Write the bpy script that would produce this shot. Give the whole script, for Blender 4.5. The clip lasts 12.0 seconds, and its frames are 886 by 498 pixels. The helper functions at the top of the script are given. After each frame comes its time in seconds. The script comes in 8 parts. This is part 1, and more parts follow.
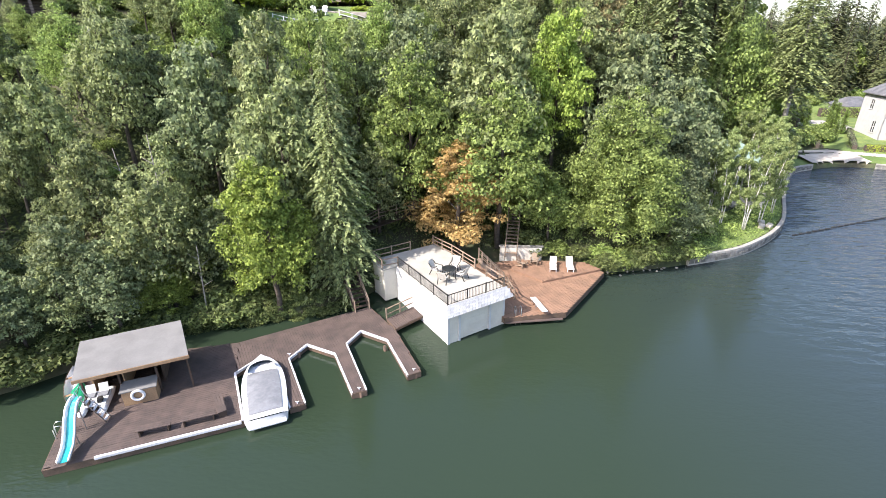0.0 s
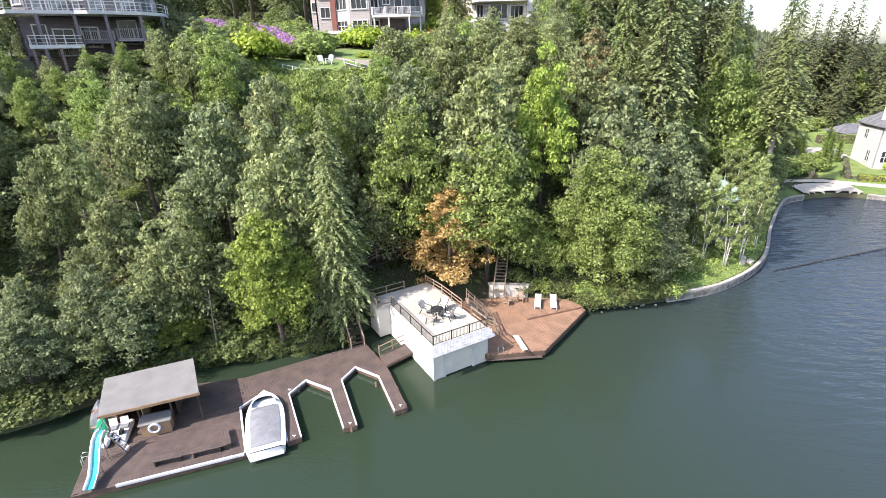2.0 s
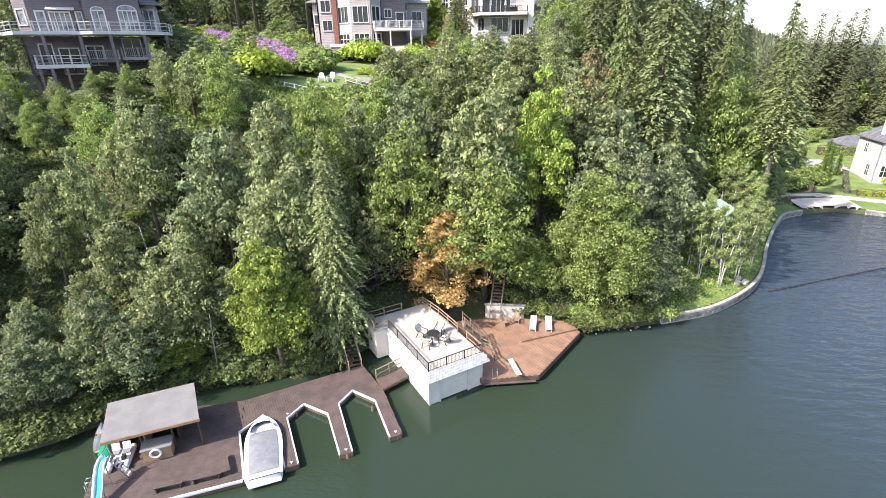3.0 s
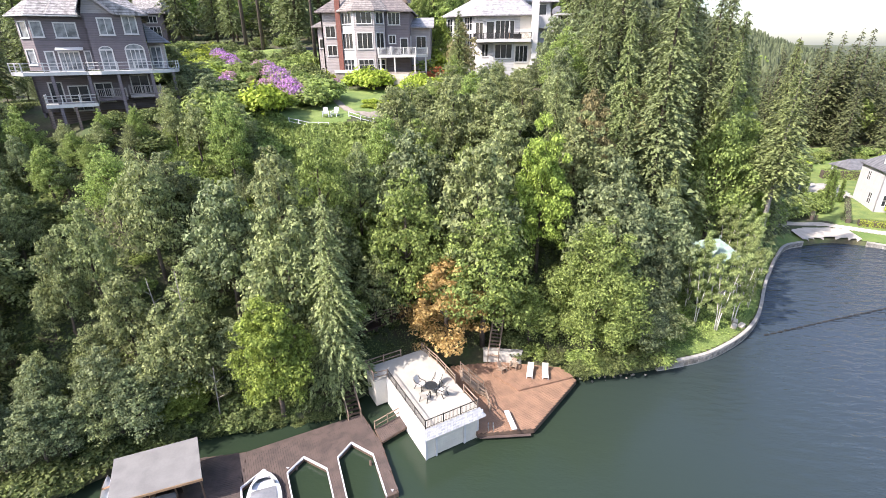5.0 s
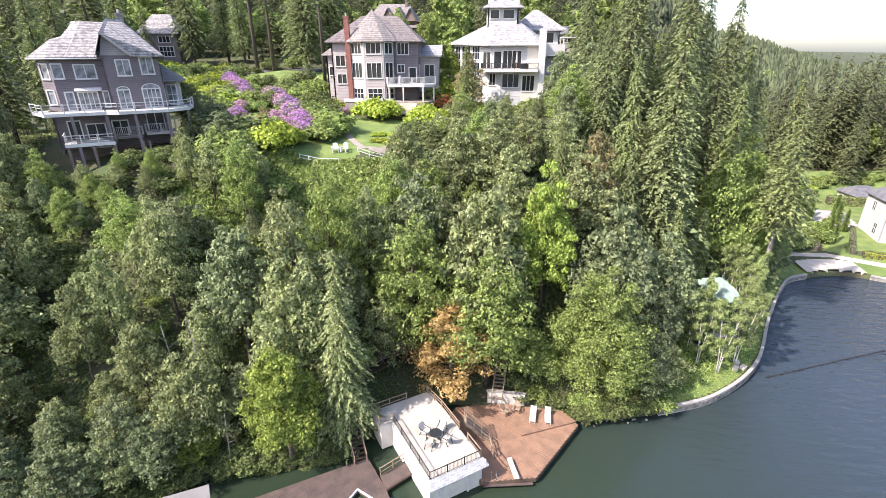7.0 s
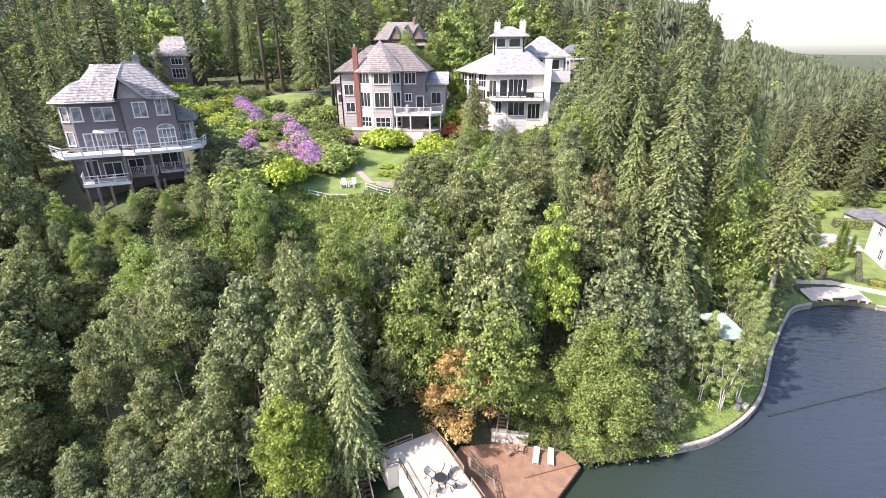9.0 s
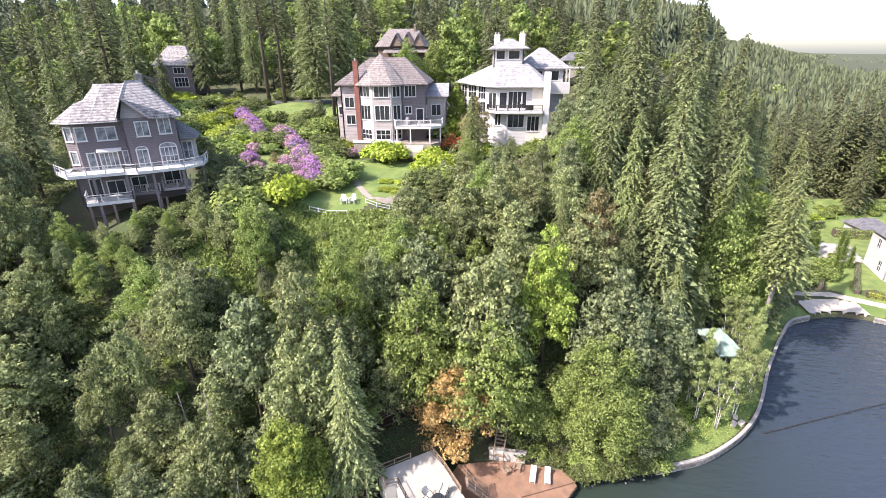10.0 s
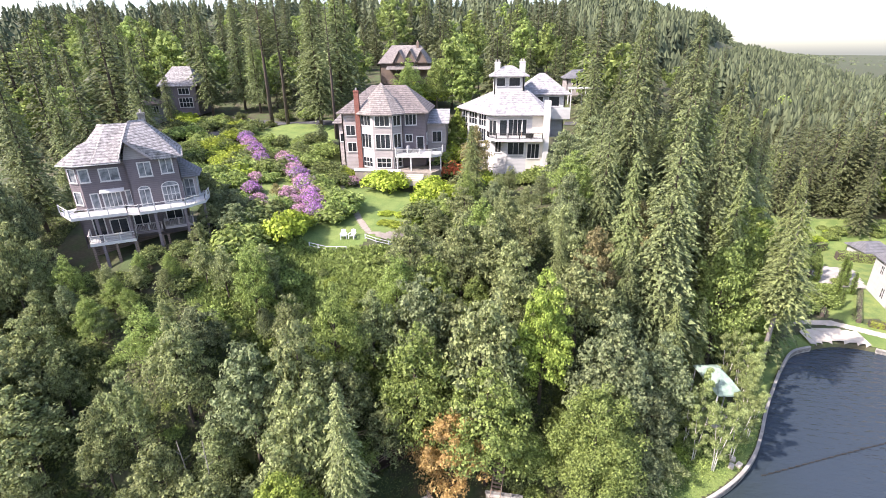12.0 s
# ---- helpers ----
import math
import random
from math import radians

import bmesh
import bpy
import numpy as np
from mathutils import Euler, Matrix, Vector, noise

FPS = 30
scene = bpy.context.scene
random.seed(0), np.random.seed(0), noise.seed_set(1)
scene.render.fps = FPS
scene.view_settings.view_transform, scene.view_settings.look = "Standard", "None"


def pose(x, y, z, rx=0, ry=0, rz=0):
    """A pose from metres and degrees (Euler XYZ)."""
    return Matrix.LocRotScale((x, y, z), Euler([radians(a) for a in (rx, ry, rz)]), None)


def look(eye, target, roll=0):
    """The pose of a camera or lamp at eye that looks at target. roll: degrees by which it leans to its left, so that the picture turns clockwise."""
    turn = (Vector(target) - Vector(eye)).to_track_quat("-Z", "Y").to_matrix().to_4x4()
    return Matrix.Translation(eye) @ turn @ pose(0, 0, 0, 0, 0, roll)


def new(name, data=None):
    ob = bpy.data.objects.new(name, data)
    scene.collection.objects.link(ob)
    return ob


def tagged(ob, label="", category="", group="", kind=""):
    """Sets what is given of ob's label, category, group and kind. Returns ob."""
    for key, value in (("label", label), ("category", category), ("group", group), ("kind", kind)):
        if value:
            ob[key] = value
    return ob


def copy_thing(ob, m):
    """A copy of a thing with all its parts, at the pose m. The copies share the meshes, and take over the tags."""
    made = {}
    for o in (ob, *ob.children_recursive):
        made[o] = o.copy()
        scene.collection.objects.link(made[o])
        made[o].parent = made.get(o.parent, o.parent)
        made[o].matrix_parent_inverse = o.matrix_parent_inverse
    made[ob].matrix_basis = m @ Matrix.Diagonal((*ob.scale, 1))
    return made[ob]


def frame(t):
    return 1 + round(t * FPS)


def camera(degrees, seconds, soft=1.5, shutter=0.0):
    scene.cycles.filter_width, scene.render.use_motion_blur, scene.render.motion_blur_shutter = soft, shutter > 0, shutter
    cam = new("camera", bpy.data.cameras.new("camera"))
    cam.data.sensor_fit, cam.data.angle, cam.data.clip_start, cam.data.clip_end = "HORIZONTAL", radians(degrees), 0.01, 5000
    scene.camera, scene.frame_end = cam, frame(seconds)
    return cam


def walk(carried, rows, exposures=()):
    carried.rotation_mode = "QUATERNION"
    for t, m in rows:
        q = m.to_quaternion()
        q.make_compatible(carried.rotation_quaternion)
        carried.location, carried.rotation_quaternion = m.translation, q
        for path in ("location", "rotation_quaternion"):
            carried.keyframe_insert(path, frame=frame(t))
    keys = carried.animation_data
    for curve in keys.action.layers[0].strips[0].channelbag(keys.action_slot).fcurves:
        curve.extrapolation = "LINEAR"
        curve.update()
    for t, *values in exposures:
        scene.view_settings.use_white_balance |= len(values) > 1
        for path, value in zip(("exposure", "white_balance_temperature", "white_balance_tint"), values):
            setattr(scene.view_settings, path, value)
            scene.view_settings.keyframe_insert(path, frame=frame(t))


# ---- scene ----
cam = camera(86.0, 12.0, soft=0.5)
# seconds, eye, target, roll
PATH = [
    (0, (-0.613, 9.458, 21.133), (-0.407, 27.767, 13.086), -0.77),
    (0.5, (0.080, 8.544, 21.826), (0.064, 26.955, 14.013), -1.10),
    (1, (0.693, 7.868, 22.522), (0.521, 26.362, 14.909), -1.43),
    (1.5, (1.295, 7.339, 23.582), (0.984, 25.873, 16.071), -1.55),
    (2, (1.597, 7.196, 24.856), (1.253, 25.730, 17.346), -1.40),
    (2.5, (1.965, 7.160, 26.156), (1.555, 25.679, 18.615), -1.28),
    (3, (2.218, 7.385, 27.346), (1.756, 25.900, 19.798), -1.15),
    (5, (2.745, 8.653, 32.585), (2.109, 27.112, 24.912), -0.69),
    (5.5, (2.734, 8.867, 33.660), (2.048, 27.350, 26.050), -0.45),
    (6, (2.789, 8.972, 34.883), (2.014, 27.461, 27.297), -0.43),
    (6.5, (2.671, 9.186, 36.079), (1.871, 27.674, 28.494), -0.32),
    (7, (2.652, 9.344, 37.259), (1.796, 27.836, 29.688), -0.28),
    (9, (2.791, 9.880, 41.959), (1.646, 28.397, 34.489), -0.43),
    (9.5, (2.982, 10.106, 43.251), (1.789, 28.609, 35.752), -0.52),
    (10, (3.254, 10.230, 44.429), (2.015, 28.732, 36.935), -0.54),
    (10.5, (3.616, 10.681, 45.665), (2.288, 29.174, 38.165), -0.63),
    (11, (3.748, 11.082, 46.935), (2.393, 29.571, 39.430), -0.64),
    (11.5, (4.000, 11.510, 48.184), (2.579, 29.995, 40.682), -0.70),
    (12, (4.139, 11.781, 49.276), (2.688, 30.292, 41.844), -0.72),
]
walk(cam, [(t, look(eye, target, roll)) for t, eye, target, roll in PATH],
     [(0, 1.47, 6450, 13), (5, 1.49, 6520, 16), (12, 1.51, 6580, 20)])

# ---- light ----
SUN_TO = Vector((-0.87, -0.48, 0.0)).normalized()
SUN_UP = radians(45)
world = bpy.data.worlds.new("world")
scene.world = world
world.use_nodes = True
wn = world.node_tree
sky = wn.nodes.new("ShaderNodeTexSky")
sky.sky_type = "NISHITA"
sky.sun_disc = False
sky.sun_elevation = SUN_UP
sky.sun_rotation = math.atan2(SUN_TO.x, SUN_TO.y)
sky.air_density, sky.dust_density, sky.ozone_density = 1.0, 2.0, 1.0
wn.links.new(sky.outputs[0], wn.nodes["Background"].inputs[0])
wn.nodes["Background"].inputs[1].default_value = 0.15
sun = new("sun", bpy.data.lights.new("sun", "SUN"))
sun.data.energy, sun.data.angle, sun.data.color = 3.35, radians(0.6), (1.0, 0.94, 0.86)
sun.matrix_world = look((0, 0, 60), Vector((0, 0, 60)) - Vector((SUN_TO.x * math.cos(SUN_UP), SUN_TO.y * math.cos(SUN_UP), math.sin(SUN_UP))))


# ---- materials ----
def mat(name, c1, c2=None, scale=3.0, rough=0.7, bump=0.2, fine=30.0, metal=0.0, island=0.0, per_object=0.0, stain=0.25, spec=0.4, edge=(0.38, 0.64)):
    """Two colours mixed by noise at two scales, with relief; island and per_object vary the value by piece."""
    m = bpy.data.materials.new(name)
    m.use_nodes = True
    n, l = m.node_tree.nodes, m.node_tree.links
    b = n["Principled BSDF"]
    b.inputs["Roughness"].default_value, b.inputs["Metallic"].default_value = rough, metal
    b.inputs["Specular IOR Level"].default_value = spec
    c2 = c2 or tuple(x * 0.7 for x in c1)
    co = n.new("ShaderNodeTexCoord")
    a = n.new("ShaderNodeTexNoise")
    a.inputs["Scale"].default_value, a.inputs["Detail"].default_value = scale, 6
    f = n.new("ShaderNodeTexNoise")
    f.inputs["Scale"].default_value, f.inputs["Detail"].default_value = fine, 4
    for t in (a, f):
        l.new(co.outputs["Object"], t.inputs["Vector"])
    ramp = n.new("ShaderNodeValToRGB")
    ramp.color_ramp.elements[0].position, ramp.color_ramp.elements[1].position = edge
    ramp.color_ramp.elements[0].color, ramp.color_ramp.elements[1].color = (*c1, 1), (*c2, 1)
    l.new(a.outputs[0], ramp.inputs[0])
    hsv = n.new("ShaderNodeHueSaturation")
    l.new(ramp.outputs[0], hsv.inputs["Color"])
    val = n.new("ShaderNodeMapRange")
    val.inputs["To Min"].default_value, val.inputs["To Max"].default_value = 1 - stain, 1 + stain
    l.new(f.outputs[0], val.inputs[0])
    value = val.outputs[0]
    for amount, node, out in ((island, "ShaderNodeNewGeometry", "Random Per Island"), (per_object, "ShaderNodeObjectInfo", "Random")):
        if amount:
            g, r, mul = n.new(node), n.new("ShaderNodeMapRange"), n.new("ShaderNodeMath")
            r.inputs["To Min"].default_value, r.inputs["To Max"].default_value = 1 - amount, 1 + amount
            mul.operation = "MULTIPLY"
            l.new(g.outputs[out], r.inputs[0])
            l.new(value, mul.inputs[0])
            l.new(r.outputs[0], mul.inputs[1])
            value = mul.outputs[0]
    l.new(value, hsv.inputs["Value"])
    l.new(hsv.outputs[0], b.inputs["Base Color"])
    if bump:
        bp = n.new("ShaderNodeBump")
        bp.inputs["Strength"].default_value, bp.inputs["Distance"].default_value = bump, 0.05
        l.new(f.outputs[0], bp.inputs["Height"])
        l.new(bp.outputs[0], b.inputs["Normal"])
    return m


def leaf_mat(name, c, dark, gloss=0.16, through_light=0.45, hue=0.006):
    """Foliage: varied by leaf clump and by plant, partly lit through."""
    c = tuple(min(0.85, v * k) for v, k in zip(c, (1.17, 1.1, 1.15)))
    dark = tuple(v * k for v, k in zip(dark, (0.76, 0.71, 0.76)))
    m = bpy.data.materials.new(name)
    m.use_nodes = True
    n, l = m.node_tree.nodes, m.node_tree.links
    b, out = n["Principled BSDF"], n["Material Output"]
    b.inputs["Roughness"].default_value, b.inputs["Specular IOR Level"].default_value = 0.5, gloss
    g, o = n.new("ShaderNodeNewGeometry"), n.new("ShaderNodeObjectInfo")
    ramp = n.new("ShaderNodeValToRGB")
    ramp.color_ramp.elements[0].color, ramp.color_ramp.elements[1].color = (*dark, 1), (*c, 1)
    ramp.color_ramp.elements[1].position = 0.85
    l.new(g.outputs["Random Per Island"], ramp.inputs[0])
    hsv = n.new("ShaderNodeHueSaturation")
    h, v = n.new("ShaderNodeMapRange"), n.new("ShaderNodeMapRange")
    h.inputs["To Min"].default_value, h.inputs["To Max"].default_value = 0.5 - hue, 0.5 + hue
    v.inputs["To Min"].default_value, v.inputs["To Max"].default_value = 0.85, 1.18
    l.new(o.outputs["Random"], h.inputs[0])
    l.new(o.outputs["Random"], v.inputs[0])
    l.new(h.outputs[0], hsv.inputs["Hue"])
    l.new(v.outputs[0], hsv.inputs["Value"])
    l.new(ramp.outputs[0], hsv.inputs["Color"])
    l.new(hsv.outputs[0], b.inputs["Base Color"])
    tr, mix = n.new("ShaderNodeBsdfTranslucent"), n.new("ShaderNodeMixShader")
    l.new(hsv.outputs[0], tr.inputs["Color"])
    mix.inputs[0].default_value = through_light
    l.new(b.outputs[0], mix.inputs[1])
    l.new(tr.outputs[0], mix.inputs[2])
    l.new(mix.outputs[0], out.inputs["Surface"])
    return m


def rows_mat(name, c1, c2, pitch, rough=0.85, axis="Z", stain=0.3, line=0.55, scale=0.9):
    """Courses of shingles or siding: a stepped relief along one axis over mottled colour."""
    m = mat(name, c1, c2, scale=scale, rough=rough, bump=0.25, fine=5.0, stain=stain)
    n, l = m.node_tree.nodes, m.node_tree.links
    co = next(x for x in n if x.bl_idname == "ShaderNodeTexCoord")
    sep, mod, bp = n.new("ShaderNodeSeparateXYZ"), n.new("ShaderNodeMath"), n.new("ShaderNodeBump")
    l.new(co.outputs["Object"], sep.inputs[0])
    mod.operation = "FLOORED_MODULO"
    l.new(sep.outputs[axis], mod.inputs[0])
    mod.inputs[1].default_value = pitch
    bp.inputs["Strength"].default_value, bp.inputs["Distance"].default_value = 0.9, 0.25
    bp.invert = True
    old = n["Principled BSDF"].inputs["Normal"].links[0].from_socket
    l.new(mod.outputs[0], bp.inputs["Height"])
    l.new(old, bp.inputs["Normal"])
    l.new(bp.outputs[0], n["Principled BSDF"].inputs["Normal"])
    gap, mul = n.new("ShaderNodeMapRange"), n.new("ShaderNodeMath")
    gap.inputs["From Min"].default_value, gap.inputs["From Max"].default_value = 0.0, pitch * 0.45
    gap.inputs["To Min"].default_value, gap.inputs["To Max"].default_value = line, 1.0
    l.new(mod.outputs[0], gap.inputs[0])
    hsv = next(x for x in n if x.bl_idname == "ShaderNodeHueSaturation")
    value = hsv.inputs["Value"].links[0].from_socket
    mul.operation = "MULTIPLY"
    l.new(value, mul.inputs[0])
    l.new(gap.outputs[0], mul.inputs[1])
    l.new(mul.outputs[0], hsv.inputs["Value"])
    return m


M = {
    "earth": mat("earth", (0.075, 0.068, 0.04), (0.06, 0.085, 0.03), scale=0.35, rough=0.95, bump=0.6, fine=2.5, stain=0.5),
    "lawn": mat("lawn", (0.165, 0.215, 0.06), (0.10, 0.155, 0.04), scale=0.35, rough=0.95, bump=0.6, fine=7, stain=0.5),
    "meadow": mat("meadow", (0.17, 0.21, 0.06), (0.10, 0.15, 0.045), scale=0.5, rough=0.95, bump=0.5, fine=5, stain=0.4),
    "asphalt": mat("asphalt", (0.09, 0.088, 0.095), (0.06, 0.06, 0.065), scale=0.6, rough=0.9, fine=20),
    "gravel": mat("gravel", (0.30, 0.26, 0.22), (0.22, 0.19, 0.16), scale=1.5, rough=0.95, fine=20),
    "sand": mat("sand", (0.50, 0.45, 0.38), (0.40, 0.355, 0.30), scale=0.8, rough=0.95, fine=12),
    "stone": mat("stone", (0.25, 0.235, 0.215), (0.14, 0.135, 0.12), scale=2.0, rough=0.9, bump=0.6, fine=9, per_object=0.3),
    "concrete": mat("concrete", (0.40, 0.375, 0.34), (0.30, 0.285, 0.26), scale=0.8, rough=0.9, fine=12),
    "roofdeck": mat("roof_deck_coating", (0.41, 0.385, 0.335), (0.35, 0.325, 0.285), scale=0.7, rough=0.85, bump=0.1, fine=9, stain=0.1),
    "white": mat("white_paint", (0.56, 0.548, 0.535), (0.49, 0.48, 0.47), scale=1.2, rough=0.6, bump=0.08, fine=14, stain=0.12),
    "white_shingle": mat("white_shingle", (0.57, 0.555, 0.555), (0.42, 0.415, 0.42), scale=2.2, rough=0.8, bump=0.4, fine=12, per_object=0.13),
    "worn_white": mat("worn_white_paint", (0.56, 0.545, 0.53), (0.22, 0.21, 0.20), scale=2.6, rough=0.7, bump=0.25, fine=9, stain=0.1, edge=(0.6, 0.72)),
    "cream": mat("cream_panel", (0.62, 0.58, 0.50), (0.55, 0.51, 0.44), scale=0.8, rough=0.7, bump=0.06, fine=8, stain=0.08),
    "dock": mat("weathered_dock_boards", (0.098, 0.071, 0.061), (0.066, 0.049, 0.044), scale=1.2, rough=0.8, bump=0.3, fine=18, island=0.22),
    "dock_edge": mat("dock_rim_timber", (0.13, 0.085, 0.06), (0.085, 0.06, 0.045), scale=1.5, rough=0.85, bump=0.3, fine=18),
    "redwood": mat("stained_deck_boards", (0.27, 0.16, 0.105), (0.20, 0.12, 0.08), scale=1.0, rough=0.7, bump=0.25, fine=16, island=0.15),
    "rail_wood": mat("weathered_rail_wood", (0.30, 0.22, 0.16), (0.20, 0.15, 0.11), scale=2.0, rough=0.85, bump=0.3, fine=20),
    "dark_wood": mat("dark_stained_wood", (0.085, 0.055, 0.04), (0.055, 0.038, 0.028), scale=2.0, rough=0.8, bump=0.3, fine=18),
    "tan_wood": mat("tan_plywood", (0.36, 0.23, 0.13), (0.27, 0.17, 0.10), scale=1.2, rough=0.75, bump=0.15, fine=14),
    "black_metal": mat("black_metal", (0.03, 0.028, 0.026), (0.045, 0.04, 0.035), scale=3, rough=0.5, bump=0.05, metal=0.3),
    "steel": mat("steel", (0.6, 0.6, 0.6), (0.5, 0.5, 0.5), rough=0.3, metal=0.9, bump=0.03),
    "felt": mat("roofing_felt", (0.19, 0.185, 0.18), (0.155, 0.15, 0.147), scale=0.8, rough=0.9, bump=0.2, fine=10, stain=0.12),
    "bumper": mat("white_dock_bumper", (0.66, 0.645, 0.68), (0.54, 0.53, 0.56), scale=1.5, rough=0.5, bump=0.1, fine=8),
    "gelcoat": mat("white_gelcoat", (0.68, 0.68, 0.70), (0.64, 0.64, 0.66), rough=0.25, bump=0.02, stain=0.05),
    "boat_cover": mat("grey_boat_cover", (0.20, 0.205, 0.22), (0.155, 0.16, 0.175), scale=1.2, rough=0.8, bump=0.3, fine=6),
    "dark_glass": mat("tinted_glass", (0.03, 0.035, 0.04), (0.02, 0.022, 0.025), rough=0.08, bump=0.0, stain=0.05),
    # opaque pale grey panes with darker mottling
    "pale_glass": mat("pale_mottled_glass", (0.26, 0.275, 0.29), (0.10, 0.11, 0.12), scale=1.5, rough=0.12, bump=0.0, stain=0.1),
    "teal": mat("teal_slide_bed", (0.02, 0.42, 0.42), (0.02, 0.36, 0.38), rough=0.35, bump=0.03, stain=0.08),
    "green_plastic": mat("green_plastic", (0.01, 0.24, 0.12), (0.01, 0.19, 0.10), rough=0.4, bump=0.05),
    "fabric": mat("chair_sling", (0.55, 0.51, 0.46), (0.45, 0.42, 0.38), scale=4, rough=0.9, fine=25),
    "grey_siding": rows_mat("grey_lap_siding", (0.155, 0.13, 0.138), (0.134, 0.113, 0.12), 0.22, rough=0.7, stain=0.1, line=0.8),
    "light_siding": rows_mat("pale_lap_siding", (0.35, 0.315, 0.305), (0.31, 0.28, 0.27), 0.22, rough=0.7, stain=0.08, line=0.85),
    "white_siding": rows_mat("white_lap_siding", (0.46, 0.45, 0.445), (0.42, 0.412, 0.405), 0.22, rough=0.6, stain=0.06, line=0.88),
    "brown_siding": rows_mat("brown_siding", (0.20, 0.15, 0.12), (0.16, 0.12, 0.10), 0.25, rough=0.8, stain=0.1),
    "shake": rows_mat("weathered_shake_roof", (0.37, 0.35, 0.345), (0.17, 0.16, 0.155), 0.26, stain=0.6, line=0.4, scale=2.6),
    "shake_dark": rows_mat("grey_shake_roof", (0.28, 0.25, 0.235), (0.17, 0.15, 0.14), 0.26, stain=0.5, line=0.45, scale=2.2),
    # shake_dark made darker: the main roof's shadow side put into the colour
    "shake_shaded": rows_mat("shaded_shake_roof", (0.21, 0.18, 0.17), (0.125, 0.108, 0.105), 0.26, stain=0.5, line=0.45, scale=2.2),
    "pale_roof": rows_mat("pale_tile_roof", (0.36, 0.35, 0.355), (0.21, 0.205, 0.21), 0.28, stain=0.35, line=0.7, scale=1.6),
    "slate": rows_mat("slate_roof", (0.17, 0.17, 0.18), (0.12, 0.12, 0.13), 0.22),
    "copper": mat("green_copper_roof", (0.29, 0.38, 0.32), (0.20, 0.28, 0.23), scale=1.5, rough=0.7, fine=8),
    "brick": mat("red_brick", (0.25, 0.10, 0.078), (0.19, 0.08, 0.062), scale=4, rough=0.9, bump=0.3, fine=10),
    "bark": mat("bark", (0.12, 0.095, 0.075), (0.07, 0.055, 0.045), scale=5, rough=0.95, bump=0.8, fine=20),
    "bark_grey": mat("silver_bark", (0.34, 0.31, 0.28), (0.22, 0.20, 0.18), scale=5, rough=0.95, bump=0.6, fine=20),
    "birch_bark": mat("birch_bark", (0.72, 0.69, 0.64), (0.45, 0.42, 0.38), scale=5, rough=0.8, bump=0.3, fine=16),
    "l_oak": leaf_mat("oak_leaves", (0.345, 0.41, 0.175), (0.125, 0.162, 0.08)),
    "l_dark": leaf_mat("dark_leaves", (0.285, 0.35, 0.168), (0.10, 0.138, 0.074)),
    "l_green": leaf_mat("green_leaves", (0.325, 0.43, 0.125), (0.12, 0.18, 0.058)),
    "l_bright": leaf_mat("bright_maple_leaves", (0.35, 0.46, 0.10), (0.14, 0.215, 0.048), through_light=0.42),
    "l_yellow": leaf_mat("yellow_green_leaves", (0.37, 0.47, 0.07), (0.22, 0.31, 0.045), through_light=0.4),
    "l_olive": leaf_mat("olive_brown_leaves", (0.37, 0.35, 0.16), (0.17, 0.165, 0.075)),
    "l_copper": leaf_mat("copper_leaves", (0.50, 0.37, 0.15), (0.34, 0.235, 0.095)),
    "l_birch": leaf_mat("birch_leaves", (0.349, 0.439, 0.170), (0.144, 0.214, 0.078)),
    "l_fir": leaf_mat("fir_needles", (0.215, 0.27, 0.112), (0.118, 0.15, 0.07), through_light=0.2),
    "l_fir_light": leaf_mat("cedar_sprays", (0.255, 0.32, 0.122), (0.145, 0.188, 0.078), through_light=0.25),
    "l_far": leaf_mat("forest_fir_needles", (0.14, 0.168, 0.072), (0.07, 0.088, 0.042), through_light=0.2),
    "l_hill": leaf_mat("far_firs", (0.10, 0.125, 0.066), (0.06, 0.08, 0.046), gloss=0.05, through_light=0.1),
    "l_ground": leaf_mat("ground_cover_leaves", (0.215, 0.275, 0.095), (0.08, 0.11, 0.043)),
    "l_purple": leaf_mat("purple_blossom", (0.57, 0.32, 0.64), (0.31, 0.15, 0.38), hue=0.02),
    "l_pink": leaf_mat("pink_blossom", (0.78, 0.47, 0.60), (0.47, 0.24, 0.38), hue=0.01),
    "l_red": leaf_mat("red_orange_blossom", (0.74, 0.25, 0.11), (0.50, 0.15, 0.07)),
    "l_grass": leaf_mat("long_grass", (0.30, 0.39, 0.115), (0.15, 0.21, 0.06)),
}


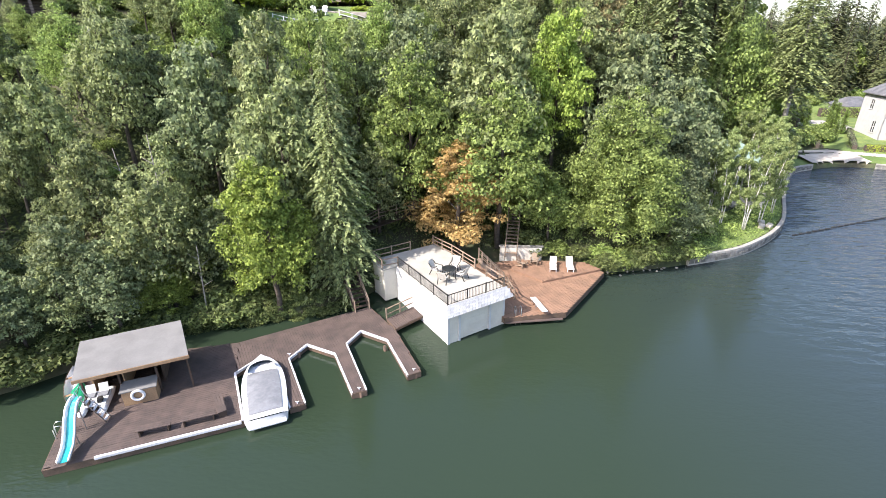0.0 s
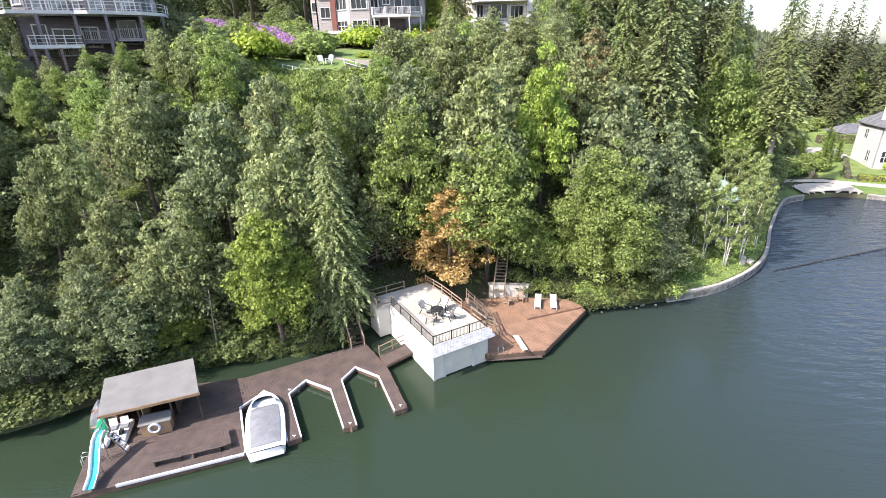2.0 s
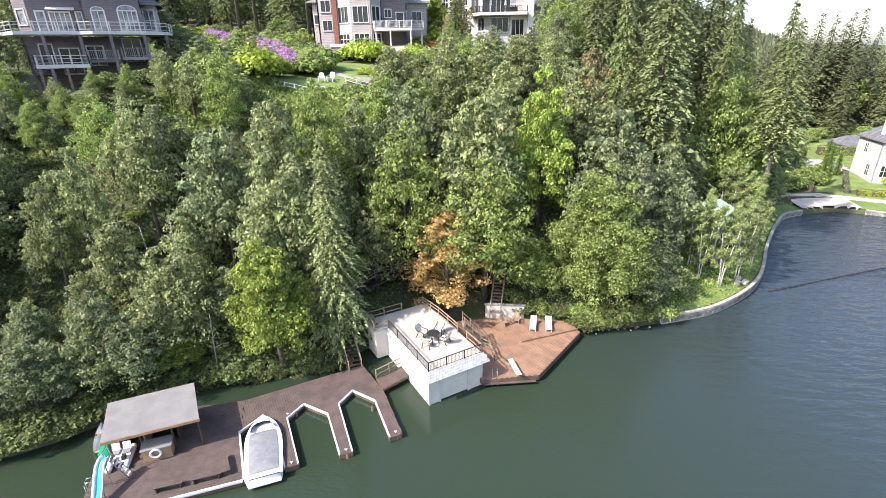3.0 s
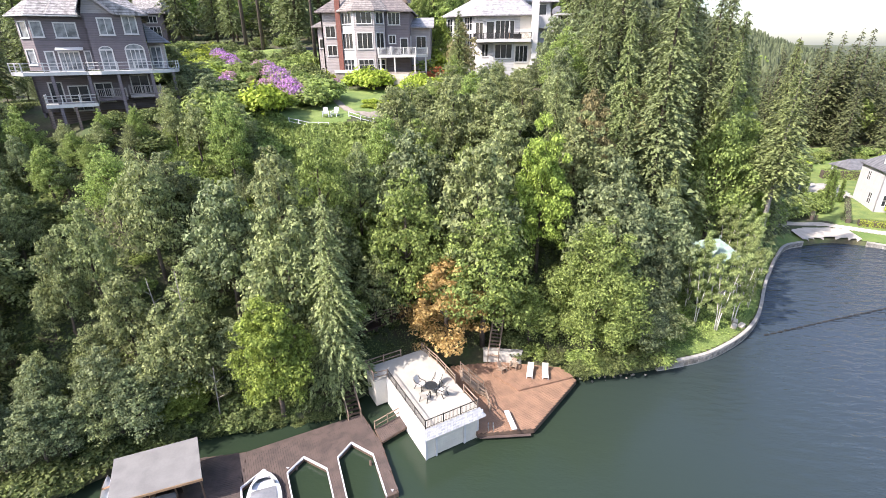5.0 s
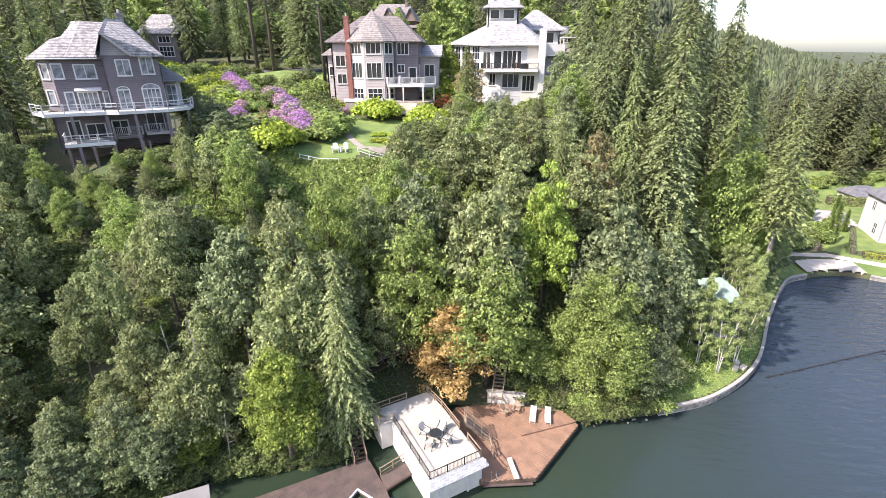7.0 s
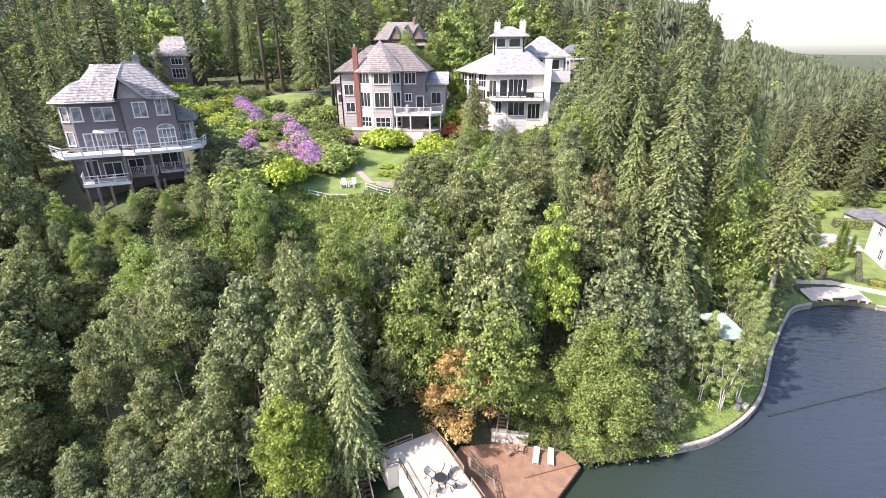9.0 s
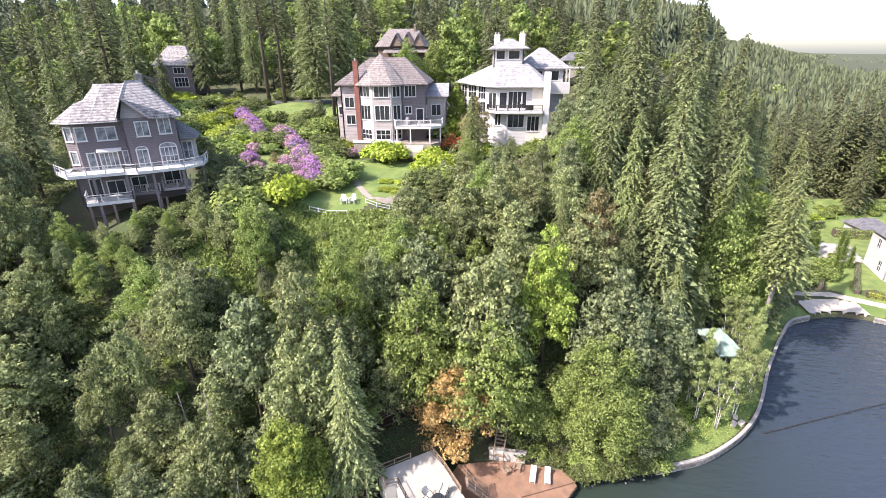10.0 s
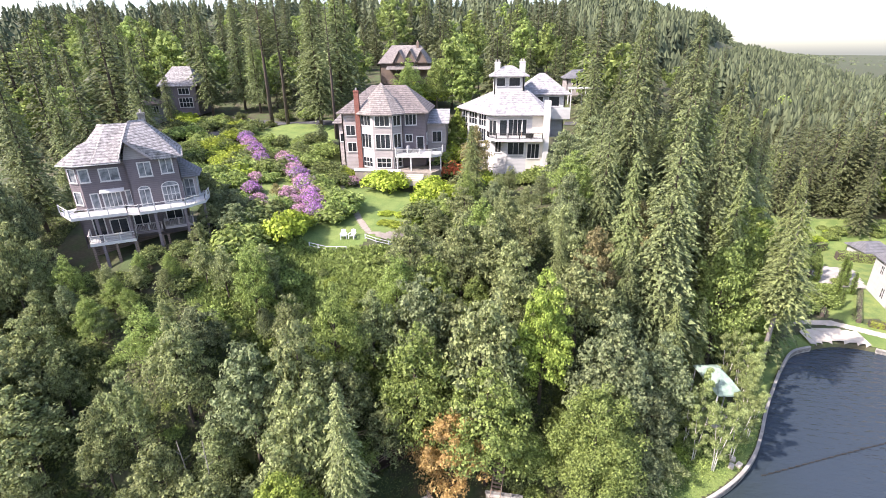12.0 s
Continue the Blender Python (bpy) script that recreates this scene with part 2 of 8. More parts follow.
def water_mat():
    m = bpy.data.materials.new("lake_water")
    m.use_nodes = True
    n, l = m.node_tree.nodes, m.node_tree.links
    b = n["Principled BSDF"]
    b.inputs["Base Color"].default_value = (0.016, 0.028, 0.02, 1)
    b.inputs["Roughness"].default_value, b.inputs["IOR"].default_value = 0.06, 1.33
    co = n.new("ShaderNodeTexCoord")
    mp = n.new("ShaderNodeMapping")
    mp.inputs["Rotation"].default_value = (0, 0, radians(25))
    mp.inputs["Scale"].default_value = (0.6, 1.4, 1)
    l.new(co.outputs["Object"], mp.inputs["Vector"])
    patch = n.new("ShaderNodeTexNoise")
    patch.inputs["Scale"].default_value = 0.025
    l.new(co.outputs["Object"], patch.inputs["Vector"])
    last = None
    for scale, strength in ((0.9, 0.08), (3.6, 0.05)):
        t, bp = n.new("ShaderNodeTexNoise"), n.new("ShaderNodeBump")
        t.inputs["Scale"].default_value, t.inputs["Detail"].default_value = scale, 3
        l.new(mp.outputs[0], t.inputs["Vector"])
        bp.inputs["Strength"].default_value, bp.inputs["Distance"].default_value = strength, 0.25
        l.new(t.outputs[0], bp.inputs["Height"])
        if last:
            l.new(last.outputs[0], bp.inputs["Normal"])
        last = bp
    sep, wind, mul = n.new("ShaderNodeSeparateXYZ"), n.new("ShaderNodeMapRange"), n.new("ShaderNodeMath")
    l.new(co.outputs["Object"], sep.inputs[0])
    l.new(sep.outputs["X"], wind.inputs[0])
    wind.inputs["From Min"].default_value, wind.inputs["From Max"].default_value = 22, 46
    wind.inputs["To Min"].default_value, wind.inputs["To Max"].default_value = 0.0, 1.0
    mul.operation = "MULTIPLY"
    l.new(wind.outputs[0], mul.inputs[0])
    l.new(patch.outputs[0], mul.inputs[1])
    chop, bp = n.new("ShaderNodeTexNoise"), n.new("ShaderNodeBump")
    chop.inputs["Scale"].default_value, chop.inputs["Detail"].default_value = 0.8, 4
    l.new(mp.outputs[0], chop.inputs["Vector"])
    l.new(chop.outputs[0], bp.inputs["Height"])
    l.new(mul.outputs[0], bp.inputs["Strength"])
    bp.inputs["Distance"].default_value = 1.1
    l.new(last.outputs[0], bp.inputs["Normal"])
    l.new(bp.outputs[0], b.inputs["Normal"])
    tint = n.new("ShaderNodeValToRGB")
    tint.color_ramp.elements[0].color, tint.color_ramp.elements[1].color = (0.02, 0.033, 0.02, 1), (0.027, 0.041, 0.025, 1)
    l.new(patch.outputs[0], tint.inputs[0])
    # base colour goes green to blue-grey along x, painting in tree and sky reflections
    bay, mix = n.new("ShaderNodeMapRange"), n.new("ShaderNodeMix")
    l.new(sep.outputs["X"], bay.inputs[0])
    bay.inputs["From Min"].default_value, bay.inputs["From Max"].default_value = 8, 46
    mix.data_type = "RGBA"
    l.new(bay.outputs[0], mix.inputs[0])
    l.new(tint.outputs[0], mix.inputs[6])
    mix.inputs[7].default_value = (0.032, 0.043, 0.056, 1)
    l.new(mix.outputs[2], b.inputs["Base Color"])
    return m


M["water"] = water_mat()


# ---- mesh helpers ----
class Geo:
    """Collects verts and faces of one part."""

    def __init__(self):
        self.v, self.f = [], []

    def add(self, pts, faces, m=None):
        k = len(self.v)
        self.v += [tuple(m @ Vector(p)) if m else tuple(p) for p in pts]
        self.f += [tuple(i + k for i in f) for f in faces]
        return self

    def box(self, x0, x1, y0, y1, z0, z1, m=None):
        p = [(x, y, z) for z in (z0, z1) for x, y in ((x0, y0), (x1, y0), (x1, y1), (x0, y1))]
        return self.add(p, [(3, 2, 1, 0), (4, 5, 6, 7), (0, 1, 5, 4), (1, 2, 6, 5), (2, 3, 7, 6), (3, 0, 4, 7)], m)

    def prism(self, poly, z0, z1, m=None):
        n = len(poly)
        p = [(x, y, z0) for x, y in poly] + [(x, y, z1) for x, y in poly]
        return self.add(p, [tuple(range(n))[::-1], tuple(range(n, 2 * n))] + [(i, (i + 1) % n, n + (i + 1) % n, n + i) for i in range(n)], m)

    def slab(self, poly, t=0.15):
        """A sloping plate: a 3D polygon and the same, t lower."""
        n = len(poly)
        p = [tuple(q) for q in poly] + [(q[0], q[1], q[2] - t) for q in poly]
        return self.add(p, [tuple(range(n)), tuple(range(n, 2 * n))[::-1]] + [(i + n, (i + 1) % n + n, (i + 1) % n, i) for i in range(n)])

    def tube(self, pts, r, sides=8, r1=None):
        """A round bar along points, tapering to r1."""
        pts = [Vector(p) for p in pts]
        k, n = len(self.v), len(pts)
        for i, p in enumerate(pts):
            d = (pts[min(i + 1, n - 1)] - pts[max(i - 1, 0)]).normalized()
            a = d.orthogonal().normalized() if abs(d.z) < 0.99 else Vector((1, 0, 0))
            if abs(d.z) < 0.99:
                a = d.cross(Vector((0, 0, 1))).normalized()
            b = d.cross(a)
            rr = r if r1 is None else r + (r1 - r) * i / max(1, n - 1)
            self.v += [tuple(p + (a * math.cos(t) + b * math.sin(t)) * rr) for t in (2 * math.pi * j / sides for j in range(sides))]
        for i in range(n - 1):
            for j in range(sides):
                q = k + i * sides
                self.f.append((q + j, q + (j + 1) % sides, q + sides + (j + 1) % sides, q + sides + j))
        self.f += [tuple(range(k, k + sides))[::-1], tuple(range(k + (n - 1) * sides, k + n * sides))]
        return self

    def bar(self, a, b, w, h):
        """A square-cut beam from a to b, w wide, h high, its top on the line."""
        a, b = Vector(a), Vector(b)
        s = (b - a).cross(Vector((0, 0, 1)))
        s = (s.normalized() if s.length > 1e-6 else Vector((1, 0, 0))) * w / 2
        up = s.normalized().cross((b - a).normalized()) * h
        p = [a - s - up, a + s - up, a + s, a - s, b - s - up, b + s - up, b + s, b - s]
        return self.add(p, [(0, 1, 2, 3), (7, 6, 5, 4), (0, 4, 5, 1), (1, 5, 6, 2), (2, 6, 7, 3), (3, 7, 4, 0)])

    def mesh(self, name, material, smooth=False, bevel=0.0):
        me = bpy.data.meshes.new(name)
        me.from_pydata(self.v, [], self.f)
        bm = bmesh.new()
        bm.from_mesh(me)
        bmesh.ops.recalc_face_normals(bm, faces=bm.faces)
        if bevel:
            bmesh.ops.bevel(bm, geom=bm.edges, offset=bevel, segments=2, affect="EDGES", profile=0.7)
        bm.to_mesh(me)
        bm.free()
        me.materials.append(material)
        if smooth:
            me.polygons.foreach_set("use_smooth", [True] * len(me.polygons))
        return me


def thing(name, label, category, m=None, group="", kind=""):
    ob = new(name)
    ob.empty_display_size = 0.2
    if m:
        ob.matrix_world = m
    return tagged(ob, label, category, group, kind)


def part(name, geo, material, parent, label="", smooth=False, bevel=0.0, m=None):
    me = geo.mesh(name, material, smooth, bevel) if isinstance(geo, Geo) else geo
    ob = new(name, me)
    ob.parent = parent
    if m:
        ob.matrix_basis = m
    if label:
        ob["label"] = label
    return ob


def single(name, geo, material, label, category, kind="", group="", smooth=False, bevel=0.0, m=None):
    """A thing of one mesh."""
    ob = new(name, geo.mesh(name, material, smooth, bevel) if isinstance(geo, Geo) else geo)
    if m:
        ob.matrix_world = m
    return tagged(ob, label, category, group, kind)


# ---- lie of the land ----
SHORE = [(-900, 58), (-120, 44), (-64, 36), (-41.5, 33.4), (-31.5, 33.6), (-27.6, 36.3), (-24.6, 39.4), (-20.9, 42.3), (-10.5, 44.3), (-6.9, 47.4), (-4.3, 51.3), (-0.2, 53.4), (6.0, 52.7), (10.1, 51.5), (15.3, 50.9), (20.5, 51.5), (25.7, 52.7), (30.8, 54.3), (35.8, 57.5), (39.2, 60.5), (42.0, 63.8), (44.2, 67.2), (47.8, 72.6), (54.1, 80.9), (59.4, 87.1), (64.2, 88.8), (69.0, 90.2), (74.2, 89.1), (78.6, 86.0), (101.7, 71.3), (140, 44), (900, -200)]
SX = np.concatenate([[-900, -120], np.arange(-70, 118, 0.8), [140, 900]])
SY = np.interp(SX, [p[0] for p in SHORE], [p[1] for p in SHORE])
SY[6:-6] = np.convolve(SY, np.ones(5) / 5, "same")[6:-6]
HILL = ([-80, -20, -3, -0.4, 0.3, 2.2, 7.7, 14.1, 25.9, 34.6, 43.9, 67.8, 95.5, 143.8, 191.4, 315.0, 465.2, 897.1, 4500.0], [-6, -4, -1.5, -0.6, 0.5, 1.2, 3.0, 7.8, 18.8, 24.4, 25.5, 27.6, 32.2, 37.5, 46.2, 69.7, 94.5, 121.3, 120])
SHELF = ([-80, -20, -3, -0.1, 0.25, 5.5, 12.4, 19.5, 30.9, 46.7, 80.2, 108.2, 157.0, 250.7, 462.0, 894.2, 4500.0], [-6, -4, -1.8, -0.9, 0.8, 1.2, 1.5, 1.9, 8.4, 17.3, 23.4, 28.3, 33.4, 36.0, 40.4, 50.0, 225.9])
LOW = ([-80, -20, -3, -0.1, 0.25, 5.9, 19.1, 46.3, 70.5, 120.4, 200, 400, 1000, 2400, 4500], [-6, -3, -1.0, -0.5, 0.6, 1.3, 2.4, 3.6, 6.0, 9.0, 10.0, 11.0, 13, 20, 22])


def smooth(a, b, x):
    t = min(1.0, max(0.0, (x - a) / (b - a)))
    return t * t * (3 - 2 * t)


def shore_y(x):
    return float(np.interp(x, SX, SY))


def ground_z(x, y):
    d = y - shore_y(x)
    a, b, c = (float(np.interp(d, *p)) for p in (HILL, SHELF, LOW))
    xr = x - max(0.0, d - 30) * 0.42
    z = a + (b - a) * smooth(17, 27, xr)
    if d > 120:
        z -= (z - 44) * 0.45 * smooth(0.2, 0.42, x / max(y, 1)) * smooth(120, 220, d) * (z > 44)
    c += 42 * smooth(150, 620, d) * (1 - smooth(0.42, 0.74, x / max(y, 1)))
    z += (c - z) * smooth(44, 62, xr)
    if d > 4:
        z += noise.noise((x * 0.09, y * 0.09, 0.3)) * min(1.0, (d - 4) / 8) * 0.9 * (1 - 0.8 * smooth(40, 60, xr))
    return z


def build_ground():
    xs = [-3000, -1500, -800, -450, -250, -160, -120] + [-95 + 2.2 * i for i in range(105)] + [145, 175, 230, 320, 450, 800, 1500, 3000]
    ds = [-3000, -900, -300, -100, -40, -15, -6, -2, -0.4, -0.1, 0.25, 0.8] + [1.9 * i for i in range(1, 75)] + [148, 150, 170, 200, 240, 300, 400, 600, 900, 1500, 3000]
    g = Geo()
    for d in ds:
        for x in xs:
            y = shore_y(x) + d
            g.v.append((x, y, ground_z(x, y) if d > -70 else -6))
    w = len(xs)
    g.f = [(i + j * w, i + 1 + j * w, i + 1 + (j + 1) * w, i + (j + 1) * w) for j in range(len(ds) - 1) for i in range(w - 1)]
    single("ground", g, M["earth"], "steep wooded hillside of dark earth and ivy", "ground", kind="structure", smooth=True)
    g = Geo().add([(-3000, -3000, 0), (3000, -3000, 0), (3000, 400, 0), (-3000, 400, 0)], [(0, 1, 2, 3)])
    single("water", g, M["water"], "calm dark green lake water reflecting the trees, reflected sky tinted in towards the bay", "lake", kind="structure")


build_ground()


def drape(name, inside, box, step, lift, material, label, category, kind="structure"):
    """A patch that lies on the ground where inside(x, y) holds."""
    g, at = Geo(), {}
    x0, x1, y0, y1 = box
    nx, ny = int((x1 - x0) / step), int((y1 - y0) / step)

    def vert(i, j):
        if (i, j) not in at:
            x, y = x0 + i * step, y0 + j * step
            at[i, j] = len(g.v)
            g.v.append((x, y, ground_z(x, y) + lift))
        return at[i, j]

    for i in range(nx):
        for j in range(ny):
            if inside(x0 + (i + 0.5) * step, y0 + (j + 0.5) * step):
                g.f.append((vert(i, j), vert(i + 1, j), vert(i + 1, j + 1), vert(i, j + 1)))
    return single(name, g, material, label, category, kind=kind, smooth=True)


def near_line(pts, half):
    def test(x, y):
        for (ax, ay), (bx, by) in zip(pts, pts[1:]):
            dx, dy = bx - ax, by - ay
            t = min(1, max(0, ((x - ax) * dx + (y - ay) * dy) / (dx * dx + dy * dy)))
            if math.hypot(x - ax - t * dx, y - ay - t * dy) < half:
                return True
        return False
    return test


def in_poly(poly):
    def test(x, y):
        hit = False
        for (ax, ay), (bx, by) in zip(poly, poly[1:] + poly[:1]):
            if (ay > y) != (by > y) and x < (bx - ax) * (y - ay) / (by - ay) + ax:
                hit = not hit
        return hit
    return test

# ---- plants ----
def leaf_mesh(name, pos, nor, size, material, rng, long=1.25):
    """Leaf clumps as small folded blades at pos, facing nor."""
    n = len(pos)
    nor = nor / np.linalg.norm(nor, axis=1, keepdims=True)
    r = rng.normal(size=(n, 3))
    a = np.cross(nor, r)
    a /= np.linalg.norm(a, axis=1, keepdims=True)
    b = np.cross(nor, a)
    s = np.asarray(size).reshape(-1, 1)
    v = np.empty((n, 3, 3))
    v[:, 0], v[:, 1] = pos - a * s * long, pos + a * s * long * 0.7 + b * s * 0.8
    v[:, 2] = pos + a * s * 0.5 * long - b * s * 0.85 + nor * s * 0.4
    me = bpy.data.meshes.new(name)
    me.vertices.add(3 * n)
    me.vertices.foreach_set("co", v.ravel())
    me.loops.add(3 * n)
    me.loops.foreach_set("vertex_index", np.arange(3 * n, dtype=np.int32))
    me.polygons.add(n)
    me.polygons.foreach_set("loop_start", np.arange(0, 3 * n, 3, dtype=np.int32))
    me.update(calc_edges=True)
    me.materials.append(material)
    return me


def lobes_to_leaves(lobes, per, size, rng, open_under=0.35):
    """Leaves over the outer sides of round sprays: rows of x, y, z, r."""
    lobes = np.asarray(lobes)
    k = np.repeat(np.arange(len(lobes)), per)
    d = rng.normal(size=(len(k), 3))
    d[:, 2] = np.where(d[:, 2] < 0, d[:, 2] * open_under, d[:, 2])
    d /= np.linalg.norm(d, axis=1, keepdims=True)
    rad = lobes[k, 3:4] * rng.uniform(0.55, 1.1, (len(k), 1))
    squash = np.array([1.0, 1.0, 0.72])
    pos = lobes[k, :3] + d * rad * squash
    nor = d + np.array([0, 0, 0.45]) + rng.normal(size=d.shape) * 0.45
    return pos, nor, size * rng.uniform(0.6, 1.35, len(k))


def trunk_geo(h, r, rng, limbs=7, spread=2.6, lean=0.3, start=0.3):
    g = Geo()
    p = [Vector((0, 0, -0.6))]
    for i in range(1, 7):
        p.append(Vector((rng.normal() * lean * 0.4, rng.normal() * lean * 0.4, h * i / 6)))
    g.tube(p, r, 8, r * 0.2)
    for i in range(limbs):
        t = rng.uniform(start, 0.9)
        a = p[min(5, int(t * 6))].lerp(p[min(6, int(t * 6) + 1)], t * 6 % 1)
        an = i * 2.4 + rng.uniform(-0.4, 0.4)
        out = Vector((math.cos(an), math.sin(an), 0.55)) * spread * (1.15 - t) * 1.2
        g.tube([a, a + out * 0.5 + Vector((0, 0, 0.15)), a + out + Vector((0, 0, 0.5))], r * 0.38, 5, r * 0.08)
    return g


def broadleaf(name, seed, h, rad, leaf, label, category="tree", lobes=52, per=110, size=0.25, bark="bark", base=0.12, egg=1.0):
    """A broadleaf tree: trunk with limbs, crown of leafy sprays with gaps."""
    rng = np.random.default_rng(seed)
    root = thing(name, label, category)
    part("trunk", trunk_geo(h * 0.82, h * 0.018 + 0.05, rng, spread=rad * 0.75), M[bark], root, smooth=True)
    mid, half = h * (base + 1) / 2, h * (1 - base) / 2
    rows = []
    bulge = rng.uniform(0.75, 1.2, 9)
    while len(rows) < lobes:
        d = rng.normal(size=3)
        d /= np.linalg.norm(d)
        if d[2] < -0.75:
            continue
        an = math.atan2(d[1], d[0])
        f = rng.uniform(0.4, 1.0) * bulge[int((an + math.pi) / 6.284 * 8.99)]
        z = mid + d[2] * half * min(1.0, f * 1.05)
        narrow = 1.0 - 0.45 * egg * max(0.0, d[2])
        r = rng.uniform(0.085, 0.235) * rad * (1.1 - 0.35 * max(0, d[2]))
        rows.append((d[0] * rad * f * narrow, d[1] * rad * f * narrow, z - r * 0.3, r))
    pos, nor, s = lobes_to_leaves(rows, per, size, rng)
    part("crown", leaf_mesh("crown", pos, nor, s, M[leaf], rng), None, root)
    return root


def spray_mesh(name, pos, out, ln, wid, material, rng):
    """Long pointed sprays from pos along out, lying flat with some tilt."""
    n = len(pos)
    out = out / np.linalg.norm(out, axis=1, keepdims=True)
    up = np.array([0, 0, 1.0]) + rng.normal(size=(n, 3)) * 0.35
    side = np.cross(out, up)
    side /= np.linalg.norm(side, axis=1, keepdims=True)
    ln, wid = np.asarray(ln).reshape(-1, 1), np.asarray(wid).reshape(-1, 1)
    v = np.empty((n, 3, 3))
    v[:, 0] = pos - side * wid * 0.7 + out * ln * 0.15
    v[:, 1] = pos + side * wid
    v[:, 2] = pos + out * ln
    me = bpy.data.meshes.new(name)
    me.vertices.add(3 * n)
    me.vertices.foreach_set("co", v.ravel())
    me.loops.add(3 * n)
    me.loops.foreach_set("vertex_index", np.arange(3 * n, dtype=np.int32))
    me.polygons.add(n)
    me.polygons.foreach_set("loop_start", np.arange(0, 3 * n, 3, dtype=np.int32))
    me.update(calc_edges=True)
    me.materials.append(material)
    return me


def conifer(name, seed, h, rad, leaf, label, step=0.5, droop=0.35, per=12, bare=0.12, size=1.0, category="fir tree", boughs=7):
    """A fir: straight trunk, whorls of boughs with hanging side sprays, ragged outline."""
    rng = np.random.default_rng(seed)
    root = thing(name, label, category)
    part("trunk", Geo().tube([(0, 0, -0.8), (0.05, 0, h * 0.5), (0, 0.03, h)], h * 0.014 + 0.06, 7, 0.03), M["bark"], root, smooth=True)
    pos, out, ln_, wd = [], [], [], []
    z = h * bare
    turn = 0.0
    while z < h * 0.99:
        f = (z / h - bare) / (1 - bare)
        full = rad * (1 - f) ** 0.85 * (0.6 + 0.4 * min(1, f * 5 + 0.3))
        for i in range(max(4, int(boughs * (1.1 - 0.5 * f)))):
            turn += 2.399
            ln = full * rng.uniform(0.55, 1.12) * (1 + 0.2 * math.sin(3 * turn + z)) + 0.2
            ca, sa = math.cos(turn), math.sin(turn)
            zz = z + rng.normal() * step * 0.3
            k = max(4, int(per * (0.45 + 0.55 * ln / rad)))
            for j in range(k):
                t = (j + 0.5) / k
                rr = ln * (0.12 + 0.85 * t) + rng.normal() * 0.05 * ln
                sgn = -1 if j % 2 else 1
                fan = 0.95 * (1 - t) + 0.25
                ox, oy = ca - sa * sgn * fan * rng.uniform(0.6, 1.2), sa + ca * sgn * fan * rng.uniform(0.6, 1.2)
                sp = (ln * 0.11 * (1.15 - 0.6 * t) + 0.19) * rng.uniform(0.75, 1.25) * size
                off = rng.normal() * 0.13 * ln * (1.1 - t)
                pos.append((ca * rr - sa * off, sa * rr + ca * off, zz + rng.normal() * 0.06 - droop * rr * t + 0.15 * ln * t * (1 - t)))
                out.append((ox, oy, -droop * (0.5 + 0.9 * t) + rng.normal() * 0.12))
                ln_.append(sp)
                wd.append(sp * rng.uniform(0.28, 0.45))
        z += step * rng.uniform(0.75, 1.25) * (0.55 + 0.55 * (1 - f))
    part("crown", spray_mesh("crown", np.array(pos), np.array(out), np.array(ln_), np.array(wd), M[leaf], rng), None, root)
    return root


def birch(name, seed, h, stems, label):
    rng = np.random.default_rng(seed)
    root = thing(name, label, "birch tree")
    rows = []
    for i in range(stems):
        an = i * 6.283 / stems + rng.uniform(-0.5, 0.5)
        lean = rng.uniform(0.04, 0.15)
        g, pts = Geo(), [Vector((0.12 * math.cos(an), 0.12 * math.sin(an), -0.3))]
        hh = h * rng.uniform(0.8, 1.0)
        for j in range(1, 6):
            t = j / 5
            pts.append(Vector((math.cos(an) * lean * hh * t ** 1.2, math.sin(an) * lean * hh * t ** 1.2, hh * t)))
        g.tube(pts, 0.075, 7, 0.012)
        for j in range(12):
            t = 0.22 + 0.76 * j / 11
            a = pts[min(4, int(t * 5))].lerp(pts[min(5, int(t * 5) + 1)], t * 5 % 1)
            a2 = j * 2.4 + i
            ln = 1.25 * (1.05 - t) + 0.25
            tip = a + Vector((math.cos(a2) * ln, math.sin(a2) * ln, ln * 1.2))
            g.tube([a, a.lerp(tip, 0.5), tip], 0.018, 4, 0.005)
            for q in range(3):
                c = a.lerp(tip, rng.uniform(0.5, 1.0))
                rows.append((c.x, c.y, c.z - 0.1, rng.uniform(0.26, 0.55)))
        rows += [(pts[-1].x, pts[-1].y, pts[-1].z - 0.25 * q, 0.2 + 0.07 * q) for q in range(4)]
        part("stem", g, M["birch_bark"], root, "white birch stem", smooth=True)
    pos, nor, s = lobes_to_leaves(rows, 85, 0.078, rng, open_under=1.0)
    part("crown", leaf_mesh("crown", pos, nor, s, M["l_birch"], rng), None, root)
    return root


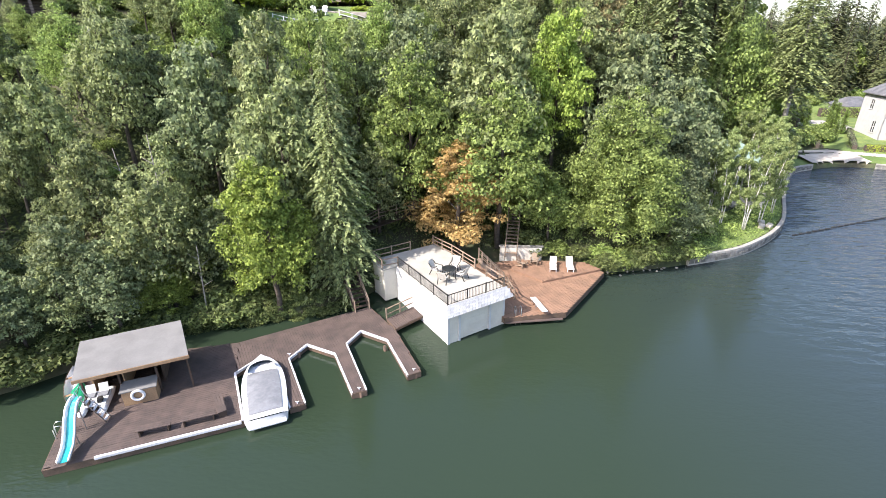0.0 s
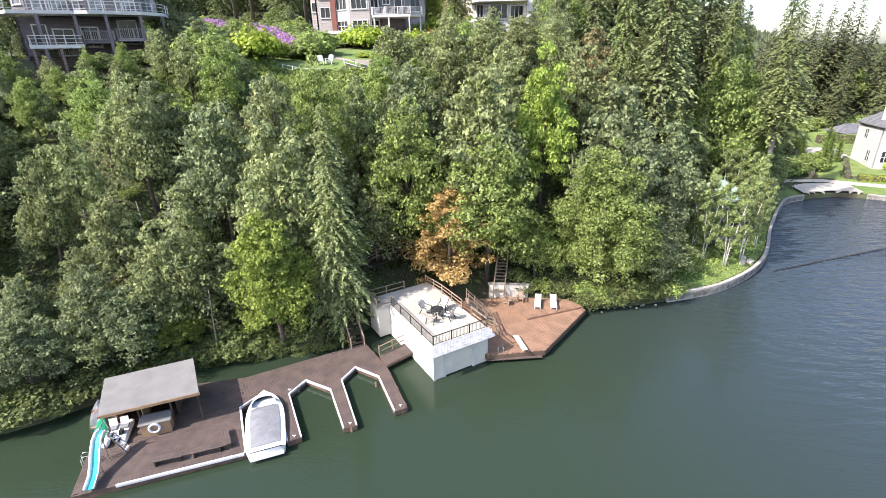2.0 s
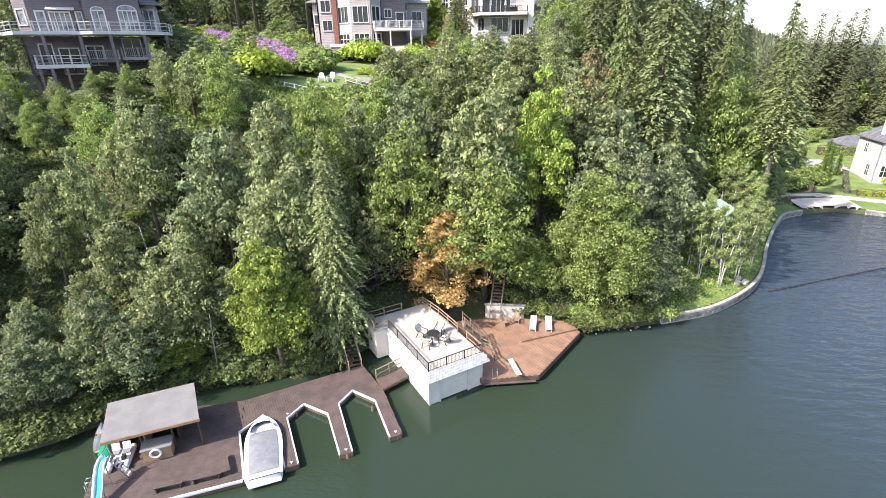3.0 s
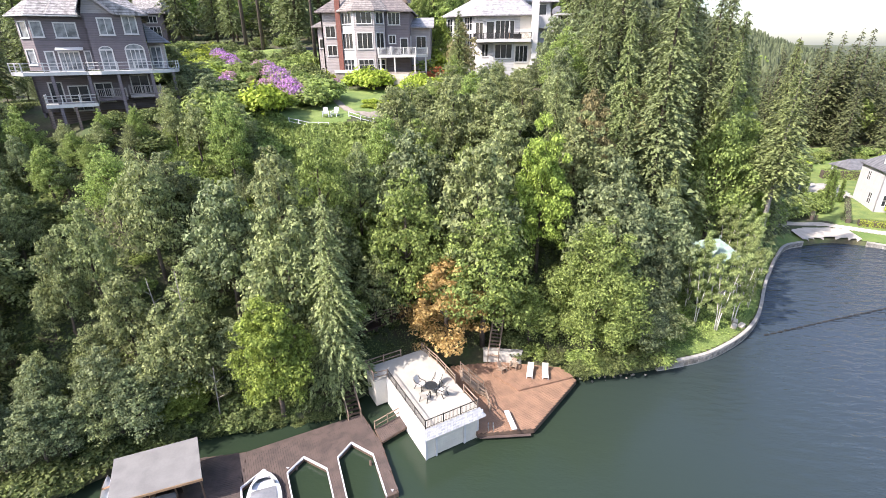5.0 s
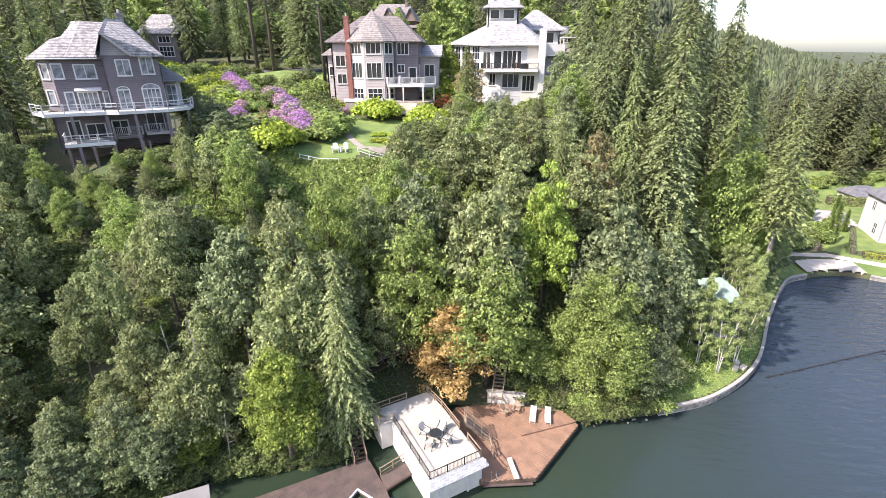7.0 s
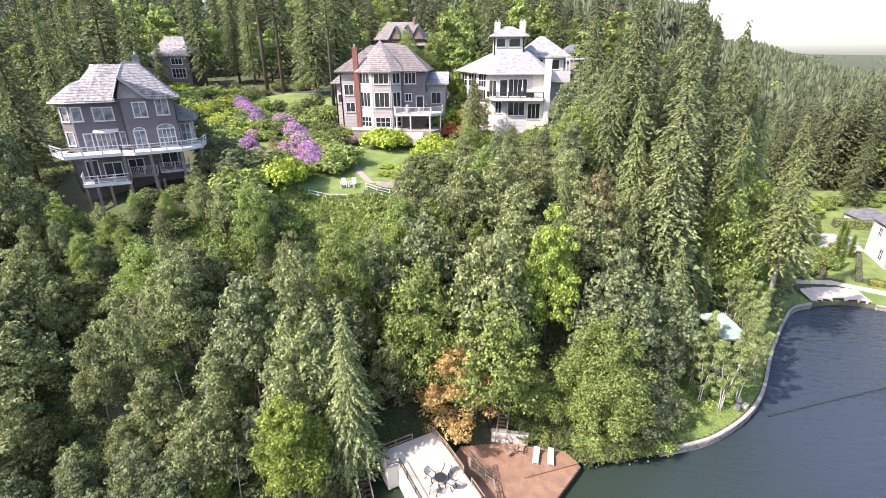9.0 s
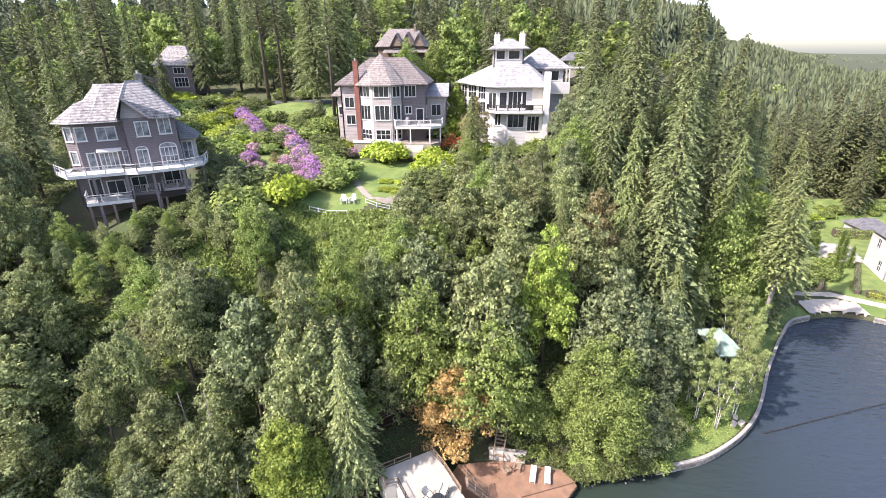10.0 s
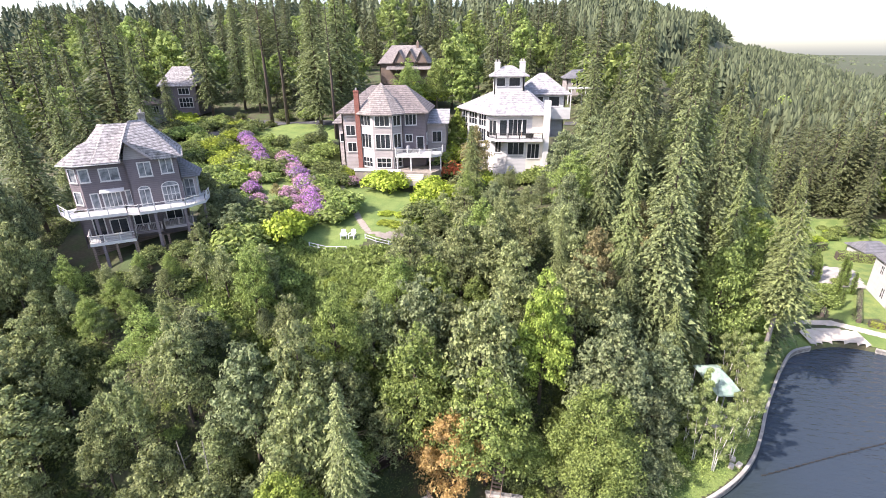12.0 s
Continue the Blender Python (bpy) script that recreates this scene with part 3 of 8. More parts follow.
def shrub(name, seed, rad, h, leaf, label, category="shrub", lobes=16, per=60, size=0.16, flowers=None):
    rng = np.random.default_rng(seed)
    root = thing(name, label, category)
    g = Geo()
    for i in range(5):
        an = i * 1.26
        g.tube([(0, 0, -0.2), (math.cos(an) * rad * 0.3, math.sin(an) * rad * 0.3, h * 0.4), (math.cos(an) * rad * 0.55, math.sin(an) * rad * 0.55, h * 0.7)], 0.035, 5, 0.012)
    part("woody_base", g, M["bark"], root)
    rows = []
    for i in range(lobes):
        an, f = rng.uniform(0, 6.283), math.sqrt(rng.uniform(0, 1))
        z = h * (0.25 + 0.62 * rng.uniform(0.2, 1) * (1 - 0.5 * f * f))
        rows.append((math.cos(an) * rad * 0.72 * f, math.sin(an) * rad * 0.72 * f, z, rad * rng.uniform(0.28, 0.42)))
    pos, nor, s = lobes_to_leaves(rows, per, size, rng, 0.6)
    if flowers:
        pick = (rng.uniform(size=len(pos)) < 0.62) & (nor[:, 2] > -0.2)
        part("blossom", leaf_mesh("blossom", pos[pick] + nor[pick] * 0.08, nor[pick], s[pick] * 0.9, M[flowers], rng, 1.0), None, root)
        pos, nor, s = pos[~pick], nor[~pick], s[~pick]
    part("leaves", leaf_mesh("leaves", pos, nor, s, M[leaf], rng), None, root)
    return root


def dress(src, name, leaf, label):
    """The same plant with other foliage."""
    ob = copy_thing(src, Matrix.Translation((0, 0, 0)))
    ob.name = name
    tagged(ob, label)
    for c in ob.children:
        if c.name.startswith(("crown", "leaves")):
            c.data = c.data.copy()
            c.data.materials[0] = M[leaf]
    return ob


def plant(src, x, y, top=None, rz=None, width=1.0, tall=1.0, sink=0.15, lean=(0, 0)):
    """Sets a copy on the ground, scaled so that its tip is at height top."""
    z = ground_z(x, y) - sink
    k = tall if top is None else max(0.35, (top - z) / src["height"])
    rz = random.uniform(0, 360) if rz is None else rz
    m = pose(x, y, z, lean[0], lean[1], 0) @ pose(0, 0, 0, 0, 0, rz) @ Matrix.Diagonal((k * width, k * width, k, 1))
    return copy_thing(src, m)


def sized(ob, h):
    ob["height"] = h
    return ob


def remove_source(obs):
    for ob in obs:
        for o in (*ob.children_recursive, ob):
            bpy.data.objects.remove(o)


OAK = [sized(broadleaf("broadleaf_tree", 10 + i, 12, 4.2, "l_oak", "tall oak with dull green leaves on the steep bank", lobes=210, per=43, size=0.138), 12) for i in range(4)]
DARK = [sized(dress(o, "broadleaf_tree", "l_dark", "dark green broadleaf tree on the steep bank"), 12) for o in OAK[:2]]
GREEN = [sized(broadleaf("broadleaf_tree", 24 + i, 12, 4.2, "l_green", "fresh green broadleaf tree on the wooded slope", lobes=220, per=62, size=0.112), 12) for i in range(2)]
MAPLE = [sized(broadleaf("maple_tree", 30 + i, 12, 3.8, "l_bright", "bright yellow-green maple growing on the slope", "maple tree", lobes=230, per=95, size=0.108, base=0.08), 12) for i in range(2)]
ROUND = sized(broadleaf("broadleaf_tree", 45, 14, 5.3, "l_green", "broad round green tree leaning over the water", lobes=330, per=130, size=0.098, base=-0.12, egg=0.6), 14)
OLIVE = sized(dress(OAK[3], "broadleaf_tree", "l_olive", "olive-brown leaved tree among the firs"), 12)
COPPER = sized(broadleaf("copper_tree", 41, 10, 3.0, "l_copper", "small tree with copper-orange leaves above the boathouse", "tree", lobes=150, per=100, size=0.088, base=0.05), 10)
FIR = [sized(conifer("fir_tree", 50 + i, 20, 4.6, "l_fir", "tall dark green fir on the slope", step=0.42, per=50, droop=0.32, boughs=8, size=0.85), 20) for i in range(2)]
CEDAR = [sized(conifer("cedar_tree", 60 + i, 20, 4.6, "l_fir_light", "light green cedar with drooping sprays", droop=0.42, per=56, bare=0.05, step=0.42, boughs=8, size=0.85, category="cedar tree"), 20) for i in range(2)]
PALE_CEDAR = sized(dress(CEDAR[0], "cedar_tree", "l_oak", "light dull green cedar with drooping sprays above the dock"), 20)
FARFIR = [sized(conifer("fir_tree", 70 + i, 22, 5.4, "l_far", "tall fir in the forest behind the houses", step=0.75, per=12, size=1.9, bare=0.08), 22) for i in range(3)]
FAROAK = [sized(broadleaf("broadleaf_tree", 80 + i, 14, 5, "l_green", "broadleaf tree in the forest behind the houses", lobes=110, per=26, size=0.33), 14) for i in range(2)]
BIRCH = [sized(birch("birch_tree", 90 + i, 10, 2 + i, "slender white-stemmed birch on the shore lawn"), 10) for i in range(2)]
BUSH = [sized(shrub("shrub", 100 + i, 1.5, 2.0, "l_ground", "wild green shrub on the bank", lobes=34, per=38, size=0.1), 2) for i in range(2)]
BUSH2 = [sized(dress(BUSH[0], "shrub", "l_green", "leafy green shrub on the bank"), 2), sized(dress(BUSH[1], "shrub", "l_bright", "light green shrub at the foot of the trees"), 2)]
GARDEN = sized(shrub("garden_shrub", 110, 1.6, 2.2, "l_yellow", "rounded yellow-green garden shrub", lobes=44, per=44, size=0.125), 2.2)
GARDEN2 = sized(dress(GARDEN, "garden_shrub", "l_green", "rounded green garden shrub"), 2.2)
RHODO = sized(shrub("rhododendron", 111, 1.5, 2.2, "l_dark", "rhododendron covered in purple blossom", lobes=40, per=80, size=0.11, flowers="l_purple"), 2.2)
RHODO2 = sized(shrub("rhododendron", 112, 1.4, 1.9, "l_dark", "rhododendron covered in pink blossom", lobes=40, per=80, size=0.105, flowers="l_pink"), 1.9)
REDBUSH = sized(shrub("azalea", 113, 1.0, 1.4, "l_green", "azalea in orange-red flower by the terrace", lobes=14, per=60, size=0.12, flowers="l_red"), 1.4)
SOURCES = [ROUND] + OAK + DARK + GREEN + MAPLE + [OLIVE, COPPER] + FIR + CEDAR + [PALE_CEDAR] + FARFIR + FAROAK + BIRCH + BUSH + BUSH2 + [GARDEN, GARDEN2, RHODO, RHODO2, REDBUSH]

# trees that stand out: kind, x, y, height of the tip, width
STANDING = [
    (MAPLE[0], -13.9, 43.9, 13.6, 0.86), (PALE_CEDAR, -8.9, 47.3, 21.8, 0.82), (OAK[2], -13.71, 49.6, 19.96, 0.76), (GREEN[0], 5.58, 55, 17.64, 0.99), (ROUND, 17.83, 54.9, 17.15, 0.95),
    (COPPER, 1.39, 54.2, 12.99, 1.25), (MAPLE[1], 12.58, 63.6, 25.98, 0.66), (OLIVE, 20.59, 74.1, 27.75, 0.64), (FIR[0], 30.5, 76, 44.6, 0.76), (FIR[1], 40.4, 100.6, 56.6, 0.69),
    (FIR[0], 30.2, 97.9, 55, 0.70), (FIR[1], 23.7, 85.6, 43.3, 0.71), (CEDAR[0], 35.3, 86, 43.2, 0.71), (CEDAR[1], 52.6, 85.8, 34, 0.75), (FIR[0], 54.3, 111.4, 48.2, 0.68),
    (FIR[1], 49.1, 119.5, 54, 0.69), (GREEN[0], 45.8, 89, 27.76, 0.76), (MAPLE[1], 49.4, 83.1, 14.36, 0.71), (OAK[0], -41.1, 51.5, 20.73, 0.63), (OAK[1], -32, 48.7, 20.67, 0.63),
    (OAK[2], -28.18, 53.1, 24.5, 0.70), (DARK[0], -20.57, 52.3, 22.41, 0.78), (OAK[3], -33.9, 46.8, 17.72, 0.60), (OAK[0], -27.64, 45.5, 15.24, 0.75), (DARK[1], -32.3, 39.8, 9.87, 0.81),
    (OAK[1], -23.18, 48.8, 14.49, 0.74), (OAK[2], -22.04, 43.6, 13.31, 0.83), (MAPLE[1], -22.1, 42.7, 6.09, 1.24), (OAK[3], -15.39, 54.4, 23.44, 0.72), (GREEN[0], -3.22, 58.8, 21.05, 0.83),
    (OAK[0], 5.1, 60.4, 24.94, 0.77), (DARK[0], -3.21, 64.5, 25.16, 0.81), (OAK[1], 8.74, 67.4, 24.04, 0.77), (DARK[1], 20.67, 60.6, 21.87, 0.79), (OAK[2], 8.16, 82.5, 31.3, 0.81),
    (DARK[0], -26.95, 40.5, 10.85, 0.86), (OAK[3], -39.3, 42.9, 13.82, 0.69), (DARK[0], 25.29, 59.2, 12.87, 0.90), (DARK[1], 28.08, 64.5, 17.3, 0.82), (CEDAR[0], 15.28, 72.5, 30.6, 0.67),
    (GREEN[1], 10.74, 55, 9.21, 0.95), (DARK[0], 23.12, 54.5, 8.5, 1.21), (FIR[0], -67.3, 90.2, 50.5, 0.74), (FIR[1], -63.1, 105.7, 54, 0.79),
    (OAK[1], 1.96, 75.1, 29.81, 0.87), (DARK[1], 15.15, 93.1, 31.5, 0.76), (CEDAR[1], 2.82, 94.8, 38.8, 1.22), (DARK[0], 17.81, 83.6, 33.7, 0.69),
]
for kind, x, y, top, wide in STANDING:
    plant(kind, x, y, top, width=wide)
SIDE = [(FIR[0], -61.1, 75.2, 49.2, 0.80), (FIR[1], -60.7, 87.4, 51.7, 0.78), (OAK[0], -52, 59.9, 32.2, 0.60), (DARK[0], -56.4, 64.8, 38, 0.60), (OAK[2], -62.2, 69.1, 39.1, 0.65), (FIR[0], -69.9, 82.2, 51.8, 0.65), (DARK[1], -57.8, 57.6, 30.1, 1.19),
        (OAK[1], -50.4, 52.1, 24.74, 0.63), (DARK[0], -35.6, 37, 10.68, 0.79), (DARK[1], -29.73, 37.9, 7.71, 0.91), (OAK[3], -41.8, 37.6, 12.89, 1.50), (OAK[0], -46.6, 43.7, 16.55, 1.00), (DARK[1], -24.73, 40.3, 8.69, 0.99),
        (OLIVE, 3.4, 104, 37.4, 0.85), (DARK[0], -33.6, 80, 31.2, 1.15), (FIR[0], -37, 136.2, 66.6, 0.87), (FIR[1], -33.7, 146.4, 70, 0.88), (FIR[0], -43.9, 154.4, 69.3, 0.83), (MAPLE[0], -0.9, 118.7, 39.5, 0.77), (OAK[2], 9.94, 97.3, 31.3, 0.72), (GREEN[0], 2.31, 90.1, 32.1, 0.79),
        (FIR[1], 25.4, 108, 49.3, 0.79), (FIR[0], 36.6, 115, 59.7, 0.73), (CEDAR[1], 25.83, 78.9, 37.4, 0.71), (FIR[1], 42, 89.1, 41.9, 0.74), (FIR[0], 45.7, 104.9, 48.9, 0.71), (GREEN[1], 42.1, 80.7, 24.63, 0.74), (CEDAR[0], 43.8, 84.8, 34.1, 0.64)]
SIDE += [(OAK[1], -36.4, 47, 12.5, 0.7), (OAK[3], -29.8, 43.5, 10.8, 0.75), (DARK[1], -26.3, 45, 5.7, 0.75), (OAK[0], -33.2, 41, 9.9, 0.8), (DARK[0], -22.9, 46.5, 6.1, 0.7), (OAK[2], -37.8, 52, 14.0, 0.7),
         (OAK[0], -54.5, 63.5, 32.0, 0.75), (OAK[1], -50.4, 62.5, 29.4, 0.7), (GREEN[0], -46.6, 62.0, 27.6, 0.7), (OAK[2], -42.6, 63.0, 26.0, 0.75), (OAK[3], -38.9, 63.5, 24.4, 0.8), (GREEN[1], -35.0, 64.5, 27.4, 0.6), (OAK[0], -31.0, 65.5, 28.8, 0.7),
         (OAK[1], -28.2, 65.0, 28.0, 0.7), (GREEN[0], -24.3, 64.5, 28.6, 0.7), (OAK[3], -48.0, 58.0, 24.5, 0.8), (DARK[0], -40.5, 58.5, 22.5, 0.85), (OAK[2], -33.5, 59.5, 23.0, 0.8), (DARK[1], -58.0, 66.0, 36.0, 0.7), (OAK[1], -60.5, 62.0, 34.0, 0.7),
         (DARK[0], -30.5, 36.6, 8.5, 0.95), (DARK[1], -34.0, 36.4, 9.0, 0.95), (OAK[0], -27.4, 39.2, 8.0, 0.9),
         (GREEN[0], 7.7, 58.4, 7.75, 1.46), (OAK[1], 10.44, 58.3, 7.32, 1.46), (GREEN[1], 13.17, 56.6, 6.06, 1.48), (DARK[0], 15.87, 55.5, 5.19, 1.47), (GREEN[0], 20.21, 55.6, 5.71, 1.40), (OAK[2], 22.5, 57.8, 8.71, 1.27), (OAK[0], 26.37, 56.7, 6.79, 1.37),
         (GREEN[1], 14.43, 59.5, 9.49, 1.00), (OAK[3], 8.94, 61.8, 12.37, 1.03), (FIR[0], -35, 159.5, 70.3, 0.75), (GREEN[0], -17.37, 160.4, 49.7, 0.84), (GREEN[1], -9.1, 162.9, 48.9, 0.89),
         (OAK[1], -18.75, 61.3, 23.31, 0.68), (GREEN[0], -12.98, 60.2, 25.35, 0.69), (OAK[3], -8.91, 63.2, 22.97, 0.79), (GREEN[1], -6.73, 68.4, 26.04, 0.80), (DARK[0], -22.73, 66.9, 23.69, 0.66), (FIR[0], -84, 128.7, 59.4, 0.83), (FIR[1], -92, 142.3, 62.7, 0.84), (FIR[0], -95.7, 135, 59.4, 0.84), (FIR[1], -81.2, 142, 50.2, 0.70), (FIR[0], -74, 151.1, 65.1, 0.78), (FIR[1], -67.3, 157.8, 64.9, 0.78), (FIR[0], -60.4, 152.8, 62.2, 0.73), (DARK[1], -103.7, 151.1, 48.8, 0.93), (DARK[1], -22.85, 63.1, 20.55, 0.79), (OAK[0], -53.7, 63.2, 29.59, 0.60), (OAK[2], -49.6, 60.6, 26.25, 0.63),
         (DARK[0], -45.4, 59.3, 25.26, 0.60), (DARK[1], -58, 69.3, 34.1, 0.60), (GREEN[0], -39.8, 65.3, 25.94, 0.60)]
for kind, x, y, top, wide in SIDE:
    plant(kind, x, y, top, width=wide)

BARE = sized(conifer("fir_tree", 66, 28, 4.8, "l_fir_light", "tall fir with a pale bare lower trunk by the bay", step=0.42, per=36, bare=0.42, boughs=8), 28)
for c in BARE.children:
    if c.name.startswith("trunk"):
        c.data.materials[0] = M["bark_grey"]
plant(BARE, 48.3, 77.1, 31, rz=40, width=1.0)

HOUSE_ZONES = [in_poly(p) for p in (
    [(-52.5, 58.3), (-31.4, 65.7), (-31.7, 101), (-66.3, 103.3)],
    [(-34.8, 82.8), (-25.9, 69.5), (-3.93, 67.1), (-1.93, 74.3), (-2.37, 134.7), (-33.1, 143.1), (-55.3, 118.8)],
    [(-3.89, 98.5), (22.04, 95.7), (30.2, 141), (-4.74, 141)],
    [(-115.7, 148.3), (-53.5, 106.4), (-50.2, 144.4), (-69.6, 167.9), (-102.8, 164.6)],
    [(-36.5, 174.6), (-8.13, 174.6), (-8.95, 210), (-37.6, 210)],
    [(14.67, 136.7), (29.8, 134.1), (39.2, 181.2), (14.86, 181.2)],
    [(-31.1, 136.1), (-9, 133.5), (-7.65, 210), (-41.5, 210)],
    [(-67.6, 95.7), (-30.9, 93.4), (-20.88, 137.7), (-55.3, 144.4), (-81.4, 124.5)],
    [(-53.6, 56.7), (-33.6, 56.8), (-31.9, 69), (-57, 69.4)],
    [(-23.8, 61.9), (-7.03, 62), (-4.13, 72.8), (-25.2, 73.6)],
)]
PLACED = [(p[1], p[2]) for p in STANDING + SIDE]


def free(x, y, gap):
    return all((x - a) ** 2 + (y - b) ** 2 > gap * gap for a, b in PLACED) and not any(z(x, y) for z in HOUSE_ZONES)


random.seed(7)
n = 0
for _ in range(4000):
    x, y = random.uniform(-74, 50), random.uniform(38, 116)
    d = y - shore_y(x)
    if d < 3.2 or (x > -9 and x < 14 and d < 6) or (x > 27 and d < 16) or not free(x, y, 4.1) or n > 165:
        continue
    PLACED.append((x, y))
    n += 1
    h = random.uniform(10, 15.5) * (0.72 if d < 8 else 1)
    limit = 24.0 if x < -25 else 18.5 if x < -6 else 25.5 if x < 0 else 30.5 if x < 18 else 99
    if d > 9:
        h = max(4.0, min(h, limit - ground_z(x, y) + random.uniform(-1.5, 0.5)))
    kind = random.choice(FIR + CEDAR + [OLIVE]) if x > 19 and random.random() < 0.6 else random.choice(OAK + DARK + GREEN[:1])
    plant(kind, x, y, ground_z(x, y) + (h if kind not in FIR + CEDAR else h * 1.5), width=random.uniform(0.8, 1.05))

# forest behind the houses
n = 0
for _ in range(6000):
    x, y = random.uniform(-250, 250), random.uniform(112, 112 + 230 * random.random() ** 0.8)
    if x > 40 and y < shore_y(x) + 62 + (0 if x > 60 else -40) or not free(x, y, 6.8 if y < 200 else 8.5) or n > 420 or abs(x - 10) > 25 + y * 0.8:
        continue
    if near_line([(-70.5, 111.5), (-66.5, 136.7), (-45.7, 153.7), (10.18, 147.8)], 5)(x, y):
        continue
    PLACED.append((x, y))
    n += 1
    conif = random.random() < (0.55 if x < 30 else 0.8)
    h = random.uniform(17, 32) if conif else random.uniform(12, 22)
    if x > 62:
        h *= 0.72
    plant(random.choice(FARFIR) if conif else random.choice(FAROAK), x, y, ground_z(x, y) + h, width=random.uniform(0.85, 1.1))

# bushes under the trees
for _ in range(1500):
    x, y = random.uniform(-56, 48), random.uniform(36, 92)
    d = y - shore_y(x)
    if d < 0.9 or (-9 < x < 16 and d < 4.5) or (x > 27 and d < 11) or not free(x, y, 1.6):
        continue
    PLACED.append((x, y))
    near = 1.2 if d < 4.5 and not -9 < x < 16 else 1.0
    plant(random.choice(BUSH + BUSH2[:1]), x, y, tall=near * random.uniform(0.6, 1.25), width=random.uniform(0.9, 1.3), sink=0.3)
    if len(PLACED) > 760:
        break

# the far wooded hills, one mass of firs
def far_forest():
    """Each tree is four ragged tiers of boughs on a cone."""
    rng = np.random.default_rng(5)
    verts, faces = [], []
    count = 0
    while count < 8600:
        far = count > 7000
        r = rng.uniform(950, 3000) if far else 270 + 730 * rng.uniform(0, 1) ** 1.25
        an = radians(rng.uniform(10, 46) if count > 1300 else rng.uniform(-50, 12))
        x, y = r * math.sin(an), 10 + r * math.cos(an)
        if y - shore_y(x) < 95 or x > 60 and y < 190:
            continue
        count += 1
        z, h, w = ground_z(x, y) - 1, rng.uniform(10, 17), rng.uniform(4.2, 6.4) * (2.6 if far else 1.0)
        for tier in range(4):
            k = len(verts)
            low, top = h * (0.04 + 0.21 * tier), h * (0.4 + 0.2 * tier)
            wide = w * (1 - 0.21 * tier)
            verts.append((x + rng.normal() * 0.2, y + rng.normal() * 0.2, z + top))
            for i in range(10):
                a = i * 0.628 + rng.uniform(-0.2, 0.2)
                q = wide * (1.0 if i % 2 else 0.55) * rng.uniform(0.75, 1.2)
                verts.append((x + q * math.cos(a), y + q * math.sin(a), z + low + (0 if i % 2 else h * 0.09) + rng.normal() * 0.5))
            faces += [(k, k + 1 + i, k + 1 + (i + 1) % 10) for i in range(10)]
    me = bpy.data.meshes.new("far_forest")
    me.from_pydata(verts, [], faces)
    me.materials.append(M["l_hill"])
    tagged(new("far_forest", me), "dense dark fir forest covering the distant hills", "forest", kind="stuff")


far_forest()

# ---- docks and boathouse ----
def spans(poly, p, d):
    """The stretches of the line p + s d that lie inside the polygon."""
    hits = []
    nx, ny = -d[1], d[0]
    for (ax, ay), (bx, by) in zip(poly, poly[1:] + poly[:1]):
        fa, fb = (ax - p[0]) * nx + (ay - p[1]) * ny, (bx - p[0]) * nx + (by - p[1]) * ny
        if (fa > 0) != (fb > 0):
            t = fa / (fa - fb)
            hits.append((ax + (bx - ax) * t - p[0]) * d[0] + (ay + (by - ay) * t - p[1]) * d[1])
    hits.sort()
    return list(zip(hits[::2], hits[1::2]))


def boards(parent, material, poly, angle, width, z, thick=0.04, gap=0.014):
    """Planking over a polygon, board by board."""
    d = (math.cos(radians(angle)), math.sin(radians(angle)))
    n = (-d[1], d[0])
    s = [p[0] * n[0] + p[1] * n[1] for p in poly]
    k = min(s) + width / 2
    while k < max(s):
        base = (n[0] * k, n[1] * k)
        for a, b in spans(poly, base, d):
            m = pose(base[0], base[1], z - thick, 0, 0, angle)
            g = Geo().box(a, b, -width / 2 + gap / 2, width / 2 - gap / 2, 0, thick - random.uniform(0, 0.006), m)
            part("plank", g, M[material], parent)
        k += width


def rim(poly, z, w=0.09, h=0.3, closed=True):
    g = Geo()
    ends = list(zip(poly, poly[1:] + poly[:1])) if closed else list(zip(poly, poly[1:]))
    for a, b in ends:
        g.bar((*a, z), (*b, z), w, h)
    return g


def railing(parent, pts, h=0.95, wood="rail_wood", infill="rails", post_gap=1.6, post=0.09, top=0.1, rails=2):
    """Posts, top rail and infill along 3D points."""
    me = Geo().box(-post / 2, post / 2, -post / 2, post / 2, 0, h + 0.06).mesh("post", M[wood], bevel=0.008)
    for a, b in zip(pts, pts[1:]):
        a, b = Vector(a), Vector(b)
        n = max(1, round((b - a).length / post_gap))
        an = math.degrees(math.atan2(b.y - a.y, b.x - a.x))
        for i in range(n + (1 if b == Vector(pts[-1]) else 0)):
            p = a.lerp(b, i / n)
            part("post", me, None, parent, m=pose(*p, 0, 0, an))
        up = Vector((0, 0, h))
        part("top_rail", Geo().bar(a + up, b + up, top, 0.05), M[wood], parent)
        for i in range(n):
            p, q = a.lerp(b, (i + 0.03) / n), a.lerp(b, (i + 0.97) / n)
            g = Geo()
            if infill == "bars":
                g.bar(p + Vector((0, 0, 0.12)), q + Vector((0, 0, 0.12)), 0.03, 0.03)
                k = max(3, int((q - p).length / 0.13))
                for j in range(k + 1):
                    c = p.lerp(q, j / k)
                    g.box(c.x - 0.009, c.x + 0.009, c.y - 0.009, c.y + 0.009, c.z + 0.1, c.z + h - 0.04)
            else:
                for r in range(rails):
                    z = Vector((0, 0, h * (r + 0.7) / (rails + 0.6)))
                    g.bar(p + z, q + z, 0.035, 0.09)
            tagged(part("infill", g, M[wood], parent), kind="stuff" if infill == "bars" else "")


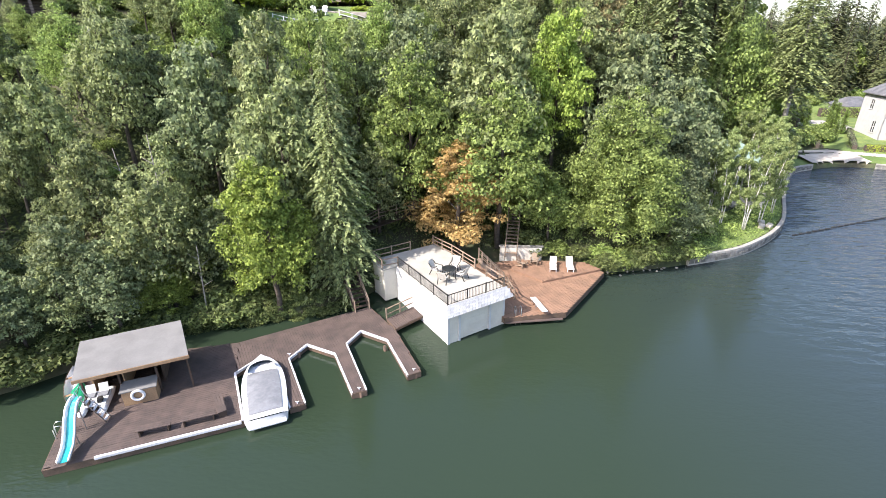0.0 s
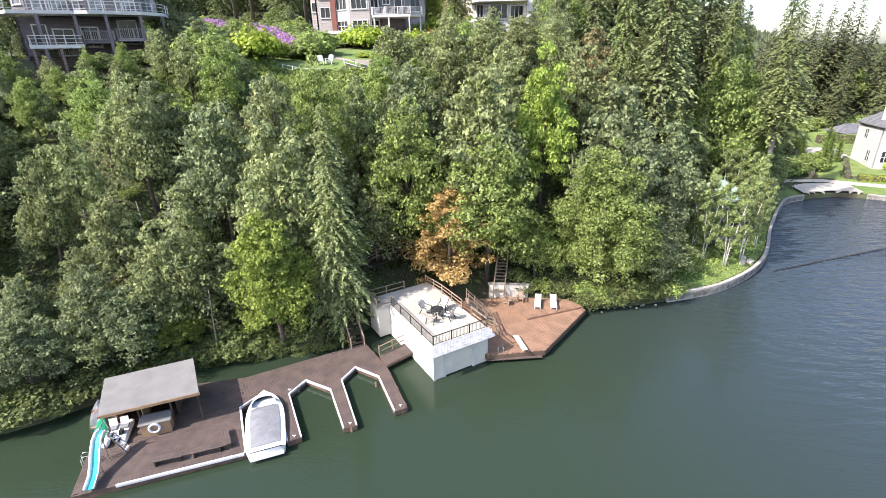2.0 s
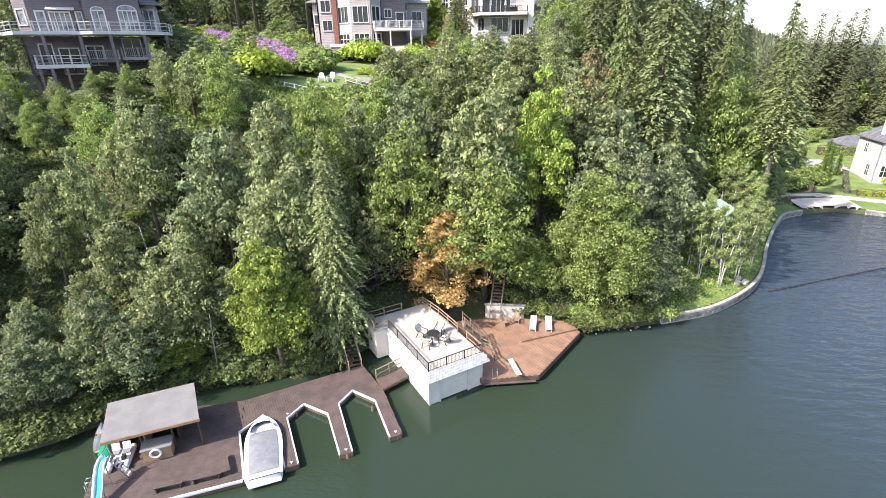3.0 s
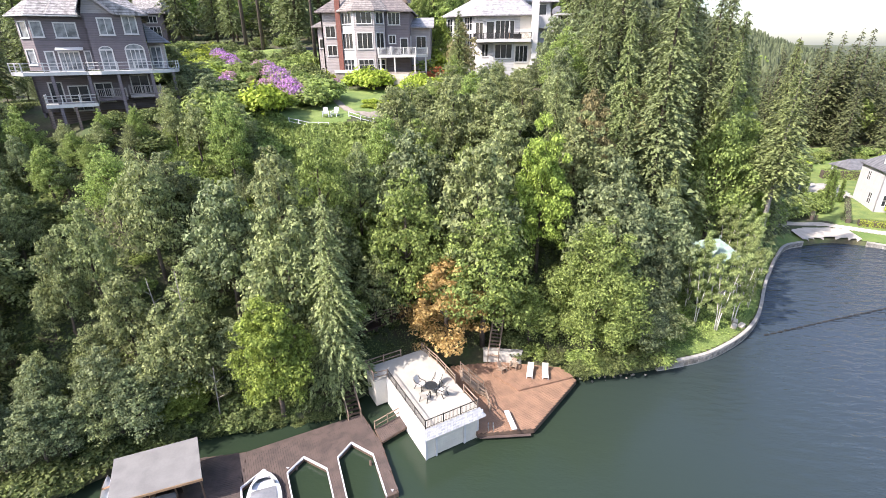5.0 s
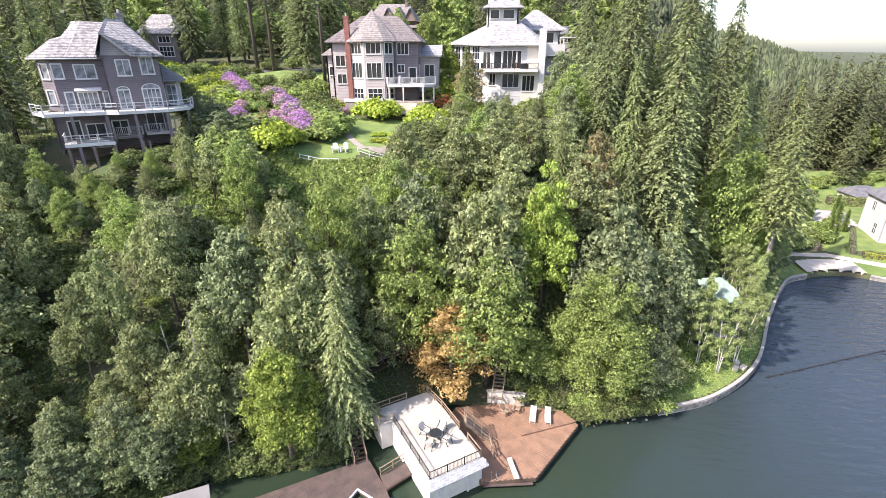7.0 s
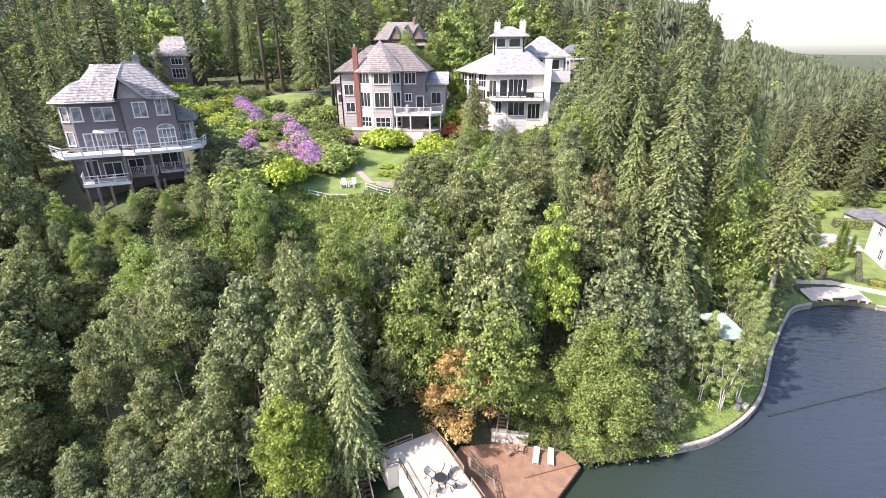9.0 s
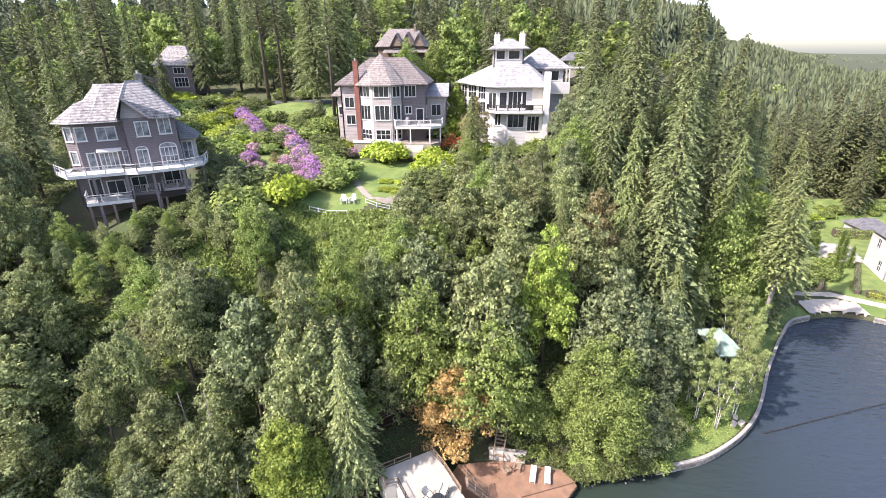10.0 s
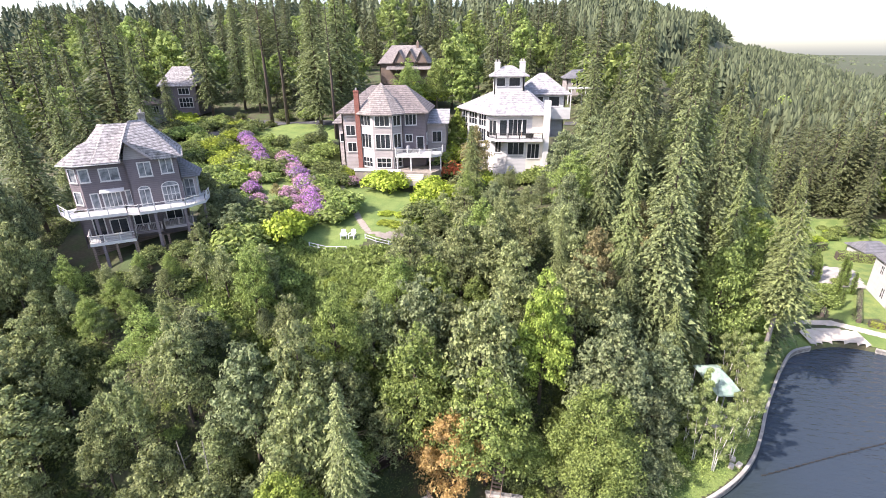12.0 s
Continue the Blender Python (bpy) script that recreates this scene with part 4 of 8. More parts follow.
DOCK = [(-15.74, 39.6), (-6.51, 44.5), (-4.04, 40.8), (-1.95, 35.8), (-2.81, 35.4), (-4.59, 39.6), (-6.75, 40.9), (-7.58, 39.2), (-5.41, 34), (-6.28, 33.7), (-8.21, 38), (-10.52, 39.2),
        (-11.39, 37.5), (-9.09, 32.9), (-9.93, 32.5), (-11.88, 36.5), (-13.46, 37.8), (-14.63, 36)]
FLOAT = [(-21.85, 28.18), (-12.44, 31.5), (-14.63, 36), (-15.74, 39.6), (-25.56, 37.6)]
dock = thing("boat_dock", "weathered brown plank dock with three boat slips", "dock")
boards(dock, "dock", DOCK, 118, 0.19, 0.5)
part("rim", rim(DOCK, 0.47, h=0.42), M["dock_edge"], dock)
SLIPS = [[(-2.81, 35.4), (-4.59, 39.6), (-6.75, 40.9), (-7.58, 39.2), (-5.41, 34)], [(-6.28, 33.7), (-8.21, 38), (-10.52, 39.2), (-11.39, 37.5), (-9.09, 32.9)],
         [(-9.93, 32.5), (-11.88, 36.5), (-13.46, 37.8), (-14.63, 36), (-12.44, 31.5)]]
for s in SLIPS:
    for a, b in zip(s, s[1:]):
        part("bumper", Geo().bar((*a, 0.53), (*b, 0.53), 0.11, 0.2), M["bumper"], dock, "white padded bumper strip", bevel=0.02)
for x, y in ((-2.32, 35.7), (-5.79, 33.9), (-9.47, 32.8), (-7.08, 40.4), (-4.7, 38.9), (-10.93, 38.3), (-4.13, 41), (-6.71, 44.2)):
    part("pile", Geo().tube([(x, y, -2), (x, y, 0.42)], 0.12, 8), M["dock_edge"], dock, smooth=True)
for x, y in ((-2.43, 35.9), (-5.89, 34.1), (-9.57, 32.9), (-10.58, 38.8), (-11.46, 37.9)):
    part("cleat", Geo().tube([(x, y, 0.5), (x, y, 0.62)], 0.05, 6).tube([(x - 0.12, y, 0.62), (x + 0.12, y, 0.62)], 0.03, 6), M["bumper"], dock, "white mooring cleat")

swim = thing("swim_float", "broad weathered plank swim platform on the lake", "dock")
boards(swim, "dock", FLOAT, 20, 0.19, 0.5)
part("rim", rim(FLOAT, 0.47, h=0.45), M["dock_edge"], swim)
part("bumper", Geo().bar((-19.58, 28.93, 0.56), (-12.5, 31.4, 0.56), 0.16, 0.18), M["bumper"], swim, "white rubber bumper along the edge", bevel=0.03)
part("bumper", Geo().bar((-12.44, 31.5, 0.56), (-14.64, 36, 0.56), 0.14, 0.18), M["bumper"], swim, "white rubber bumper along the edge", bevel=0.03)
for x, y in ((-21.43, 28.68), (-17.04, 30.2), (-12.97, 31.8), (-25.11, 37.1), (-23.26, 32.7), (-15.68, 39)):
    part("pile", Geo().tube([(x, y, -2), (x, y, 0.42)], 0.12, 8), M["dock_edge"], swim, smooth=True)


def ladder(x, y, z, an, label):
    m = pose(x, y, z, 0, 0, an)
    root = thing("swim_ladder", label, "ladder", m)
    for s in (-0.22, 0.22):
        part("side_rail", Geo().tube([(s, 0.45, 0), (s, 0.45, 0.55), (s, 0.3, 0.75), (s, 0.1, 0.8), (s, -0.06, 0.6), (s, -0.08, -1.0)], 0.028, 7), M["steel"], root, smooth=True)
    for k in range(3):
        part("rung", Geo().box(-0.22, 0.22, -0.12, -0.04, -0.25 - 0.3 * k, -0.21 - 0.3 * k), M["steel"], root)


ladder(-22.76, 30.6, 0.5, -58, "curved steel swim ladder on the platform edge")
ladder(5.74, 42.2, 0.75, 4, "steel swim ladder on the sun deck edge")


def shed():
    m = pose(-20.1, 35.2, 0.5, 0, 0, 20) @ Matrix.Scale(1.1, 4)
    root = thing("dock_shed", "open wooden dock shelter with flat grey roof", "shed", m)
    # local x along the front
    part("roof", Geo().slab([(-2.75, -1.95, 2.4), (2.85, -1.7, 2.4), (2.05, 2.45, 2.5), (-3.35, 2.05, 2.5)], 0.12), M["felt"], root, "flat grey felt roof", bevel=0.02)
    part("fascia", Geo().bar((-2.77, -1.99, 2.4), (2.88, -1.74, 2.4), 0.04, 0.2), M["tan_wood"], root)
    part("back_wall", Geo().box(-3.0, 2.0, 1.7, 1.78, 0, 2.3), M["tan_wood"], root)
    part("side_wall", Geo().box(-2.6, -2.52, -0.2, 1.7, 0, 2.3), M["tan_wood"], root)
    part("partition", Geo().box(-0.95, -0.88, -0.6, 1.7, 0, 2.3), M["tan_wood"], root)
    part("partition", Geo().box(0.95, 1.02, -0.2, 1.7, 0, 2.3), M["dark_wood"], root)
    for x, y in ((2.65, -1.45), (0.95, -1.2), (-0.92, -1.2), (-2.5, -1.65), (1.95, 1.7)):
        part("post", Geo().box(x - 0.05, x + 0.05, y - 0.05, y + 0.05, 0, 2.3), M["dark_wood"], root, bevel=0.006)
    part("beam", Geo().bar((-2.6, -1.65, 2.27), (2.75, -1.45, 2.27), 0.08, 0.14), M["dark_wood"], root)


shed()
SW = pose(-20.1, 35.2, 0.5, 0, 0, 20) @ Matrix.Scale(1.1, 4)


def dock_box():
    root = thing("storage_locker", "brown plywood storage locker with grey lid", "cabinet", SW @ pose(0.05, -1.55, 0))
    part("body", Geo().box(-0.9, 0.8, -0.35, 0.45, 0, 0.95), M["tan_wood"], root, bevel=0.01)
    part("lid", Geo().slab([(-0.98, -0.42, 0.98), (0.88, -0.42, 0.98), (0.88, 0.5, 1.12), (-0.98, 0.5, 1.12)], 0.06), M["felt"], root)
    buoy = thing("life_ring", "white life ring hanging on the locker", "life buoy", SW @ pose(-0.05, -1.98, 0.62, 90))
    g, n, k = Geo(), 20, 8
    for i in range(n):
        a = 2 * math.pi * i / n
        for j in range(k):
            b = 2 * math.pi * j / k
            r = 0.3 + 0.08 * math.cos(b)
            g.v.append((r * math.cos(a), r * math.sin(a), 0.08 * math.sin(b)))
    g.f = [(i * k + j, (i + 1) % n * k + j, (i + 1) % n * k + (j + 1) % k, i * k + (j + 1) % k) for i in range(n) for j in range(k)]
    part("ring", g, M["gelcoat"], buoy, smooth=True)


dock_box()


def bench(x, y, an, ln, label):
    root = thing("dock_bench", label, "bench", pose(x, y, 0.5, 0, 0, an))
    for i in range(3):
        part("seat_board", Geo().box(0, ln, -0.24 + 0.165 * i, -0.09 + 0.165 * i, 0.42, 0.46), M["dock"], root)
    for s in (0.12, ln - 0.2):
        part("leg", Geo().box(s, s + 0.08, -0.22, 0.22, 0, 0.42), M["dark_wood"], root)


bench(-18.1, 30.5, 17, 1.8, "low weathered plank bench along the platform edge")
bench(-15.9, 31.2, 19, 1.9, "low weathered plank bench along the platform edge")
bench(-14.7, 33.4, -58, 1.9, "low weathered plank bench by the boat slip")


def slide():
    root = thing("water_slide", "white water slide with teal bed on the swim platform", "slide", pose(-20.8, 28.5, 0.5, 0, 0, 12) @ Matrix.Scale(1.2, 4))
    line = [(0.0, -0.1, 0.25), (-0.1, 0.7, 0.38), (-0.18, 1.2, 0.65), (-0.26, 1.7, 1.05), (-0.3, 2.2, 1.4), (-0.26, 2.5, 1.55), (-0.16, 2.7, 1.6)]
    g, e1, e2 = Geo(), Geo(), Geo()
    pts = [Vector(p) for p in line]
    fine = []
    for a, b in zip(pts, pts[1:]):
        fine += [a.lerp(b, t / 3) for t in range(3)]
    fine.append(pts[-1])
    rows = []
    for i, p in enumerate(fine):
        d = (fine[min(i + 1, len(fine) - 1)] - fine[max(i - 1, 0)]).normalized()
        s = d.cross(Vector((0, 0, 1))).normalized()
        u = s.cross(d)
        rows.append((p, s, u))
    for side, geo in ((-1, e1), (1, e2)):
        for p, s, u in rows:
            o = p + s * side * 0.19
            geo.v += [tuple(o - s * side * 0.06), tuple(o + u * 0.13), tuple(o + s * side * 0.07 + u * 0.13), tuple(o + s * side * 0.05 - u * 0.03)]
    for p, s, u in rows:
        g.v += [tuple(p - s * 0.15), tuple(p + s * 0.15), tuple(p + s * 0.15 - u * 0.03), tuple(p - s * 0.15 - u * 0.03)]
    n = len(rows)
    for geo in (g, e1, e2):
        geo.f = [(4 * i + j, 4 * i + (j + 1) % 4, 4 * i + 4 + (j + 1) % 4, 4 * i + 4 + j) for i in range(n - 1) for j in range(4)] + [(3, 2, 1, 0), tuple(range(4 * n - 4, 4 * n))]
    part("bed", g, M["teal"], root, "teal slide bed", smooth=False)
    part("side", e1, M["gelcoat"], root, smooth=True)
    part("side", e2, M["gelcoat"], root, smooth=True)
    for x, y, z in ((-0.4, 1.2, 0.62), (0.05, 1.2, 0.62), (-0.55, 2.2, 1.36), (-0.05, 2.2, 1.36)):
        part("leg", Geo().tube([(x, y, 0), (x, y, z)], 0.03, 6), M["steel"], root)
    for s in (-0.22, 0.22):
        part("ladder_rail", Geo().tube([(0.75, 2.7 + s, 0), (0.0, 2.68 + s, 1.6), (-0.1, 2.68 + s, 2.1), (-0.3, 2.55 + s, 1.8)], 0.025, 6), M["steel"], root, smooth=True)
    for k in range(6):
        t = (k + 0.7) / 7
        part("tread", Geo().bar((0.75 - 0.75 * t, 2.5, 1.6 * t), (0.75 - 0.75 * t, 2.9, 1.6 * t), 0.12, 0.03), M["gelcoat"], root)


slide()


def hull_geo(ln, beam, depth, stern=0.85, rake=0.9, n=12):
    """An open boat hull, bow towards +y; returns skin rows from keel to gunwale."""
    g, k = Geo(), 9
    for i in range(n + 1):
        t = i / n
        w = beam / 2 * (stern + (1 - stern) * min(1, t * 2.5)) * (1 - max(0, (t - 0.4) / 0.6) ** 3.0) ** 0.8 + 0.01
        sheer = depth * (1 + 0.25 * t * t)
        for j in range(k):
            a = math.pi * j / (k - 1)
            x = -math.cos(a) * w
            z = sheer * (1 - math.sin(a) ** 0.6) if 0 < j < k - 1 else sheer
            g.v.append((x, ln * t - (sheer - z) * rake * t ** 3, z))
    g.f = [(i * k + j, i * k + j + 1, (i + 1) * k + j + 1, (i + 1) * k + j) for i in range(n) for j in range(k - 1)] + [tuple(range(k))]
    return g


def speed_boat():
    root = thing("motor_boat", "white motor boat with grey cockpit cover in a slip", "boat", pose(-11.0, 31.5, -0.25, 0, 0, 21) @ Matrix.Diagonal((1.2, 1.05, 1.05, 1)))
    part("hull", hull_geo(5.9, 2.25, 0.95, stern=0.92, rake=0.6), M["gelcoat"], root, smooth=True)
    def ring(t, f, up):
        w = 1.12 * (0.92 + 0.08 * min(1, t * 2.5)) * (1 - max(0, (t - 0.4) / 0.6) ** 3.0) ** 0.8 + 0.01
        return w * f, 0.95 * (1 + 0.25 * t * t) + up
    deck, cover = Geo(), Geo()
    ts = [i / 16 for i in range(17)]
    for t in ts:
        w, z = ring(t, 1.0, 0.0)
        wi, zi = ring(t, 0.74, 0.07)
        deck.v += [(-w, 5.9 * t, z), (-wi, 5.9 * t, zi), (wi, 5.9 * t, zi), (w, 5.9 * t, z)]
    deck.f = [(4 * i + j, 4 * i + j + 1, 4 * i + 5 + j, 4 * i + 4 + j) for i in range(16) for j in range(3)]
    part("deck", deck, M["gelcoat"], root, smooth=True)
    for i, t in enumerate(ts[1:12]):
        w, z = ring(t, 0.76, 0.1)
        hump = 0.08 * math.sin(math.pi * i / 10)
        cover.v += [(-w, 5.9 * t, z), (-w * 0.5, 5.9 * t, z + 0.06 + hump), (w * 0.5, 5.9 * t, z + 0.06 + hump), (w, 5.9 * t, z)]
    cover.f = [(4 * i + j, 4 * i + j + 1, 4 * i + 5 + j, 4 * i + 4 + j) for i in range(10) for j in range(3)] + [(3, 2, 1, 0), (40, 41, 42, 43)]
    part("cover", cover, M["boat_cover"], root, "grey canvas cockpit cover", smooth=True)
    shield = Geo()
    for i in range(9):
        a = math.pi * i / 8
        x, y = -0.8 * math.cos(a), 4.35 + 0.75 * math.sin(a)
        shield.v += [(x, y, 1.1), (x * 0.88, y - 0.3, 1.5)]
    shield.f = [(2 * i, 2 * i + 2, 2 * i + 3, 2 * i + 1) for i in range(8)]
    part("windscreen", shield, M["dark_glass"], root, "dark wraparound windscreen")
    part("swim_step", Geo().box(-0.9, 0.9, -0.28, 0.02, 0.5, 0.58), M["gelcoat"], root, bevel=0.02)
    part("bow_seat", Geo().box(-0.45, 0.45, 4.75, 5.2, 1.12, 1.2), M["boat_cover"], root, bevel=0.02)


speed_boat()


def canoe(name, x, y, an, ln, beam, mt, label, turned=False):
    m = pose(x, y, 0.52, 0, 0, an) @ (pose(0, 0, 0.42, 0, 180, 0) if turned else Matrix())
    root = thing(name, label, "canoe", m)
    g, n, k = Geo(), 14, 7
    for i in range(n + 1):
        t = 2 * i / n - 1
        w = beam / 2 * (1 - abs(t) ** 2.4) + 0.01
        for j in range(k):
            a = math.pi * j / (k - 1)
            g.v.append((-math.cos(a) * w, ln / 2 * t, 0.38 * (1 - 0.95 * math.sin(a) ** 0.7) + 0.12 * t ** 4))
    g.f = [(i * k + j, i * k + j + 1, (i + 1) * k + j + 1, (i + 1) * k + j) for i in range(n) for j in range(k - 1)]
    part("hull", g, M[mt], root, smooth=True)
    for s in (-1, 1):
        part("gunwale", Geo().tube([(s * (beam / 2 * (1 - abs(t) ** 2.4) + 0.01), ln / 2 * t, 0.39 + 0.12 * t ** 4) for t in (-1, -0.8, -0.5, 0, 0.5, 0.8, 1)], 0.02, 5), M["dark_wood"], root)
    for t in (-0.45, 0.45):
        part("thwart", Geo().box(-beam * 0.42, beam * 0.42, ln / 2 * t - 0.1, ln / 2 * t + 0.1, 0.3, 0.33), M["tan_wood"], root)


canoe("canoe", -24.6, 34.6, 32, 4.6, 0.85, "gelcoat", "white canoe lying on the swim platform")
canoe("dinghy", -23.7, 33.8, 28, 3.0, 1.0, "green_plastic", "green dinghy turned over on the swim platform", True)


def pedal_boat():
    root = thing("pedal_boat", "white pedal boat with two seats parked on the platform", "pedal boat", pose(-22.1, 33.2, 0.5, 0, 0, 18) @ Matrix.Scale(1.1, 4))
    for s in (-0.5, 0.5):
        part("pontoon", Geo().tube([(s, -1.0, 0.22), (s, -0.8, 0.16), (s, 0.8, 0.16), (s, 1.0, 0.26)], 0.19, 10), M["gelcoat"], root, smooth=True)
    part("body", Geo().box(-0.62, 0.62, -0.6, 0.7, 0.28, 0.42), M["gelcoat"], root, bevel=0.05)
    for s in (-0.32, 0.32):
        part("seat", Geo().box(s - 0.24, s + 0.24, 0.05, 0.5, 0.42, 0.52), M["boat_cover"], root, bevel=0.03)
        part("seat_back", Geo().slab([(s - 0.24, 0.42, 0.52), (s + 0.24, 0.42, 0.52), (s + 0.24, 0.58, 1.0), (s - 0.24, 0.58, 1.0)], 0.1), M["gelcoat"], root)
        part("wheel", Geo().tube([(s - 0.1, -0.35, 0.5), (s + 0.1, -0.35, 0.5)], 0.2, 12), M["black_metal"], root)


pedal_boat()

# ---- boathouse ----
BH = pose(0.0, 39.5, 0, 0, 0, 31)
BW, BL, BT = 5.4, 10.6, 3.3


def boathouse():
    root = thing("boathouse", "white boathouse with flat roof terrace standing in the lake", "boathouse", BH)
    g = Geo()
    g.box(0, 0.16, 0, 9.0, -1.6, BT - 0.12)
    part("side_wall", g, M["worn_white"], root, "white painted side wall with worn patches")
    part("side_wall", Geo().box(BW - 0.16, BW, 0, BL, -1.6, BT - 0.12), M["white"], root)
    part("back_wall", Geo().box(-1.15, BW - 0.16, BL - 0.16, BL, -1.0, BT - 0.12), M["white"], root)
    part("annex_wall", Geo().box(-1.05, 0.0, 8.3, 8.45, 0.2, BT - 0.12), M["cream"], root, "cream rendered return wall")
    part("annex_wall", Geo().box(-1.2, -1.05, 8.3, 10.5, 0.2, BT - 0.12), M["cream"], root)
    # front: two posts, a wide door and narrow side panels
    part("front_panel", Geo().box(0.16, 0.95, 0.02, 0.12, -0.9, 2.6), M["cream"], root)
    part("front_panel", Geo().box(4.0, BW - 0.16, 0.02, 0.12, -0.9, 2.6), M["cream"], root)
    part("door", Geo().box(1.12, 3.83, 0.1, 0.18, 0.06, 2.6), M["cream"], root, "wide cream boat door, closed")
    for i in range(4):
        part("door_rib", Geo().box(1.12, 3.83, 0.085, 0.1, 0.35 + 0.6 * i, 0.4 + 0.6 * i), M["cream"], root)
    for x in (0.95, 3.83):
        part("door_post", Geo().box(x, x + 0.17, -0.06, 0.18, -1.2, 2.6), M["white"], root, bevel=0.01)
    part("lintel", Geo().box(0.16, BW - 0.16, 0.02, 0.2, 2.6, BT - 0.12), M["white"], root)
    part("corner_post", Geo().box(-0.04, 0.14, -0.05, 0.0, -1.2, 2.75), M["white"], root)
    part("terrace_slab", Geo().prism([(0, 0), (BW, 0), (BW, BL), (-1.35, BL), (-1.35, 8.2), (0, 8.2)], BT - 0.12, BT), M["roofdeck"], root, "pale cream coated roof terrace", bevel=0.02)
    part("lamp", Geo().box(0.5, 0.62, -0.1, 0.02, 2.3, 2.5), M["black_metal"], root)
    # sloped shingle skirt at the front and along the side
    part("skirt_deck", Geo().add([(-0.05, -0.04, BT), (BW + 0.1, -0.04, BT), (BW + 0.45, -0.5, 2.68), (-0.3, -0.5, 2.68), (-0.05, 0.02, 2.68), (BW + 0.1, 0.02, 2.68)],
                                 [(0, 1, 2, 3), (3, 2, 5, 4), (0, 3, 4), (1, 5, 2)]), M["white"], root)
    shingle = Geo().box(0, 0.255, -0.02, 0.012, 0, 0.25).mesh("shingle", M["white_shingle"])
    tilt = math.degrees(math.atan2(0.46, 0.77))
    for r in range(4):
        t = r / 4
        z, y, grow = 2.66 + 0.78 * t, -0.52 + 0.47 * t, 0.32 * (1 - t)
        n = int((BW + 0.2 + 2 * grow) / 0.28)
        for i in range(n):
            part("shingle", shingle, None, root, m=pose(-0.05 - grow + i * 0.28 + random.uniform(-0.01, 0.01), y - 0.02, z, -tilt + random.uniform(4, 10), 0, random.uniform(-1.5, 1.5)))
    for r in range(3):
        n = int(8.2 / 0.28)
        for i in range(n):
            part("shingle", shingle, None, root, m=pose(-0.02 - 0.02 * (2 - r), 0.05 + (i + 1) * 0.28, BT - 0.28 - 0.2 * (2 - r) - 0.02, 0, 0, -90) @ pose(0, 0, 0, -random.uniform(2, 9), 0, 0))
    # railings of the terrace
    fence = thing("terrace_railing", "black iron and wood railing round the roof terrace", "railing", BH)
    z = BT
    railing(fence, [(0.1, 8.1, z), (0.1, 0.12, z)], h=0.9, wood="black_metal", infill="bars", post_gap=2.0, post=0.07, top=0.07)
    railing(fence, [(0.1, 0.12, z), (BW - 0.1, 0.12, z)], h=0.9, wood="black_metal", infill="bars", post_gap=1.7, post=0.07, top=0.07)
    wood = thing("terrace_fence", "weathered wooden rail fence on the roof terrace", "railing", BH)
    railing(wood, [(BW - 0.1, 0.12, z), (BW - 0.1, 2.4, z)], h=0.95, rails=1)
    railing(wood, [(BW - 0.1, 4.0, z), (BW - 0.1, 7.6, z), (BW - 0.4, BL - 0.2, z)], h=0.95, rails=2)
    railing(wood, [(2.6, BL - 0.1, z), (-1.25, BL - 0.1, z), (-1.3, 8.3, z)], h=0.9, rails=1)
    railing(wood, [(-1.3, 8.3, z), (0.1, 8.1, z)], h=0.9, rails=1)


boathouse()


def patio_chair(m, label):
    root = thing("patio_chair", label, "chair", m, group="chairs round the terrace table")
    part("seat", Geo().slab([(-0.27, -0.27, 0.43), (0.27, -0.27, 0.43), (0.27, 0.25, 0.38), (-0.27, 0.25, 0.38)], 0.03), M["fabric"], root)
    part("backrest", Geo().slab([(-0.27, 0.25, 0.38), (0.27, 0.25, 0.38), (0.27, 0.52, 0.98), (-0.27, 0.52, 0.98)], 0.05), M["fabric"], root)
    for s in (-0.3, 0.3):
        part("arm", Geo().tube([(s, -0.3, 0.0), (s, -0.28, 0.62), (s, 0.3, 0.64), (s, 0.45, 0.85)], 0.035, 6), M["black_metal"], root)
        part("leg", Geo().tube([(s, 0.42, 0.0), (s, 0.2, 0.42)], 0.035, 6), M["black_metal"], root)
    return root


def terrace_set():
    c = BH @ pose(2.75, 4.1, BT)
    root = thing("patio_table", "round dark patio table on the roof terrace", "table", c)
    part("tabletop", Geo().tube([(0, 0, 0.7), (0, 0, 0.74)], 0.6, 24), M["dark_glass"], root)
    for i in range(4):
        a = i * math.pi / 2 + 0.6
        part("leg", Geo().tube([(0.45 * math.cos(a), 0.45 * math.sin(a), 0), (0.3 * math.cos(a), 0.3 * math.sin(a), 0.7)], 0.025, 6), M["black_metal"], root)
    for an, r, t in ((30, 1.05, 10), (125, 1.1, -8), (215, 1.15, 5), (305, 1.1, -12)):
        a = radians(an)
        patio_chair(c @ pose(r * math.cos(a), r * math.sin(a), 0, 0, 0, an - 90 + t) @ Matrix.Scale(1.2, 4), "metal patio chair with pale sling seat by the table")


terrace_set()

# gangway from the dock to the boathouse
walkway = thing("gangway", "short plank gangway with a handrail to the boathouse", "gangway")
GP = [(-4.85, 42.4), (-4.04, 40.9), (-1.83, 42.9), (-2.66, 44.3)]
boards(walkway, "dock", GP, 120, 0.19, 0.62)
part("rim", rim(GP, 0.58, h=0.2), M["dock_edge"], walkway)
railing(walkway, [(-4.86, 42.4, 0.62), (-2.77, 44.3, 0.62)], h=0.9, rails=1, post_gap=1.2)


